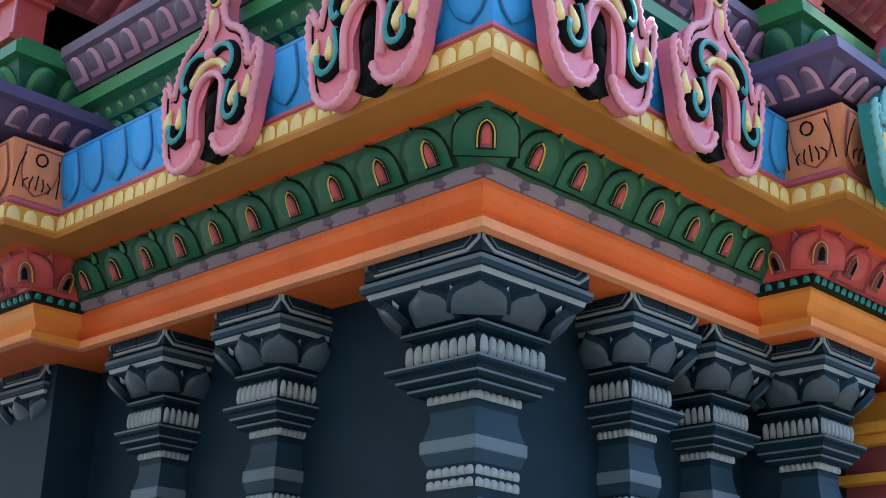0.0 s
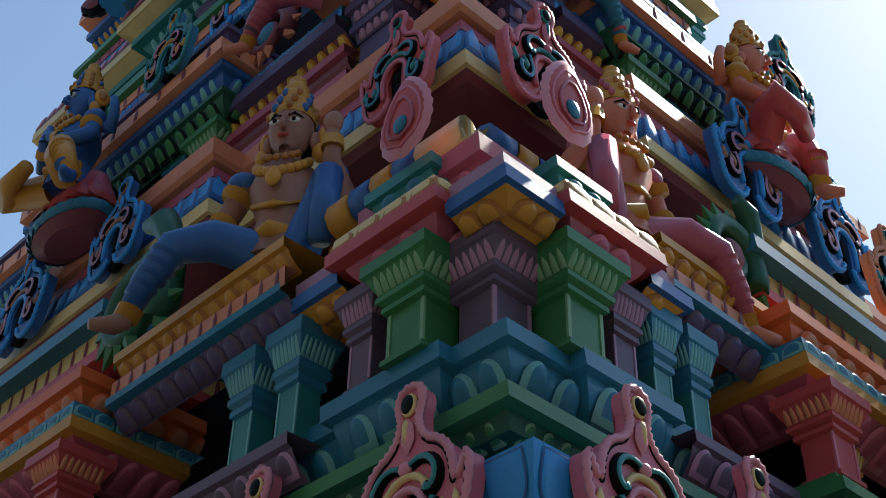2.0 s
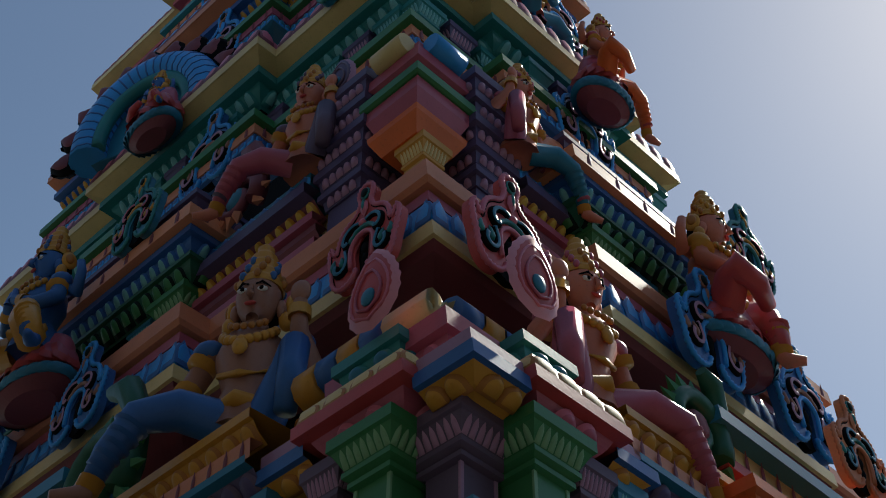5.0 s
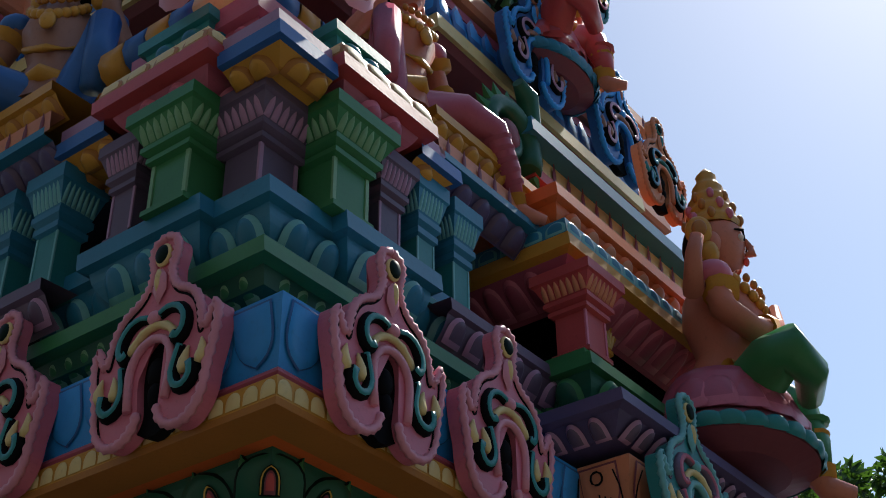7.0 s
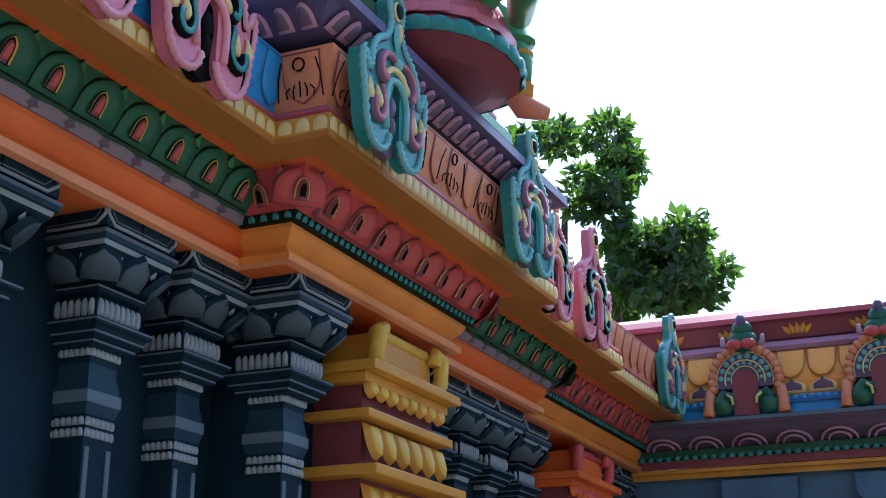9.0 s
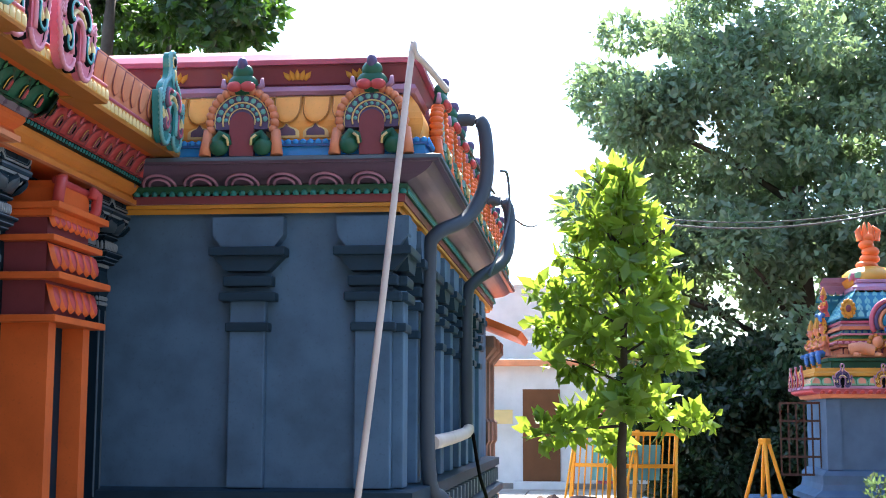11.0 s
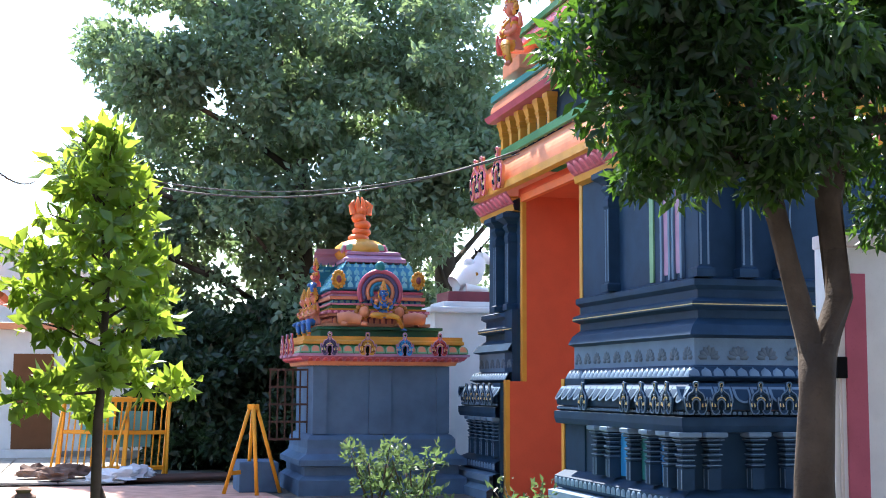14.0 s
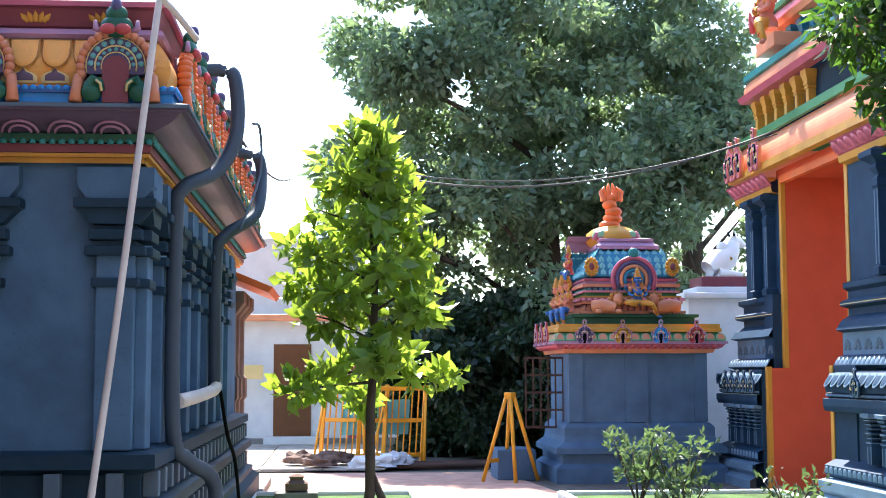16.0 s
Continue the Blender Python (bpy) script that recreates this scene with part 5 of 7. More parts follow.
def pilaster(at, rz=0.0, size=1.0):
    if size in PILASTERS:
        return copy_thing(PILASTERS[size], pose(*at, 0, 0, rz))
    s = size
    p = thing("pilaster", "slate blue pilaster with lotus capital and pale painted lines", "pilaster", "pilasters of the dark walls")
    PILASTERS[size] = p
    H = 0.25 * s
    part("bracket", square_stack([(0.243 * s, 2.83), (0.243 * s, 2.956)]), SLATE, p)
    for q, e in ((0, 1), (3, -1)):
        r = Matrix.Rotation(q * math.pi / 2, 4, "Z")
        for k, th in ((0.0, 0.007), (0.03, 0.003)):
            line = [(-e * (0.235 - k) * s, -0.244 * s, 2.90), (-e * (0.235 - k) * s, -0.244 * s, 2.868 + k * 0.3), (-e * (0.19 - k * 0.5) * s, -0.244 * s, 2.838 + k * 0.5), (e * (0.19 - k * 0.5) * s, -0.244 * s, 2.838 + k * 0.5), (e * (0.235 - k) * s, -0.244 * s, 2.868 + k * 0.3), (e * (0.235 - k) * s, -0.244 * s, 2.90)]
            part("painted_line", tube([r @ Vector(v) for v in line], th, 4), SLATE_W if k == 0 else SLATE_L, p)
        part("groove_line", boxes((-0.003, -0.2455 * s, 2.835, 0.003, -0.240 * s, 2.90)), BLACK, p).matrix_basis = r
    part("plate", square_stack([(H * 0.97, 2.788), (H, 2.79), (H, 2.818), (H * 0.93, 2.83)]), SLATE_M, p)
    part("plate_line", square_stack([(H + 0.003, 2.805), (H + 0.003, 2.818)], False), SLATE_L, p)
    part("bead_line", square_stack([(H * 0.93, 2.772), (H * 0.95, 2.788)], False), SLATE_W, p)
    part("lotus", square_stack([(H * 0.50, 2.672), (H * 0.62, 2.69), (H * 0.92, 2.765), (H * 0.93, 2.772)]), SLATE, p)
    wide = dome(petal_outline(H * 0.74, 0.112, 0.16), 0.035, 0.86, 2)
    wide.materials.append(SLATE_P)
    wide.materials.append(SLATE)
    star = dome([(-0.014, 0.0), (0.0, -0.016), (0.014, 0.0), (0.0, 0.022)], 0.004)
    star.materials.append(SLATE_W)
    for q in (0, 1, 3):
        o = new("petal", wide)
        o.parent = p
        o.matrix_basis = Matrix.Rotation((q - 0.5) * math.pi / 2, 4, "Z") @ Matrix.Translation((0, -H * 0.80, 2.684)) @ Matrix.Rotation(0.80, 4, "X")
    fl = dome(petal_outline(0.030 * s, 0.058, 0.0, 6), 0.012, 0.75)
    fl.materials.append(SLATE_W)
    bead = dome(petal_outline(0.030 * s, 0.028, 0.0, 5), 0.010, 0.75)
    bead.materials.append(SLATE_W)
    for q in (0, 3):
        r = Matrix.Rotation(q * math.pi / 2, 4, "Z")
        o = new("petal", wide)
        o.parent = p
        o.matrix_basis = r @ Matrix.Translation((0, -H * 0.60, 2.680)) @ Matrix.Rotation(0.68, 4, "X")
        for x in (-0.5, 0.5):
            o = new("star_mark", star)
            o.parent = p
            o.matrix_basis = r @ Matrix.Translation((x * H * 0.95, -H * 0.90, 2.735)) @ Matrix.Rotation(0.68, 4, "X")
        for k in range(8):
            o = new("flute", fl)
            o.parent = p
            o.matrix_basis = r @ Matrix.Translation(((k - 3.5) * 0.036 * s, -0.150 * s, 2.568))
        for k in range(7):
            o = new("bead", bead)
            o.parent = p
            o.matrix_basis = r @ Matrix.Translation(((k - 3) * 0.028 * s, -0.097 * s, 2.452))
        for row in (2.20, 2.235):
            for k in range(6):
                o = new("bead", bead)
                o.parent = p
                o.matrix_basis = r @ Matrix.Translation(((k - 2.5) * 0.031 * s, -0.096 * s, row))
    part("neck", square_stack([(0.12 * s, 2.535), (0.145 * s, 2.56), (0.148 * s, 2.62), (0.125 * s, 2.64), (0.155 * s, 2.648), (0.155 * s, 2.665), (0.12 * s, 2.672)]), SLATE, p)
    for hw, z0, z1 in ((0.158, 2.654, 2.664), (0.19, 2.538, 2.552), (0.165, 2.508, 2.518), (0.14, 2.484, 2.494)):
        ring = part("ring", square_stack([(hw * s - 0.012, z0 - 0.008), (hw * s, z0), (hw * s, z1), (hw * s - 0.03, z1 + 0.004)]), SLATE, p)
        part("ring_line", square_stack([(hw * s + 0.002, z1 - 0.007), (hw * s + 0.002, z1)], False), SLATE_L, ring)
    part("throat", square_stack([(0.092 * s, 2.43), (0.095 * s, 2.485), (0.15 * s, 2.50), (0.18 * s, 2.54)]), SLATE, p)
    part("vase", square_stack([(0.097 * s, 2.27), (0.108 * s, 2.30), (0.108 * s, 2.34), (0.092 * s, 2.40), (0.092 * s, 2.45)]), SLATE_M, p)
    part("vase_band", square_stack([(0.110 * s, 2.305), (0.112 * s, 2.31), (0.112 * s, 2.342), (0.107 * s, 2.345)], False), SLATE_L, p)
    part("shaft", square_stack([(0.094 * s, 0.9), (0.094 * s, 2.28)]), SLATE, p)
    for sx in (-1, 1):
        for sy in (-1, 1):
            part("edge_line", boxes((sx * 0.070 * s - 0.010, sy * 0.095 * s - 0.004, 0.95, sx * 0.070 * s + 0.010, sy * 0.095 * s + 0.004, 2.17)), SLATE_L, p)
    p.matrix_basis = pose(*at, 0, 0, rz)
    return p


pilaster((2.855, 2.685, 0.075))
for x, y in ((3.50, 2.62), (3.96, 2.62)):
    pilaster((x, y, 0.07), 0, 0.74)
for y in (3.52, 4.18, 5.0):
    pilaster((2.80, y, 0.07), 0, 0.74)
for x, y in ((4.34, 2.43), (5.85, 2.60), (6.22, 2.60), (6.60, 2.60), (7.15, 2.66), (8.45, 2.66), (8.85, 2.66)):
    pilaster((x, y, 0.07), 0, 0.78)


def niche(x0, x1, y, cols, label):
    """A tall wall niche with its roofed top, carved frieze and pillars."""
    n = thing("wall_niche", label, "wall niche", "wall niches", at=((x0 + x1) / 2, y, 0))
    w = (x1 - x0) / 2
    A, Bc, C = cols
    roof = [(-w * 0.75, 2.74), (w * 0.75, 2.74), (w * 0.72, 2.84), (w * 0.62, 2.89), (-w * 0.62, 2.89), (-w * 0.72, 2.84)]
    part("roof", slab_shape(roof, -0.02, 0.3), A, n)
    part("ridge", tube([(-w * 0.7, -0.01, 2.885), (w * 0.7, -0.01, 2.885)], 0.025, 8), Bc, n)
    for s in (-1, 1):
        part("roof_curl", tube([(s * w * 0.72, -0.03, 2.72), (s * w * 0.85, -0.05, 2.78), (s * w * 0.82, -0.06, 2.88), (s * w * 0.72, -0.05, 2.90), (s * w * 0.70, -0.04, 2.85)], 0.035, 8), Bc, n)
    for z0, z1, o in ((2.70, 2.74, 0.10), (2.66, 2.70, 0.05), (2.52, 2.555, 0.07), (2.30, 2.34, 0.12), (2.06, 2.10, 0.10)):
        part("shelf", boxes((-w - o * 0.5, -o, z0, w + o * 0.5, 0.3, z1), bev=0.006), A, n)
    part("frieze", boxes((-w * 0.9, 0.0, 2.10, w * 0.9, 0.3, 2.66)), MAROON, n)
    for z0, h, count in ((2.60, 0.07, 8), (2.36, 0.15, 6), (2.12, 0.16, 6)):
        me = dome(petal_outline(2 * w / count * 0.85, h, 0.0), 0.04, 0.75, 2)
        me.materials.append(Bc)
        me.materials.append(A)
        for k in range(count):
            o = new("petal", me)
            o.parent = n
            o.matrix_basis = Matrix.Translation(((k + 0.5) * 2 * w / count - w, -0.015, z0 + h)) @ Matrix.Rotation(math.pi, 4, "Y") @ Matrix.Rotation(0.25, 4, "X")
    part("jamb", boxes((-w * 0.9, -0.03, 0.9, -w * 0.6, 0.3, 2.06)), A, n)
    part("jamb", boxes((w * 0.6, -0.03, 0.9, w * 0.9, 0.3, 2.06)), A, n)
    part("back", boxes((-w * 0.6, 0.1, 0.9, w * 0.6, 0.3, 2.06)), C, n)
    return n


niche(4.64, 5.34, 2.26, (GOLD, YELLOW, SLATE), "golden yellow wall niche with a roofed top")
niche(7.45, 8.15, 2.42, (ORANGE, RED, SLATE), "orange red wall niche with a roofed top")


# ---- the lower hall beside the tower ----
HALL = [(9.0, 3.2), (9.0, 0.66), (17.4, 0.66), (17.4, 4.0)]
hall = thing("temple_hall", "low temple hall with slate blue walls and a painted cornice", "temple hall")


def hband(name, prof, material, label="", path=None):
    prof = [(o, z if z < 2.8 else 1.55 + (z + 0.04 - 1.55) * (1 - o / 8.7)) for o, z in prof]
    return part(name, sweep(HALL if path is None else path, prof), material, hall, label)


hband("wall", [(0, 0.9), (0, 2.9)], HALLBLUE_LIT, "slate blue painted wall")
hband("plinth", [(0.30, 0.0), (0.30, 0.30), (0.22, 0.36), (0.22, 0.42), (0.10, 0.45), (0.10, 0.62), (0.20, 0.66), (0.20, 0.74), (0.06, 0.78), (0.06, 0.93), (0.16, 0.97), (0.16, 1.06), (0.0, 1.08)], SLATE_M, "moulded slate blue plinth")
me = bpy.data.meshes.new("block")
bm = boxes((-0.05, -0.06, 0, 0.05, 0.04, 0.16), bev=0.008)
bm.to_mesh(me)
bm.free()
me.materials.append(SLATE_L)
for zz in (0.45, 0.785):
    for x, y, z0, out, step in along(HALL, 0.10, zz, 0.36):
        o = new("block", me)
        o.parent = hall
        o.matrix_basis = stand(x, y, z0, out)
hband("fillet", [(0, 2.86), (0.05, 2.86), (0.05, 2.895), (0.08, 2.90), (0.08, 2.925)], GOLD, "ochre fillet")
hband("fillet", [(0.05, 2.925), (0.09, 2.93), (0.09, 2.985), (0.06, 2.99)], MAROON)
b = hband("beaded_band", [(0.06, 2.99), (0.11, 3.0), (0.11, 3.05), (0.06, 3.055)], GREEN, "dark green bead row")
petals(b, HALL, 0.11, 3.005, 0.11, 3.045, 0.06, TEAL, 0.7, 0.012, 0.0, lean=still, name="bead", joined=True)
b = hband("scroll_cornice", curve_prof(0.08, 3.055, 0.30, 3.20, 0.04) + [(0.34, 3.205), (0.34, 3.225)], PURPLE, "curved grey purple cornice with cloud scrolls")
for k, off in ((0.26, 0.0), ):
    for x, y, z0, out, step in along(HALL[:2], 0.16, 3.075, 0.27):
        for r in (1.0, 0.62):
            pts = [(0.11 * r * math.cos(math.pi * i / 10), -0.012, 0.10 * r * math.sin(math.pi * i / 10)) for i in range(11)]
            o = part("cloud_scroll", tube(pts, 0.010, 5), LILAC, hall)
            o.matrix_basis = stand(x, y, z0, out, (0.16, 0.12))
hband("stripe", [(0.345, 3.225), (0.36, 3.225), (0.36, 3.25), (0.30, 3.255)], SLATE_L, "pale blue grey eaves edge")
hband("blue_band", [(0.24, 3.255), (0.24, 3.315)], AZURE, "azure band")
b = hband("blocked_band", [(0.24, 3.315), (0.26, 3.318), (0.26, 3.355), (0.22, 3.36)], BLUE)
petals(b, HALL, 0.26, 3.32, 0.26, 3.355, 0.05, AZURE, 0.75, 0.01, 0.0, lean=still, name="bead", joined=True)
b = hband("curved_roof", [(0.20, 3.36)] + curve_prof(0.20, 3.37, 0.12, 3.66, 0.06), HALLGOLD, "golden curved roof with drawn petals")
petals(b, HALL[:2], 0.215, 3.37, 0.225, 3.45, 0.19, [PURPLE, CREAM], 0.9, 0.012, 0.5, lean=still, name="petal")
petals(b, HALL[:2], 0.258, 3.44, 0.17, 3.66, 0.19, [HALLGOLD, BROWN], 0.95, 0.012, 0.0, True, lean=still, rimk=0.9)
hband("roof_roll", [(0.08, 3.66), (0.16, 3.67), (0.18, 3.70), (0.16, 3.73), (0.10, 3.735)], LILAC, "mauve roll")
b = hband("parapet", [(0.10, 3.735), (0.12, 3.75), (0.16, 3.86), (0.16, 3.88)], MAROON, "maroon parapet with lotus flowers")
hband("parapet_cap", [(0.16, 3.88), (0.20, 3.885), (0.20, 3.92), (0.14, 3.96), (-0.5, 3.98)], ROSE, "rose parapet cap")
for x, y, z0, out, step in along(HALL[:2], 0.135, 3.78, 0.42):
    for k in range(-2, 3):
        o = new("lotus_leaf", dome([(-0.012, 0), (0.012, 0), (0.018, 0.04), (0, 0.075), (-0.018, 0.04)], 0.012))
        o.data.materials.append(GOLD)
        o.parent = hall
        o.matrix_basis = stand(x, y, z0, out, (0.03, 0.1)) @ Matrix.Translation((k * 0.024, 0, 0)) @ Matrix.Rotation(k * 0.35, 4, "Y")
hall_roof = part("roof", raw([(9.0, 0.66, 3.97), (17.4, 0.66, 3.97), (17.4, 4.0, 3.97), (9.0, 4.0, 3.97)], [(0, 1, 2, 3)]), STONE, hall)


def plain_pilaster(x, y, rz, w=0.24):
    p = thing("pilaster", "plain slate blue pilaster with a bracket capital", "pilaster", "pilasters of the hall", at=(x, y, 0), rz=rz)
    part("shaft", boxes((-w * 0.5, -0.06, 1.08, w * 0.5, 0.05, 2.34), bev=0.01), HALLBLUE_LIT, p)
    part("capital", boxes((-w * 0.62, -0.08, 2.10, w * 0.62, 0.05, 2.16), (-w * 0.8, -0.10, 2.30, w * 0.8, 0.05, 2.36), (-w * 0.7, -0.09, 2.40, w * 0.7, 0.05, 2.47), bev=0.012), SLATE_M, p)
    part("lotus", slab_shape([(-w * 0.6, 2.50), (w * 0.6, 2.50), (w * 1.0, 2.60), (-w * 1.0, 2.60)], -0.10, 0.05), SLATE_M, p)
    part("plate", boxes((-w * 1.08, -0.13, 2.60, w * 1.08, 0.05, 2.66), bev=0.01), SLATE_M, p)
    part("bracket", slab_shape([(-w * 0.75, 2.66), (w * 0.75, 2.66), (w * 1.0, 2.74), (w * 1.0, 2.86), (-w * 1.0, 2.86), (-w * 1.0, 2.74)], -0.10, 0.05), HALLBLUE_LIT, p)
    return p


for y in (1.62, 0.78):
    plain_pilaster(8.99, y, -90)
for x in (9.15, 9.9, 10.7, 11.5, 12.3, 13.1, 13.9, 14.7, 15.5):
    plain_pilaster(x, 0.65, 0)


def hall_kudu(m, cols=(SALMON, VIOLET, GREEN), words="salmon and violet"):
    """A round gable ornament with a beast mask, a beaded ring and scrolled tails."""
    key = ("hall", words)
    if key in KUDUS:
        return copy_thing(KUDUS[key], m)
    k = thing("gable_ornament", words + " round gable ornament with a beast mask", "temple ornament", "gable ornaments of the hall")
    KUDUS[key] = k
    rim, ring, dark = cols
    arc = lambda r, n, a0=-0.25, a1=math.pi + 0.25: [(r * math.cos(a0 + (a1 - a0) * i / n), r * math.sin(a0 + (a1 - a0) * i / n) + 0.20) for i in range(n + 1)]
    part("backing", slab_shape(arc(0.20, 20), -0.04, 0.05), ring, k)
    for i, (x, zz) in enumerate(arc(0.215, 17)):
        bm = bmesh.new()
        ball(bm, (x, -0.03, zz), (0.032, 0.05, 0.032), seg=8, rings=6)
        part("rim_lobe", bm, rim, k)
    for r, c, w in ((0.182, CREAM, 0.004), (0.128, CREAM, 0.006), (0.088, CREAM, 0.004)):
        part("ring", tube([(x, -0.045, zz) for x, zz in arc(r, 18)], w, 6), c, k)
    for r, n, q in ((0.155, 9, 0.019), (0.108, 8, 0.013)):
        bm = bmesh.new()
        for x, zz in arc(r, n, 0.1, math.pi - 0.1):
            ball(bm, (x, -0.045, zz), (q, 0.008, q), seg=8, rings=6)
        tagged(part("beadwork", bm, TEAL_L, k), kind="stuff")
    part("niche", slab_shape([(-0.08, -0.03), (0.08, -0.03)] + [(0.082 * math.cos(math.pi * i / 10), 0.18 + 0.085 * math.sin(math.pi * i / 10)) for i in range(11)], -0.05, 0.0), MAROON, k)
    for s in (-1, 1):
        bm = bmesh.new()
        ball(bm, (s * 0.145, -0.06, 0.03), (0.065, 0.045, 0.06))
        limb(bm, [(s * 0.17, -0.06, 0.06), (s * 0.13, -0.07, 0.11), (s * 0.09, -0.075, 0.09), (s * 0.07, -0.075, 0.04)], [0.035, 0.032, 0.026, 0.014])
        part("tail", bm, dark, k)
        part("tusk", tube([(s * 0.11, -0.10, 0.10), (s * 0.08, -0.105, 0.075), (s * 0.075, -0.10, 0.03)], 0.009, 6), CREAM, k)
        part("foot", tube([(s * 0.225, -0.04, 0.14), (s * 0.235, -0.05, 0.05), (s * 0.24, -0.06, -0.03)], 0.032, 8, taper=[1, 1.1, 1.3]), rim, k)
        bm = bmesh.new()
        ball(bm, (s * 0.045, -0.085, 0.425), (0.052, 0.03, 0.036))
        part("cheek", bm, RED, k)
        part("horn", tube([(s * 0.09, -0.03, 0.42), (s * 0.13, -0.04, 0.44), (s * 0.13, -0.04, 0.49)], 0.022, 6, taper=[1, 1, 0.5]), LILAC, k)
    bm = bmesh.new()
    ball(bm, (0, -0.04, 0.45), (0.105, 0.055, 0.075))
    ball(bm, (0, -0.04, 0.53), (0.07, 0.05, 0.06))
    part("mask", bm, dark, k)
    bm = bmesh.new()
    ball(bm, (0, -0.06, 0.58), (0.035, 0.04, 0.05))
    part("crest", bm, VIOLET, k)
    k.matrix_basis = m
    return k


for y in (1.62, 0.76):
    hall_kudu(pose(8.72, y, 3.26, 0, 0, -90))
for i in range(11):
    hall_kudu(pose(9.35 + i * 0.72, 0.42, 3.27), (ORANGE, MAROON, GREEN), "orange and maroon")
# drain pipes, tied pole and cables
pipe = thing("drain_pipe", "thick dark grey drain pipe bent over the cornice", "pipe", "drain pipes")
part("pipe", tube(smooth([(10.2, 0.45, 3.78), (10.25, 0.22, 3.80), (10.25, 0.14, 3.70), (10.2, 0.13, 3.3), (10.1, 0.26, 3.02), (9.9, 0.48, 2.86), (9.88, 0.52, 2.6), (9.88, 0.52, 1.2), (10.0, 0.42, 0.95), (10.2, 0.25, 0.75), (10.25, 0.24, 0.05)], 5), 0.055, 10), PVC, pipe)
pipe = thing("drain_pipe", "thick dark grey drain pipe bent over the cornice", "pipe", "drain pipes")
part("pipe", tube(smooth([(13.6, 0.45, 3.70), (13.65, 0.2, 3.72), (13.65, 0.14, 3.5), (13.4, 0.18, 3.1), (13.1, 0.45, 2.85), (13.05, 0.52, 2.6), (13.05, 0.52, 1.35)], 5), 0.06, 10), PVC, pipe)
part("branch", tube(smooth([(9.95, 0.50, 1.36), (11.5, 0.50, 1.38), (12.9, 0.50, 1.42), (13.05, 0.52, 1.5)], 4), 0.055, 10), PVC_W, pipe, "pale jointed branch pipe")
pole = thing("leaning_pole", "pale bent plastic pole leaning on the parapet", "pole")
part("pole", tube(smooth([(9.0, 0.30, 3.72), (8.62, 0.46, 3.86), (8.60, 0.50, 3.78), (8.35, 0.68, 1.8), (8.1, 0.86, 0.0)], 5), 0.022, 8), PVC_W, pole)
wire = thing("conduit", "thin bent grey conduit on the hall wall", "conduit")
part("conduit", tube(smooth([(13.2, 0.2, 3.95), (13.5, 0.15, 3.95), (13.55, 0.15, 3.5), (13.0, 0.3, 2.9)], 4), 0.014, 6), SLATE_L, wire)
part("cable", tube(smooth([(12.9, 0.45, 1.4), (13.1, 0.4, 1.0), (13.5, 0.35, 0.7), (13.6, 0.3, 0.1)], 4), 0.018, 6), BLACK, wire)
# stone porch at the far end of the hall
porch = thing("stone_porch", "brown stone pillared porch under an orange eave", "porch")
for x in (17.7, 18.4, 19.2):
    part("pillar", square_stack([(0.20, 0), (0.20, 0.5), (0.15, 0.55), (0.15, 1.2), (0.18, 1.25), (0.18, 1.5), (0.14, 1.55), (0.14, 2.3), (0.26, 2.45), (0.26, 2.6)]), STONE_B, porch).location = (x, 0.82, 0)
part("eave", raw([(17.4, 0.2, 2.65), (19.6, 0.2, 2.65), (19.6, 1.3, 3.1), (17.4, 1.3, 3.1), (17.4, 0.25, 2.58), (19.6, 0.25, 2.58), (19.6, 1.3, 3.0), (17.4, 1.3, 3.0)], [(0, 1, 2, 3), (7, 6, 5, 4), (0, 4, 5, 1), (1, 5, 6, 2), (0, 3, 7, 4)]), ORANGE, porch)
part("step", boxes((17.2, 0.3, 0, 19.6, 1.4, 0.12), bev=0.02), STONE, porch)

# ---- ground surfaces ----
path_slab = part("pavement", raw([(16.9, -3.6, 0.012), (21.6, -3.2, 0.012), (21.8, 1.2, 0.012), (16.9, 1.2, 0.012)], [(0, 1, 2, 3)]), BRICKPAVE, None)
tagged(path_slab, "reddish paved walk across the yard", "pavement", kind="structure")
court = part("pavement", raw([(21.9, -1.3, 0.03), (29.9, -1.6, 0.03), (29.9, 4.0, 0.03), (21.9, 3.0, 0.03)], [(0, 1, 2, 3)]), STONE, None)
tagged(court, "pale stone slab paving before the white house", "pavement", kind="structure")
random.seed(4)
slab_me = bpy.data.meshes.new("paving_slab")
bm = boxes((-0.49, -0.49, 0, 0.49, 0.49, 0.03), bev=0.012)
bm.to_mesh(slab_me)
bm.free()
slab_me.materials.append(PAVING)
for i in range(8):
    for j in range(4):
        o = new("paving_slab", slab_me)
        o.parent = court
        o.location = (22.45 + i * 1.0, -0.9 + j * 1.0, 0.03 + random.uniform(0, 0.008))
        o.rotation_euler = (0, 0, random.uniform(-0.02, 0.02))
GRASS = mat("mown grass", (0.06, 0.11, 0.03), 0.9, vary=0.4, bump=0.8, grain=40)
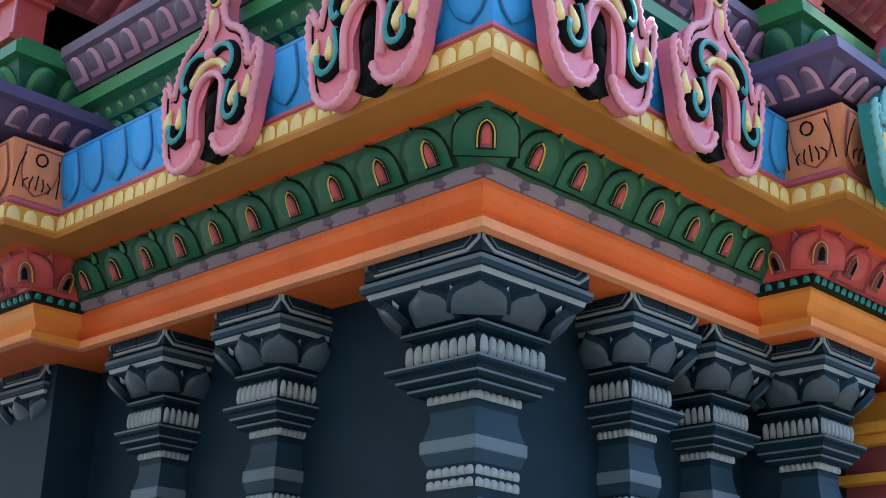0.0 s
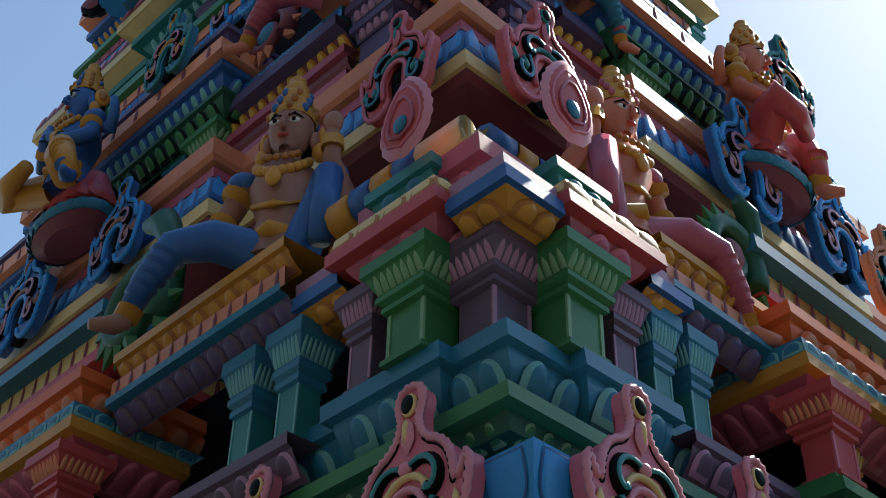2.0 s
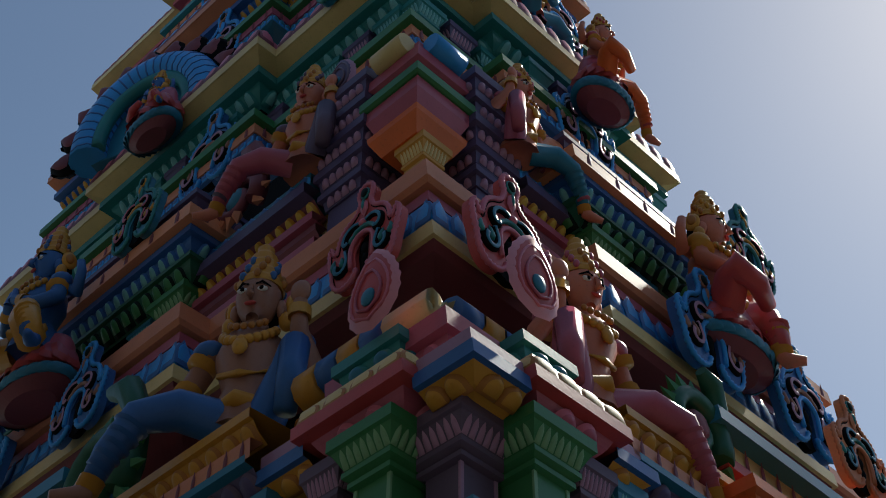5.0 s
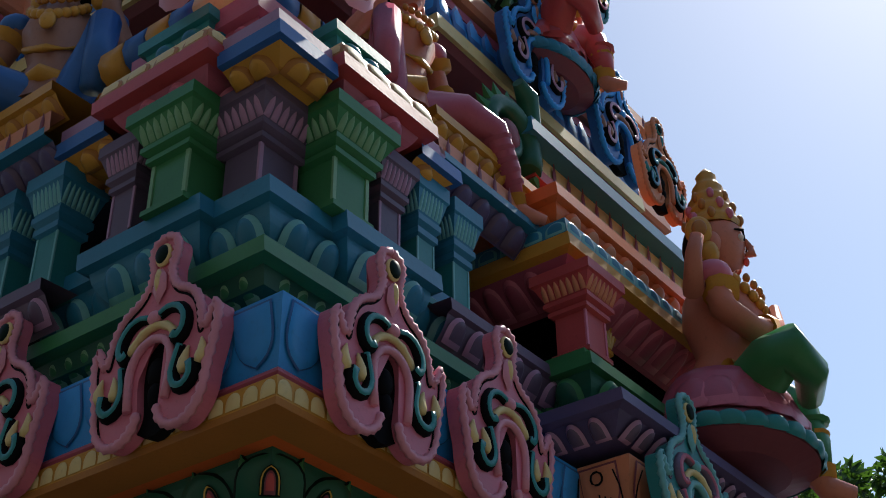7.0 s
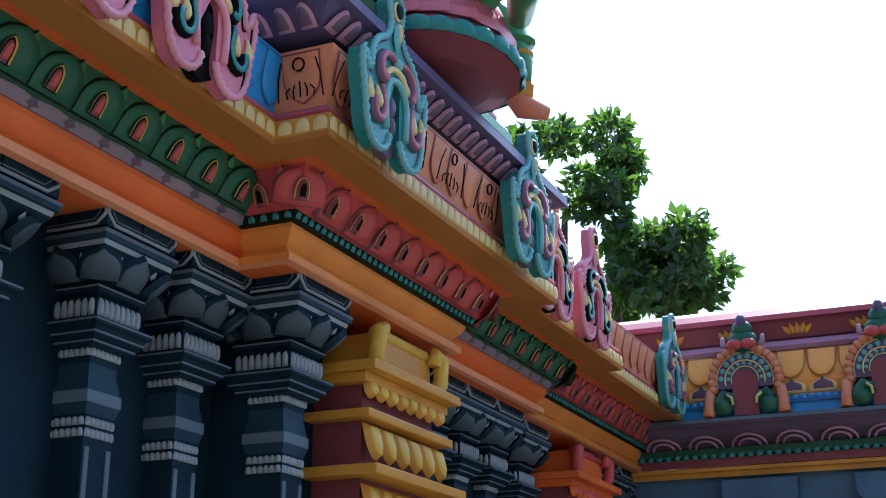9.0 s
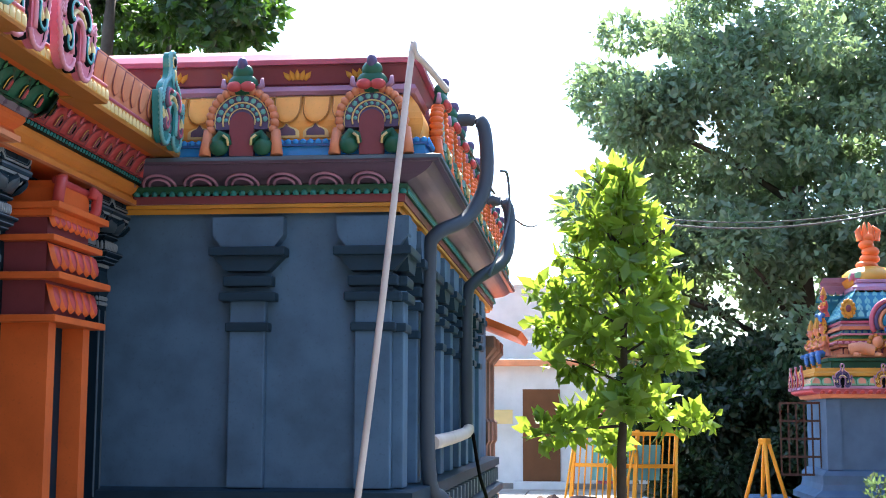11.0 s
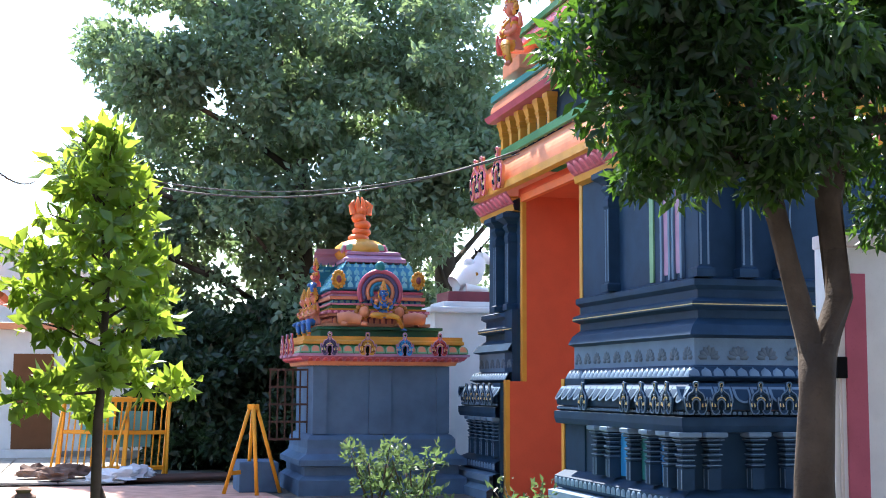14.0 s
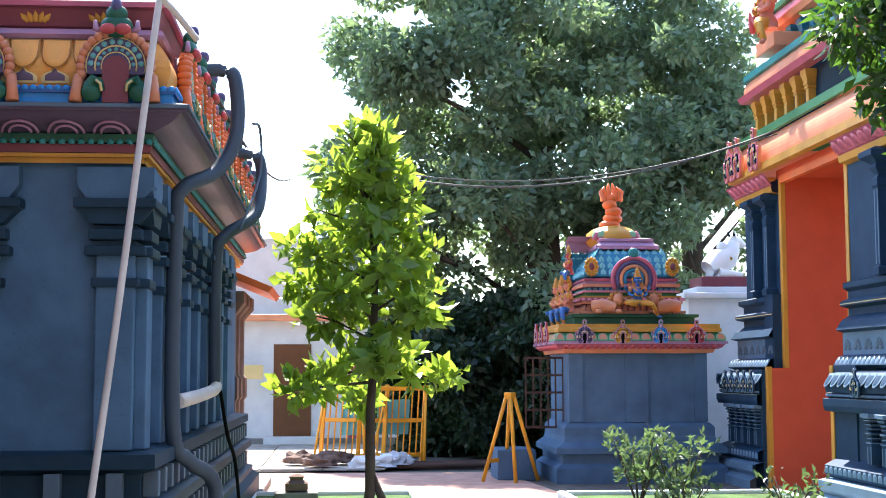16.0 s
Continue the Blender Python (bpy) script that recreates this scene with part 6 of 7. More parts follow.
for k, (x0, y0, x1, y1) in enumerate(((12.6, -1.5, 17.0, 0.35), (13.5, -6.0, 16.7, -3.4))):
    bed = thing("planting_bed", "grassy planting bed with a pale kerb", "planting bed", "planting beds", at=(0, 0, 0))
    part("turf", boxes((x0, y0, 0, x1, y1, 0.08)), GRASS, bed)
    for r in ((x0 - 0.1, y0 - 0.1, 0, x1 + 0.1, y0, 0.13), (x0 - 0.1, y1, 0, x1 + 0.1, y1 + 0.1, 0.13), (x0 - 0.1, y0, 0, x0, y1, 0.13), (x1, y0, 0, x1 + 0.1, y1, 0.13)):
        part("kerb", boxes(r, bev=0.02), WHITE, bed)
lamp = thing("stone_pedestal", "small dark stone lamp on a low block", "stone lamp", at=(16.4, -0.15, 0.08))
part("block", boxes((-0.2, -0.25, 0, 0.2, 0.25, 0.10), bev=0.01), STONE, lamp)
part("bowl", square_stack([(0.08, 0.10), (0.13, 0.12), (0.13, 0.2), (0.07, 0.24), (0.09, 0.28), (0.03, 0.31)]), STONE_B, lamp)

# ---- small shrine ----
shrine = thing("shrine", "small dusty blue shrine with a painted roof of figures", "shrine")
Q = [(21.3, -3.95), (19.55, -3.95), (19.55, -5.93), (21.3, -5.93), (21.3, -3.95)]


def sband(name, prof, material, label="", path=Q):
    return part(name, sweep(path, prof), material, shrine, label)


sband("base", [(0.24, 0.0), (0.24, 0.22), (0.18, 0.26), (0.14, 0.28), (0.14, 0.40), (0.24, 0.42), (0.24, 0.50), (0.12, 0.58), (0.10, 0.66), (0.10, 0.78), (0.05, 0.84), (0.0, 0.86)], BLUEWALL, "moulded dusty blue base")
sband("wall", [(0.0, 0.86), (0.0, 1.86)], BLUEWALL, "dusty blue wall")
for y0, y1 in ((-4.13, -3.93), (-5.08, -4.75), (-5.95, -5.76)):
    part("wall_strip", boxes((19.515, y0, 0.86, 19.56, y1, 1.84)), BLUEWALL, shrine)
sband("fillet", [(0.0, 1.84), (0.10, 1.85), (0.12, 1.90)], SALMON)
b = sband("eaves_band", [(0.12, 1.90), (0.20, 1.92), (0.24, 1.97)], ROSE)
petals(b, Q, 0.14, 1.90, 0.24, 1.965, 0.11, [RED, PINK], 0.8, 0.02, 0.0, lean=still)
sband("fillet", [(0.24, 1.97), (0.27, 1.975), (0.27, 2.01)], LILAC)
b = sband("curved_roof", curve_prof(0.24, 2.01, 0.16, 2.14, 0.02), GREEN_M, "green and salmon curved roof")
petals(b, Q, 0.255, 2.02, 0.18, 2.14, 0.16, [SALMON, GREEN_L], 0.9, 0.01, 0.0, lean=still)
sband("roof_top", [(0.16, 2.14), (0.20, 2.15), (0.20, 2.19), (0.18, 2.21), (0.18, 2.26), (-0.3, 2.27)], GOLD, "ochre ledge")
QT = [(21.1, -4.10), (19.75, -4.10), (19.75, -5.78), (21.1, -5.78), (21.1, -4.10)]
sband("balustrade", [(0.05, 2.26), (0.05, 2.36), (0.10, 2.37), (0.10, 2.41), (-0.3, 2.42)], GREEN, "dark green ledge", QT)
zz, oo = 2.42, -0.10
for n, (col, hh, st) in enumerate(((SALMON, 0.05, 0.02), (MAROON, 0.10, -0.08), (SALMON, 0.04, 0.0), (ROSE, 0.05, 0.03), (GOLD, 0.03, 0.0), (GREEN_M, 0.05, -0.05), (PINK_L, 0.03, 0.0), (BLUE, 0.05, -0.05), (SALMON, 0.05, 0.02), (LILAC, 0.04, -0.02), (ROSE, 0.04, 0.01))):
    b = sband("roof_tier", [(oo + st, zz), (oo + st + 0.03, zz + 0.005), (oo + st + 0.03, zz + hh), (oo + st - 0.10, zz + hh)], col, "", QT)
    if n in (1, 3, 7):
        petals(b, QT, oo + st + 0.03, zz + 0.005, oo + st + 0.03, zz + hh, 0.09, [(SALMON, PINK_L, TEAL_L)[n // 3]], 0.7, 0.012, 0.0, lean=still, name="egg", joined=True)
    zz += hh
    oo -= 0.008
b = sband("scaled_roof", [(-0.24, 2.95), (-0.17, 2.97)] + curve_prof(-0.17, 2.98, -0.38, 3.38, 0.04), SEA, "teal roof with a lattice of scales", QT)
for k in range(4):
    petals(b, QT, -0.135 - 0.045 * k - 0.006 * k * k, 2.985 + 0.098 * k, -0.18 - 0.045 * k - 0.008 * k * k, 3.10 + 0.098 * k, 0.115, [TEAL_L, SEA], 0.96, 0.012, 0.5, lean=still, name="scale", shift=0.5 * (k % 2), joined=True)
for y in (-4.34, -5.55):
    bm = bmesh.new()
    ball(bm, (19.86, y, 3.12), (0.04, 0.08, 0.11))
    for a in range(12):
        ball(bm, (19.85, y + 0.085 * math.cos(a * math.pi / 6), 3.12 + 0.115 * math.sin(a * math.pi / 6)), (0.03, 0.028, 0.032), 0, 8, 6)
    disc = part("roof_flower", bm, GOLD, shrine, "golden flower disc")
    bm = bmesh.new()
    ball(bm, (19.82, y, 3.12), (0.03, 0.04, 0.055))
    part("flower_eye", bm, MAROON, disc)
sband("ridge", [(-0.40, 3.40), (-0.36, 3.41), (-0.36, 3.46), (-0.45, 3.52), (-0.43, 3.53), (-0.43, 3.57), (-0.70, 3.62)], LILAC, "mauve and cream ridge", QT)
bm = bmesh.new()
ball(bm, (20.68, -4.82, 3.60), (0.5, 0.42, 0.22))
part("crown", bm, GOLD, shrine, "golden lotus crown of the roof")
petals(shrine, [(21.0, -4.5), (20.3, -4.5), (20.3, -5.14), (21.0, -5.14), (21.0, -4.5)], 0.02, 3.56, -0.05, 3.72, 0.2, [GREEN_L, ROSE], 0.9, 0.05, 0.0, lean=still)
bm = bmesh.new()
for k in range(5):
    ball(bm, (20.66 + 0.02 * math.sin(k * 2), -4.82 + 0.035 * math.cos(k * 2.0), 3.82 + k * 0.105), (0.17 - 0.018 * k, 0.17 - 0.018 * k, 0.085))
for k in range(4):
    limb(bm, [(20.66, -4.82 + 0.08 * (k - 1.5), 4.2), (20.66, -4.82 + 0.10 * (k - 1.5), 4.34), (20.66, -4.80 + 0.06 * (k - 1.5), 4.50 - 0.05 * abs(k - 1.5))], [0.05, 0.045, 0.01])
part("finial", bm, ORANGE, shrine, "orange flame finial")
for y, c in ((-4.12, VIOLET), (-4.67, GOLD), (-5.22, AZURE), (-5.74, RED)):
    key = (c, LILAC, c, CREAM, BLACK)
    kudu(key, {id(VIOLET): "violet", id(GOLD): "golden", id(AZURE): "azure", id(RED): "scarlet"}[id(c)] + " painted", pose(19.28, y, 1.99, 0, 0, -90), 0.24)
for x in (20.0, 20.5, 21.0):
    kudu((RED, LILAC, RED, CREAM, BLACK), "scarlet painted", pose(x, -3.69, 1.99, 0, 0, 180), 0.24)
halo = thing("halo_arch", "rose and violet halo arch behind a small figure", "temple ornament", at=(19.62, -4.92, 2.66), rz=-90)
for r, c, w in ((0.31, ROSE, 0.035), (0.25, VIOLET, 0.032), (0.19, SALMON, 0.03), (0.13, SEA, 0.03)):
    part("hoop", tube([(r * math.cos(a), 0, 0.26 + r * math.sin(a)) for a in [(-0.5 + (math.pi + 1.0) * i / 22) for i in range(23)]], w, 8), c, halo)
bm = bmesh.new()
ball(bm, (0, 0, 0.64), (0.08, 0.05, 0.08))
part("crest", bm, TEAL, halo)
st = statue("small blue painted statue seated before a halo arch", (19.48, -4.94, 2.54), -90, 0.52, BLUE, GOLD, SALMON, "flat", "pray")
for y in (-4.45, -5.43):
    bm = bmesh.new()
    limb(bm, [(0, -0.22, 0.12), (0, 0, 0.15), (0, 0.2, 0.13)], [0.10, 0.12, 0.10], 0)
    ball(bm, (-0.02, -0.28, 0.26), (0.10, 0.10, 0.11), 0)
    for k in range(8):
        a = k * math.pi / 4
        ball(bm, (-0.02 + 0.0, -0.25 + 0.11 * math.cos(a), 0.26 + 0.11 * math.sin(a)), 0.045, 1, 8, 6)
    for dy in (-0.25, 0.12):
        limb(bm, [(-0.08, dy, 0.04), (-0.2, dy - 0.05, 0.03)], [0.04, 0.035], 0)
    ob = part("statue", bm, [SALMON, BROWN], None)
    bmesh_s = 0.8
    ob.matrix_world = pose(19.6, y, 2.42, 0, 0, 0 if y > -4.9 else 180) @ Matrix.Diagonal((bmesh_s, bmesh_s, bmesh_s, 1))
    tagged(ob, "salmon painted crouching lion statue on the shrine ledge", "statue", "lion statues")
for x, zb, c in ((19.9, 2.45, SKIN_O), (20.4, 2.45, SALMON), (20.9, 2.45, SKIN_O), (19.8, 3.0, RED)):
    statue("small painted statue on the shrine roof", (x, -4.0, zb), 175, 0.55 if zb < 2.9 else 0.4, c, BLUE, GOLD, "flat", "pray")
gate_g = thing("grille_gate", "open rusty iron grille door beside the shrine", "metal gate", at=(20.2, -3.40, 0.75), rz=-97)
for k in range(6):
    part("bar", boxes((k * 0.11 - 0.012, -0.012, 0, k * 0.11 + 0.012, 0.012, 1.05)), IRON, gate_g)
for k in range(5):
    part("rail", boxes((-0.02, -0.015, k * 0.255, 0.57, 0.015, k * 0.255 + 0.03)), IRON, gate_g)
step = part("step", boxes((20.0, -3.52, 0, 20.9, -2.95, 0.45), bev=0.03), BLUEWALL, shrine)

# white compound wall with a bull statue
cwall = thing("compound_wall", "whitewashed compound wall with a sloped coping", "wall")
part("wall", boxes((21.6, -7.6, 0, 22.6, -6.25, 2.75)), WHITE, cwall)
part("coping", boxes((21.5, -7.7, 2.75, 22.7, -6.15, 2.85), (21.65, -7.6, 2.85, 22.55, -6.4, 2.95), bev=0.03), WHITE, cwall)
part("ledge", boxes((21.7, -7.5, 2.95, 22.5, -6.5, 3.12), bev=0.02), MAROON, cwall)
bm = bmesh.new()
limb(bm, [(0, 0.32, 0.14), (0, 0.15, 0.26), (0, -0.08, 0.32), (0, -0.18, 0.46), (0, -0.22, 0.60)], [0.14, 0.21, 0.19, 0.13, 0.09], 0, 12)
limb(bm, [(0, -0.20, 0.62), (0, -0.30, 0.60), (0, -0.42, 0.54)], [0.10, 0.09, 0.05], 0, 10)
ball(bm, (0, 0.02, 0.50), (0.08, 0.10, 0.09), 0)
for sx in (-1, 1):
    limb(bm, [(sx * 0.06, -0.18, 0.69), (sx * 0.09, -0.16, 0.78)], [0.025, 0.008], 2)
    limb(bm, [(sx * 0.12, 0.2, 0.06), (sx * 0.15, -0.02, 0.05), (sx * 0.15, -0.25, 0.04)], [0.09, 0.07, 0.05], 0)
limb(bm, [(-0.2, 0, 0.30), (0, -0.16, 0.36), (0.2, 0, 0.30)], [0.03, 0.03, 0.03], 1)
bull = part("statue", bm, [WHITE, GOLD, BLACK], None)
bull.matrix_world = pose(21.0 + 1.0, -6.95, 3.12, 0, 0, 20)
tagged(bull, "white painted seated bull statue with gold bands on a wall", "statue")
back = thing("compound_wall", "whitewashed compound wall behind the gateway", "wall")
part("wall", boxes((10.35, -13.0, 0, 10.6, -6.85, 2.72)), WHITE, back)
part("coping", boxes((10.3, -13.0, 2.72, 10.65, -6.85, 2.84), bev=0.02), PALE, back)
part("red_stripe", boxes((10.325, -7.16, 0, 10.352, -6.97, 2.5)), ROSE, back, "painted red stripe")
meter = thing("meter_box", "small dark electric meter box with a conduit", "meter box", at=(10.33, -6.90, 1.62))
part("case", boxes((-0.05, -0.05, 0, 0.0, 0.05, 0.18), bev=0.01), BLACK, meter)
part("conduit", boxes((-0.02, -0.01, -1.0, 0.0, 0.01, 0)), PVC_W, meter)

# ---- gateway ----
gate = thing("gateway", "slate blue carved gateway with a vermilion passage", "gateway")
GY = -6.62
R1 = [(15.66, GY), (12.4, GY), (12.4, GY - 1.3), (12.6, GY - 1.3), (12.6, GY - 3)]
L1 = [(19.7, GY - 2.5), (19.7, GY), (18.14, GY)]


def gband(name, prof, material, label="", paths=None):
    obs = []
    for path in (paths or (R1, L1)):
        obs.append((part(name, sweep(path, prof), material, gate, label), path))
    return obs


gband("wall", [(0.0, 1.6), (0.0, 4.2)], GATE_M, "slate blue painted wall")
gband("plinth_wall", [(0.22, 0.3), (0.22, 1.25)], GATE_M)
gband("foot", [(0.50, 0.0), (0.50, 0.12), (0.40, 0.18), (0.46, 0.24), (0.46, 0.33), (0.22, 0.38)], GATE_L, "pale worn foot moulding")
for b, path in gband("lotus_step", [(0.34, 0.36), (0.38, 0.40), (0.38, 0.50), (0.26, 0.56), (0.22, 0.58)], GATE_M):
    petals(b, path, 0.38, 0.41, 0.38, 0.50, 0.14, GATE_L, 0.8, 0.01, 0.0, lean=still)
gband("rail", [(0.22, 1.10), (0.36, 1.12), (0.38, 1.18), (0.38, 1.26), (0.30, 1.27)], GATE_M)
for b, path in gband("beaded_band", [(0.30, 1.27), (0.34, 1.28), (0.34, 1.32), (0.30, 1.33)], SLATE):
    petals(b, path, 0.34, 1.283, 0.34, 1.317, 0.055, GATE_L, 0.7, 0.012, 0.0, lean=still, name="bead", joined=True)
for b, path in gband("curved_roof", curve_prof(0.34, 1.33, 0.22, 1.58, 0.06) + [(0.0, 1.62)], GATE_M, "curved slate blue moulding"):
    petals(b, path, 0.40, 1.38, 0.29, 1.55, 0.20, [GATE_M, GATE_L], 0.9, 0.01, 0.0, True, lean=still)
for b, path in gband("lotus_step", [(0.16, 1.60), (0.24, 1.64), (0.18, 1.74), (0.12, 1.76)], GATE_M):
    petals(b, path, 0.23, 1.65, 0.19, 1.73, 0.13, GATE_L, 0.8, 0.012, 0.2, lean=still)
for b, path in gband("frieze", [(0.12, 1.76), (0.12, 2.02)], GATE_L, "pale frieze of carved lotus wheels"):
    leaf = dome([(-0.018, 0.02), (0.018, 0.02), (0.026, 0.09), (0, 0.12), (-0.026, 0.09)], 0.012)
    spots = [stand(x, y, z0 - 0.06, out) @ Matrix.Rotation((a - 3) * 0.5, 4, "Y") for x, y, z0, out, stp in along(path, 0.125, 1.89, 0.30) for a in range(7)]
    nv = len(leaf.vertices)
    wheel = raw([m @ v.co for m in spots for v in leaf.vertices], [tuple(q + s * nv for q in f.vertices) for s in range(len(spots)) for f in leaf.polygons], True)
    tagged(part("frieze_carving", wheel, SLATE_L, b), kind="stuff")
gband("moulding", [(0.12, 2.02), (0.20, 2.05), (0.14, 2.15), (0.10, 2.18), (0.04, 2.22), (0.04, 2.30), (0.14, 2.33), (0.14, 2.38), (0.04, 2.42), (0.04, 2.50), (0.10, 2.54), (0.10, 2.60), (0.0, 2.63)], GATE_M, "stepped slate blue moulding")
gband("painted_line", [(0.142, 2.345), (0.145, 2.345), (0.145, 2.355)], CREAM)
gband("fillet", [(0.0, 4.0), (0.10, 4.02), (0.12, 4.10)], GOLD)
for b, path in gband("eaves_lotus", curve_prof(0.10, 4.10, 0.22, 4.28, 0.0), ROSE, "rose lotus eaves"):
    petals(b, path, 0.12, 4.12, 0.23, 4.27, 0.2, [ROSE, PINK], 0.9, 0.03, 0.0, lean=still)
WHOLE = [(19.3, GY - 2.5), (19.3, GY), (12.4, GY), (12.4, GY - 2.5)]
gband("cornice", [(0.20, 4.28), (0.28, 4.30), (0.28, 4.40), (0.22, 4.42)], GOLD, "ochre cornice", (WHOLE,))
gband("curved_roof", curve_prof(0.22, 4.42, 0.10, 4.80, 0.04), SALMON, "salmon curved roof", (WHOLE,))
gband("beam", [(0.14, 4.80), (0.18, 4.81), (0.18, 4.92), (0.0, 4.94)], GREEN_M, "", (WHOLE,))
zz, oo = 4.94, 0.0
for cols in ((GOLD, ROSE, SALMON, TEAL), (SEA, SALMON, PINK, GREEN_M), (GOLD, ROSE, SEA, SALMON)):
    W2 = [(19.2 + oo, GY - 2.5), (19.2 + oo, GY + oo), (12.6, GY + oo), (12.6, GY - 2.5)]
    gband("storey_wall", [(-0.1, zz), (-0.1, zz + 0.5)], SLATE, "", (W2,))
    for k in range(10):
        pillar("pillar", "small painted pillar of the gateway tower", (19.05 + oo - k * 0.42, GY + oo - 0.05), 0.10, zz, zz + 0.5, (cols[0], cols[0], CREAM, cols[3]), 180, "gateway pillars", False) if k < 6 else None
    gband("ledge", [(0.0, zz + 0.5), (0.14, zz + 0.52), (0.18, zz + 0.60), (0.05, zz + 0.62)], cols[1], "", (W2,))
    gband("curved_roof", curve_prof(0.10, zz + 0.62, 0.05, zz + 0.82, 0.02) + [(-0.2, zz + 0.84)], cols[2], "", (W2,))
    gband("beam", [(0.02, zz + 0.82), (0.10, zz + 0.83), (0.10, zz + 0.92), (-0.2, zz + 0.94)], cols[3], "", (W2,))
    zz += 0.94
    oo -= 0.3
part("bracket", boxes((17.9, GY - 0.6, 6.0, 18.7, GY + 0.1, 6.2), bev=0.02), SALMON, gate, "salmon jutting ledge")
statue("orange painted standing figure on the gateway tower", (18.2, GY + 0.1, 6.3), 175, 0.9, SKIN_O, GOLD, RED, "up", "pray")
# passage
part("passage_wall", boxes((18.05, GY - 3.0, 0, 18.25, GY - 0.001, 4.2), (18.05, GY - 0.001, 0, 18.25, GY + 0.195, 1.62)), DOORWAY, gate, "vermilion passage wall")
part("passage_wall", boxes((15.55, GY - 3.0, 0, 15.75, GY - 0.001, 4.2)), DOORWAY, gate)
part("passage_ceiling", boxes((15.55, GY - 3.0, 4.2, 18.25, GY - 0.001, 4.32)), DOORWAY, gate)
part("lintel", boxes((15.75, GY - 0.05, 4.12, 18.05, GY + 0.03, 4.22)), ORANGE, gate)
for x0, x1, y1, z0, z1 in ((18.04, 18.14, GY + 0.012, 1.62, 4.2), (15.66, 15.76, GY + 0.012, 1.62, 4.2), (18.04, 18.14, GY + 0.255, 0, 1.64), (15.66, 15.76, GY + 0.255, 0, 1.64)):
    part("door_edge", boxes((x0, y1 - 0.06, z0, x1, y1, z1)), GOLD, gate, "golden painted edge")
part("jamb", boxes((15.0, GY - 0.1, 0, 15.70, GY + 0.24, 1.64)), GATE_M, gate)
part("jamb", boxes((18.145, GY - 0.1, 0, 18.5, GY + 0.30, 1.6), (18.145, GY - 0.1, 1.6, 18.5, GY + 0.13, 2.62)), GATE_M, gate)


def baluster(x, y, rz=180):
    key = "baluster"
    if key in KUDUS:
        return copy_thing(KUDUS[key], pose(x, y, 0.58, 0, 0, rz))
    p = thing("baluster", "short slate blue pilaster with ringed capital", "pilaster", "gateway balusters")
    KUDUS[key] = p
    part("shaft", square_stack([(0.062, 0), (0.062, 0.20), (0.045, 0.21), (0.045, 0.26)]), GATE_M, p)
    for sx in (-1, 1):
        part("edge_line", boxes((sx * 0.045 - 0.007, -0.066, 0.01, sx * 0.045 + 0.007, 0.066, 0.19)), GATE_L, p)
    for zz, w in ((0.205, 0.070), (0.255, 0.062), (0.305, 0.075), (0.355, 0.060), (0.40, 0.072), (0.445, 0.090)):
        ring = part("ring", square_stack([(w * 0.8, zz), (w, zz + 0.012), (w, zz + 0.028), (w * 0.75, zz + 0.04)]), GATE_M, p)
        part("ring_line", square_stack([(w + 0.002, zz + 0.020), (w + 0.002, zz + 0.028)], False), GATE_L, ring)
    part("neck", square_stack([(0.05, 0.25), (0.05, 0.47)]), SLATE, p)
    part("head", square_stack([(0.085, 0.485), (0.115, 0.50), (0.115, 0.535), (0.10, 0.54)]), GATE_L, p)
    p.matrix_basis = pose(x, y, 0.58, 0, 0, rz)
    return p


for x, y in ((14.36, GY + 0.30), (13.97, GY + 0.30), (13.39, GY + 0.30), (12.88, GY + 0.30), (12.45, GY + 0.30), (12.10, -6.31), (12.10, -6.58), (12.10, -7.03), (12.10, -7.38), (18.3, GY + 0.3), (18.6, GY + 0.3), (18.9, GY + 0.3), (19.2, GY + 0.3), (19.5, GY + 0.3)):
    baluster(x, y)
for x, c in zip((13.82, 13.27, 12.79), (AZURE, TEAL, AZURE)):
    part("painted_panel", boxes((x - 0.09, GY + 0.222, 0.6, x + 0.09, GY + 0.235, 1.08)), c, gate, "bright painted carved panel")
for x, y, rz in [(x, GY + 0.40, 180) for x in (14.6, 13.36, 12.91, 12.56, 12.29) + (18.3, 18.6, 18.9, 19.2, 19.5)] + [(12.0, y, -90) for y in (-6.37, -6.63, -7.04, -7.34)]:
    kudu((GATE_M, GATE_L, SLATE, CREAM, SLATE), "slate blue", pose(x, y, 1.30, 0, 0, rz), 0.22)
for x, y, rz in ((14.55, GY + 0.06, 0), (18.4, GY + 0.06, 0), (19.0, GY + 0.06, 0), (12.34, -6.62, 90), (12.34, -7.08, 90), (12.34, -7.51, 90)):
    pt = thing("wall_column", "slender slate blue wall column with a vase capital", "wall column", "gateway wall columns", at=(x, y, 2.62), rz=rz)
    part("shaft", square_stack([(0.10, 0), (0.10, 0.08), (0.065, 0.10), (0.065, 0.95), (0.08, 0.98), (0.08, 1.05), (0.05, 1.10)]), GATE_M, pt)
    part("capital", square_stack([(0.05, 1.10), (0.10, 1.18), (0.08, 1.22), (0.12, 1.26), (0.18, 1.30), (0.18, 1.36), (0.10, 1.40)]), GATE_M, pt)
    part("edge_line", boxes((-0.05, 0.06, 0.12, -0.03, 0.068, 0.94), (0.03, 0.06, 0.12, 0.05, 0.068, 0.94)), GATE_L, pt)
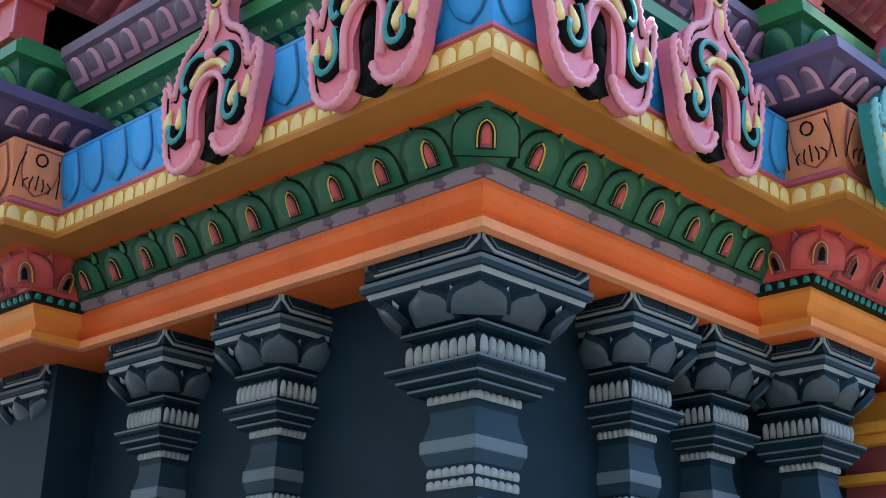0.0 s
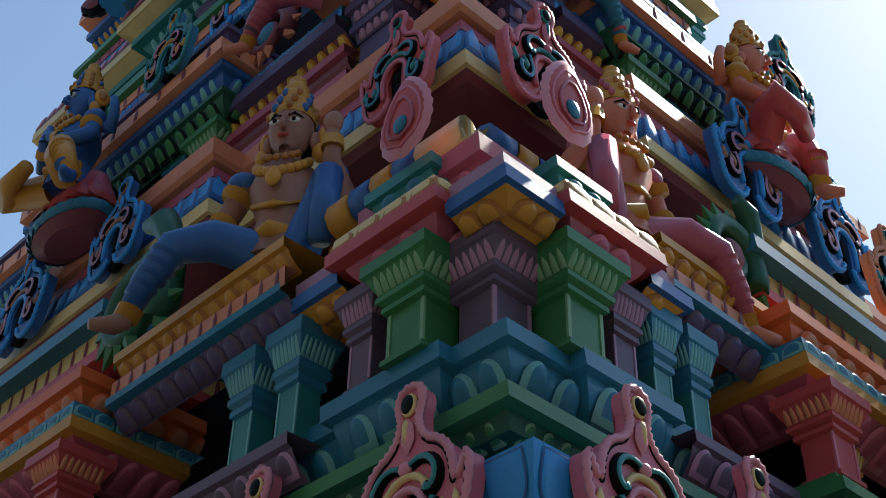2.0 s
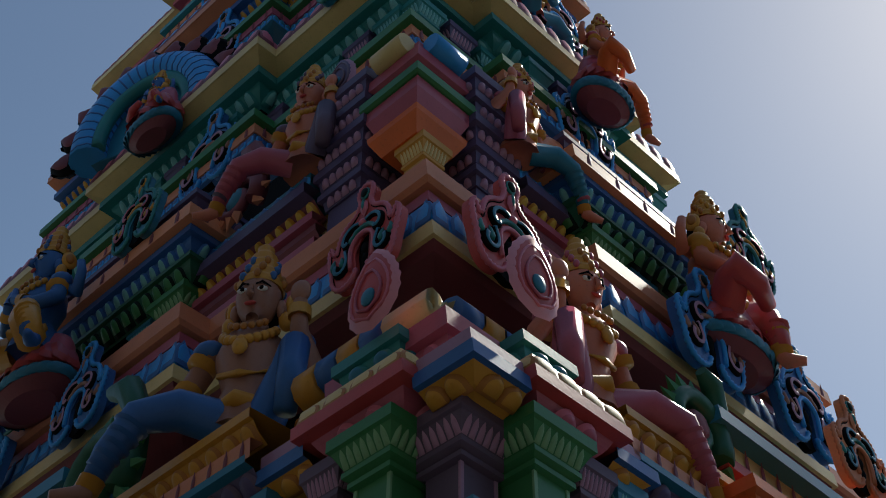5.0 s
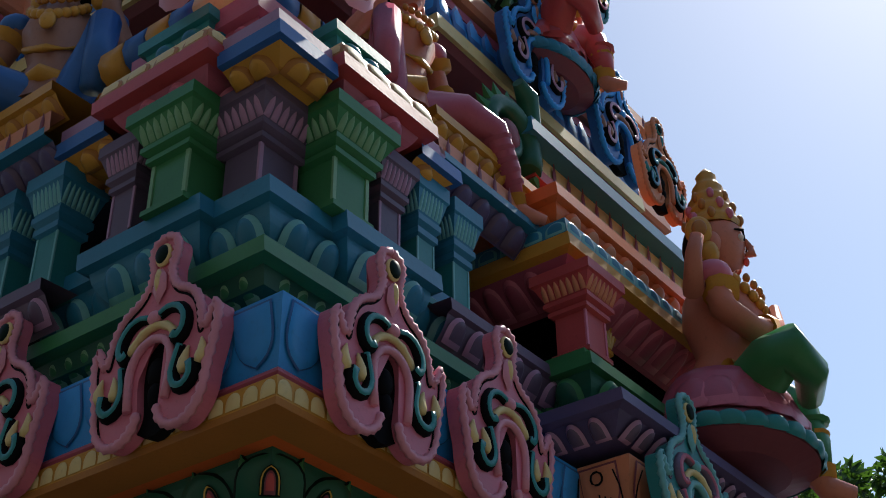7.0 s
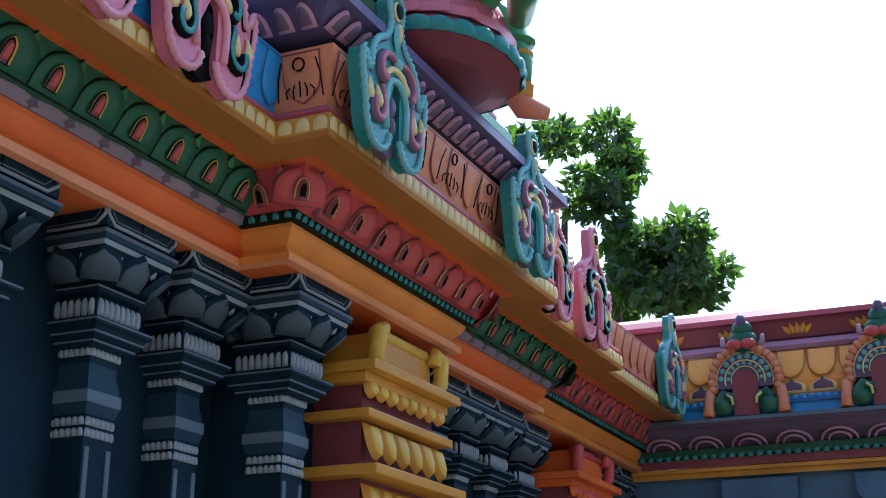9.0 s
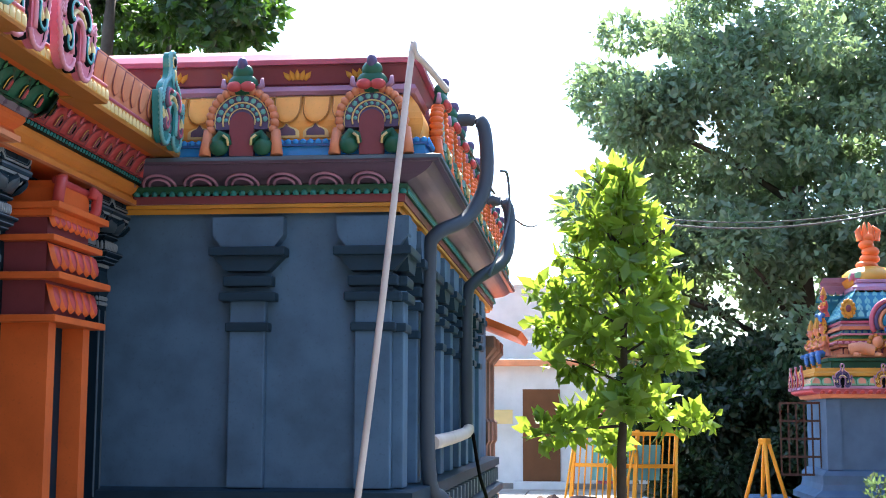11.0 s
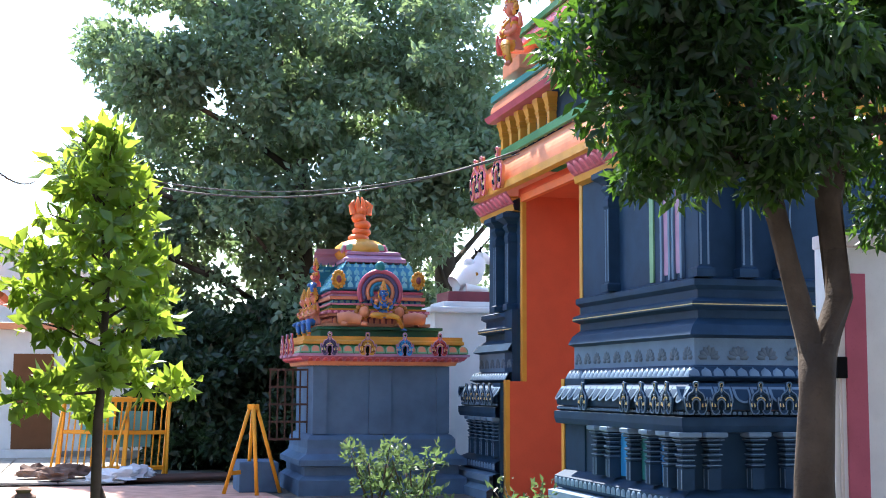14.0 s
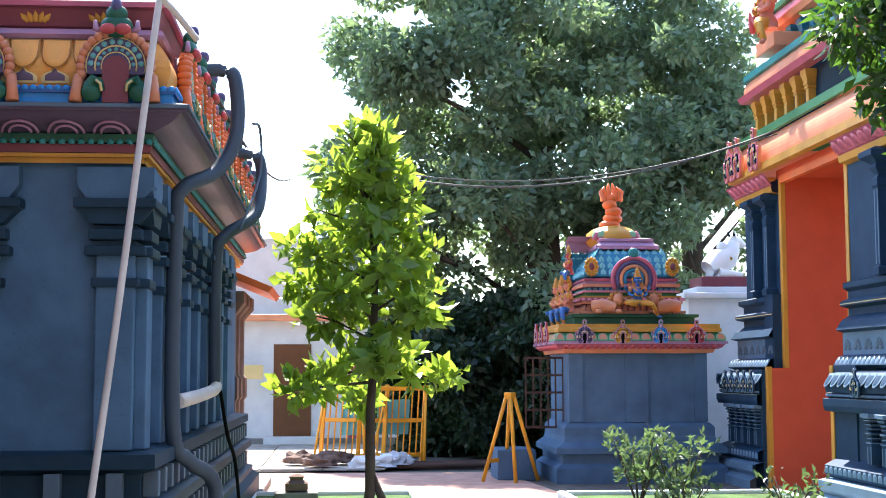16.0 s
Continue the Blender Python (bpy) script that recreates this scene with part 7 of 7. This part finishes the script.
for x in (13.15, 12.86):
    part("niche_panel", boxes((x - 0.07, GY - 0.05, 2.7, x + 0.07, GY + 0.012, 3.9)), LILAC, gate, "painted niche panel")
    for e in (-0.1, 0.1):
        part("niche_edge", boxes((x + e - 0.025, GY - 0.05, 2.64, x + e + 0.025, GY + 0.035, 3.95), bev=0.006), GATE_L, gate)
part("scroll_strip", boxes((13.479999999999999, GY - 0.05, 2.65, 13.58, GY + 0.02, 4.0)), GREEN_L, gate, "carved green scroll strip")
for x, rz in ((18.2, 180), (19.0, 180), (19.35, 90)):
    kudu((SALMON, PINK, GATE_M, CREAM, BLACK), "salmon painted", pose(x, GY + 0.30, 4.34, 0, 0, 180), 0.42)

# ---- white house at the back ----
house = thing("house", "white plastered house with a brown door", "house")
part("wall", boxes((29.8, -3.0, 0, 30.2, 6.0, 2.7)), WHITE, house)
part("plinth", boxes((29.65, -3.0, 0, 29.85, 6.0, 0.18), bev=0.02), STONE, house)
part("step", boxes((29.4, -0.2, 0, 29.75, 0.95, 0.22), bev=0.02), WHITE, house)
door = part("door", boxes((29.77, -0.05, 0.22, 29.805, 0.76, 2.2), bev=0.005), WOOD, house, "brown wooden door")
part("door_handle", boxes((29.74, 0.33, 1.02, 29.77, 0.36, 1.16)), PVC_W, door)
part("poster_board", boxes((29.77, -0.75, 1.15, 29.805, -0.30, 1.75), bev=0.005), SLATE_W, house)
part("red_panel", boxes((29.77, -1.2, 0.1, 29.805, -0.85, 1.9)), ROSE, house)
part("parapet", boxes((29.5, -3.0, 2.7, 30.3, 6.0, 2.84), bev=0.02), ORANGE_L, house)
part("painted_sign", boxes((29.2, 0.95, 1.45, 29.24, 2.2, 1.75)), CREAM, house)
shed = thing("blue_roof", "blue metal shed roof behind the hall", "roof", at=(0, 0, 0))
part("sheet", raw([(31.5, -1.5, 4.7), (31.5, 6.5, 4.7), (34, 6.5, 5.15), (34, -1.5, 5.15)], [(0, 1, 2, 3)]), AZURE, shed)
part("gable", boxes((31.6, -1.4, 0, 33.9, 6.4, 4.68)), WHITE, shed)


# ---- barriers ----
def trestle(at, rz, label):
    t = thing("trestle", label, "trestle", "barriers", at=at, rz=rz)
    for sx in (-1, 1):
        for sy in (-1, 1):
            part("leg", tube([(sx * 0.04, sy * 0.03, 1.24), (sx * 0.30, sy * 0.28, 0.0)], 0.028, 6), BARRIER, t)
    part("head", boxes((-0.07, -0.06, 1.18, 0.07, 0.06, 1.27), bev=0.01), BARRIER, t)
    part("rail", boxes((-0.25, -0.24, 0.26, 0.25, -0.21, 0.32), bev=0.005), BARRIER, t)
    return t


trestle((19.85, -3.12, 0.012), 140, "orange yellow painted steel trestle barrier on paving")
for k, (x, y, rz, lean) in enumerate(((23.0, -0.85, 70, 12), (23.2, -1.5, 100, -14))):
    f = thing("barricade", "orange yellow crowd barricade with bars, leaning", "barricade", "barriers", at=(x, y, 0.05), rz=rz)
    f.rotation_euler = (radians(lean), 0, radians(rz))
    for sx in (-0.55, 0.55):
        part("post", boxes((sx - 0.03, -0.03, 0, sx + 0.03, 0.03, 1.35)), BARRIER, f)
        part("brace", tube([(sx, 0, 1.3), (sx * 0.9, 0.45, 0.0)], 0.022, 6), BARRIER, f)
    for zz in (0.15, 0.75, 1.3):
        part("rail", boxes((-0.55, -0.02, zz - 0.03, 0.55, 0.02, zz + 0.03)), BARRIER, f)
    for k2 in range(9):
        part("bar", boxes((-0.45 + k2 * 0.11, -0.012, 0.15, -0.43 + k2 * 0.11, 0.012, 1.3)), BARRIER, f)
    part("notice", boxes((-0.3, -0.04, 0.5, 0.25, -0.03, 1.1)), TEAL_L, f, "pale teal notice sheet")
heap = thing("sheet_heap", "crumpled grey plastic sheets heaped on the paving", "plastic sheets", at=(22.4, -0.75, 0.03))
for k in range(9):
    bm = bmesh.new()
    bmesh.ops.create_icosphere(bm, subdivisions=3, radius=1)
    for v in bm.verts:
        n3 = noise.noise(v.co * 2.2 + Vector((k * 3, 0, 0)))
        v.co *= 1 + 0.6 * n3
        v.co = Vector((v.co.x * 0.22, v.co.y * 0.28, max(-0.02, v.co.z * 0.16)))
    o = part("sheet", bm, (TARP, STONE_B, WHITE)[k % 3], heap)
    o.location = (random.uniform(-0.4, 0.4), random.uniform(-0.9, 0.8), random.uniform(0.02, 0.12))
poles = thing("pole_stack", "stack of dark poles lying on the ground", "poles", "", at=(22.2, -2.2, 0.02))
for k in range(7):
    part("pole", tube([(k * 0.10, 1.0 + random.uniform(-0.3, 0.3), 0.05), (k * 0.12 + 0.1, -1.1 + random.uniform(-0.3, 0.3), 0.06)], 0.045, 6), IRON, poles)


# ---- cables ----
def cable(a, b, sag, r=0.012, label="grey overhead cable"):
    c = thing("cable", label, "cable", "overhead cables")
    a, b = Vector(a), Vector(b)
    part("strand", tube([a.lerp(b, i / 14) - Vector((0, 0, sag * 4 * (i / 14) * (1 - i / 14))) for i in range(15)], r, 5), CABLE, c)


cable((10.4, 0.35, 3.75), (24.0, 0.2, 5.0), 0.3, 0.014, "thin grey overhead cable from the hall")
cable((20.5, -1.3, 4.55), (17.5, -6.4, 4.75), 0.42, 0.014, "pale overhead cable between trees and gateway")
cable((20.5, -1.3, 4.62), (17.5, -6.4, 4.70), 0.36, 0.010, "pale overhead cable between trees and gateway")


# ---- trees ----
def leaf_cloud(clumps, count, size, seed, droop=0.3, width=0.21):
    """Leaves in clumps: each a bent, pointed blade of four triangles."""
    rng = np.random.default_rng(seed)
    c = np.array([k[:3] for k in clumps], float)
    r = np.array([k[3:6] for k in clumps], float)
    wgt = r.prod(1) ** (2 / 3)
    idx = rng.choice(len(c), count, p=wgt / wgt.sum())
    d = rng.normal(size=(count, 3))
    d /= np.linalg.norm(d, axis=1)[:, None]
    rad = rng.uniform(0.35, 1.05, (count, 1)) ** 0.6
    p = c[idx] + d * r[idx] * rad
    ax = rng.normal(size=(count, 3)) + d * 0.8
    ax[:, 2] -= droop
    ax /= np.linalg.norm(ax, axis=1)[:, None]
    sd = np.cross(ax, rng.normal(size=(count, 3)))
    sd /= np.linalg.norm(sd, axis=1)[:, None]
    nm = np.cross(ax, sd)
    L = size * rng.uniform(0.6, 1.25, (count, 1))
    W = L * width
    v = np.stack([p, p + ax * L * 0.45 + sd * W + nm * W * 0.5, p + ax * L - nm * L * 0.12, p + ax * L * 0.45 - sd * W + nm * W * 0.5, p + ax * L * 0.5], 1).reshape(-1, 3)
    base = np.arange(count)[:, None] * 5
    f = np.stack([base + [0, 1, 4], base + [1, 2, 4], base + [2, 3, 4], base + [3, 0, 4]], 1).reshape(-1, 3)
    me = bpy.data.meshes.new("crown")
    me.vertices.add(len(v))
    me.vertices.foreach_set("co", v.ravel())
    me.loops.add(f.size)
    me.loops.foreach_set("vertex_index", f.ravel())
    me.polygons.add(len(f))
    me.polygons.foreach_set("loop_start", np.arange(len(f)) * 3)
    me.update(calc_edges=True)
    return me


def scatter(center, radii, n, size, seed, shell=0.55):
    rng = random.Random(seed)
    out = []
    for _ in range(n):
        while True:
            d = Vector((rng.uniform(-1, 1), rng.uniform(-1, 1), rng.uniform(-1, 1)))
            if shell < d.length < 1:
                break
        s = size * rng.uniform(0.6, 1.3)
        out.append((center[0] + d.x * radii[0], center[1] + d.y * radii[1], center[2] + d.z * radii[2], s, s, s * 0.7))
    return out


def trunk(bm, pts, rs):
    limb(bm, pts, rs, 0, 9)


# young bright tree
t = thing("young_tree", "slender young tree with bright yellow green leaves", "tree", at=(0, 0, 0))
bm = bmesh.new()
TX, TY = 13.0, -0.93
trunk(bm, [(TX, TY + 0.04, 0.0), (TX, TY, 0.5), (TX - 0.02, TY, 1.2), (TX, TY - 0.03, 1.7), (TX, TY - 0.04, 2.4), (TX, TY - 0.04, 3.7)], [0.055, 0.05, 0.045, 0.04, 0.03, 0.008])
trunk(bm, [(TX + 0.02, TY - 0.2, 0.0), (TX, TY - 0.15, 0.3), (TX, TY - 0.02, 0.62)], [0.05, 0.045, 0.03])
cl = []
rng = random.Random(11)
for k in range(30):
    h = (k + rng.uniform(0, 0.9)) / 30
    z0 = 1.35 + 2.25 * h
    a = k * 2.399 + rng.uniform(-0.4, 0.4)
    reach = (0.95 * (1 - h) ** 0.75 + 0.10) * rng.uniform(0.7, 1.15)
    rise = 0.18 + 0.25 * h - 0.25 * (h < 0.2)
    tip = (TX + reach * math.cos(a), TY + 0.06 + reach * math.sin(a), z0 + rise)
    trunk(bm, [(TX, TY - 0.02, z0), (TX + (tip[0] - TX) * 0.55, TY + (tip[1] - TY) * 0.55, z0 + rise * 0.75), tip], [0.016, 0.011, 0.004])
    n = 2 + int(reach * 4)
    for q in range(n):
        u = 0.35 + 0.65 * (q + 0.5) / n
        r = 0.10 + 0.05 * rng.random()
        cl.append((TX + (tip[0] - TX) * u, TY + (tip[1] - TY) * u, z0 + rise * u, r, r, r * 0.7))
for q in range(4):
    cl.append((TX, TY - 0.04, 3.45 + 0.12 * q, 0.10, 0.10, 0.08))
part("trunk", bm, BARK, t)
part("crown", leaf_cloud(cl, 2300, 0.19, 1, -0.15, 0.27), LEAF_YOUNG, t)

# great dark trees at the back
for k, (cx, cy, cz, rx, ry, rz_, n, cnt) in enumerate(((27.5, -5.1, 6.2, 2.6, 4.7, 5.2, 150, 74000), (31.0, -9.0, 8.0, 4, 5.0, 6.0, 70, 40000), (26.0, -3.1, 1.5, 1.3, 1.6, 1.8, 60, 36000), (25.5, -5.4, 1.6, 1.5, 2.2, 1.6, 34, 18000))):
    t = thing("large_tree" if k < 2 else "dense_shrub", "broad dark green tree with dense small leaves" if k < 2 else "dense dark green shrub under the trees", "tree" if k < 2 else "shrub", "trees at the back")
    bm = bmesh.new()
    trunk(bm, [(cx, cy, 0), (cx + 0.1, cy + 0.1, cz * 0.4), (cx, cy + 0.2, cz)], [0.35, 0.28, 0.12] if k < 2 else [0.10, 0.08, 0.03])
    for a in range(5):
        an = a * 1.3
        trunk(bm, [(cx, cy, cz * (0.35 + 0.05 * a)), (cx + rx * 0.4 * math.cos(an), cy + ry * 0.4 * math.sin(an), cz * (0.55 + 0.06 * a)), (cx + rx * 0.8 * math.cos(an), cy + ry * 0.8 * math.sin(an), cz * (0.65 + 0.09 * a))], [0.07, 0.045, 0.015])
    cl = scatter((cx, cy, cz), (rx, ry, rz_), n, 0.75 if k < 2 else 0.5, k + 3, 0.25)
    if k == 0:
        # outlying boughs towards the house
        for c, r, m in (((26.6, -0.75, 5.7), (0.7, 0.55, 0.9), 12), ((26.6, -1.5, 4.3), (0.8, 0.7, 0.9), 10), ((26.6, -1.9, 7.4), (0.8, 0.8, 1.1), 14), ((26.8, -2.9, 9.2), (1.0, 1.0, 1.0), 12)):
            cl += scatter(c, r, m, 0.42, m, 0.1)
            trunk(bm, [(cx, cy + 0.2, c[2] - 1.6), (cx - 0.4, (cy + c[1]) / 2, c[2] - 0.7), c], [0.10, 0.07, 0.02])
    part("trunk", bm, BARK, t)
    part("crown", leaf_cloud(cl, cnt, 0.20, k + 10, 0.3, 0.26), LEAF_DARK if k < 2 else LEAF_SHRUB, t)
# trees beyond the hall roof
for k, (cx, cy, cz, r, cnt) in enumerate(((22.0, 5.6, 8.6, 0.95, 2600), (22.0, 7.4, 10.1, 1.5, 3600), (23.5, 6.9, 8.6, 1.3, 3000))):
    t = thing("tree", "tree crown rising behind the temple hall", "tree", "trees behind the hall")
    bm = bmesh.new()
    trunk(bm, [(cx + 0.3, cy + 0.5, 0), (cx + 0.2, cy + 0.3, cz * 0.6), (cx, cy, cz)], [0.22, 0.16, 0.05])
    part("trunk", bm, BARK, t)
    part("crown", leaf_cloud(scatter((cx, cy, cz), (r * 1.1, r * 1.1, r), 20, 0.36, k + 30, 0.15), cnt, 0.24, k + 20, 0.3, 0.26), LEAF_NEAR, t)
# near tree with the forked trunk
t = thing("mango_tree", "forked tree with drooping dark glossy leaves", "tree")
bm = bmesh.new()
trunk(bm, [(9.0, -5.88, 0.0), (9.0, -5.88, 0.9), (9.0, -5.92, 1.5), (9.0, -5.93, 1.85)], [0.17, 0.145, 0.13, 0.14])
trunk(bm, [(9.0, -5.90, 1.75), (9.0, -5.78, 2.2), (9.0, -5.62, 2.8), (8.9, -5.4, 3.6), (8.8, -5.1, 4.4)], [0.10, 0.085, 0.08, 0.06, 0.03])
trunk(bm, [(9.0, -5.96, 1.75), (9.0, -6.12, 2.2), (9.0, -6.05, 2.9), (9.1, -6.3, 3.8), (9.1, -6.5, 5.0)], [0.11, 0.10, 0.10, 0.08, 0.04])
for e in ((8.6, -4.3, 3.6), (8.4, -4.6, 4.4), (9.3, -5.0, 4.6), (8.8, -6.9, 3.7), (8.9, -7.2, 4.6)):
    trunk(bm, [(8.95, -5.6, 2.9), (8.8, (-5.6 + e[1]) / 2, (2.9 + e[2]) / 2 + 0.15), e], [0.05, 0.035, 0.012])
part("trunk", bm, BARK, t)
cl = scatter((8.8, -5.4, 3.95), (1.0, 1.2, 0.95), 34, 0.34, 51, 0.2) + scatter((8.7, -6.7, 4.0), (1.0, 0.9, 1.0), 22, 0.34, 52, 0.2) + scatter((8.6, -4.45, 3.95), (0.6, 0.60, 0.8), 22, 0.28, 53, 0.2) + scatter((8.7, -4.85, 4.65), (0.7, 0.85, 0.6), 22, 0.3, 56, 0.1) + scatter((8.9, -5.2, 3.05), (0.5, 0.75, 0.28), 16, 0.2, 54, 0.1) + scatter((8.9, -6.5, 2.9), (0.4, 0.3, 0.35), 6, 0.2, 55, 0.1) + scatter((9.0, -5.9, 4.6), (0.8, 1.3, 0.5), 26, 0.32, 57, 0.1)
part("crown", leaf_cloud(cl, 26000, 0.135, 61, 0.9, 0.19), LEAF_NEAR, t)
# garden plants
for k, (x, y, h, cnt) in enumerate(((15.2, -3.95, 0.85, 260), (15.0, -4.35, 0.75, 200), (14.6, -4.3, 0.35, 90), (14.4, -5.4, 0.4, 80))):
    p = thing("garden_plant", "leafy garden shrub with narrow grey green leaves", "shrub", "garden plants", at=(0, 0, 0))
    bm = bmesh.new()
    cl = []
    for a in range(7):
        an = a * 0.9 + k
        e = (x + 0.28 * math.cos(an), y + 0.28 * math.sin(an), 0.08 + h * (0.7 + 0.3 * ((a * 37) % 10) / 10))
        trunk(bm, [(x, y, 0.06), ((x + e[0]) / 2, (y + e[1]) / 2, h * 0.5), e], [0.014, 0.011, 0.005])
        cl += [(e[0], e[1], e[2], 0.13, 0.13, 0.12), ((x + e[0]) / 2, (y + e[1]) / 2, h * 0.55, 0.12, 0.12, 0.12)]
    part("stems", bm, BARK, p)
    part("leaves", leaf_cloud(cl, int(cnt * 1.5), 0.105, 70 + k, -0.6), LEAF_PALE, p)

# unseen walls added round the yard to keep sky light off the tower
yard = part("wall_west", boxes((-6.4, -26, 0, -6.0, 26, 13.0)), BLOCKER_GREY, None)
tagged(yard, "unseen dark wall added to block sky light", "wall", kind="structure")
yard = part("wall_south", boxes((-6.0, -15.4, 0, 7.0, -15.0, 13.0)), BLOCKER_GREY, None)
tagged(yard, "unseen dark wall added to block sky light", "wall", kind="structure")
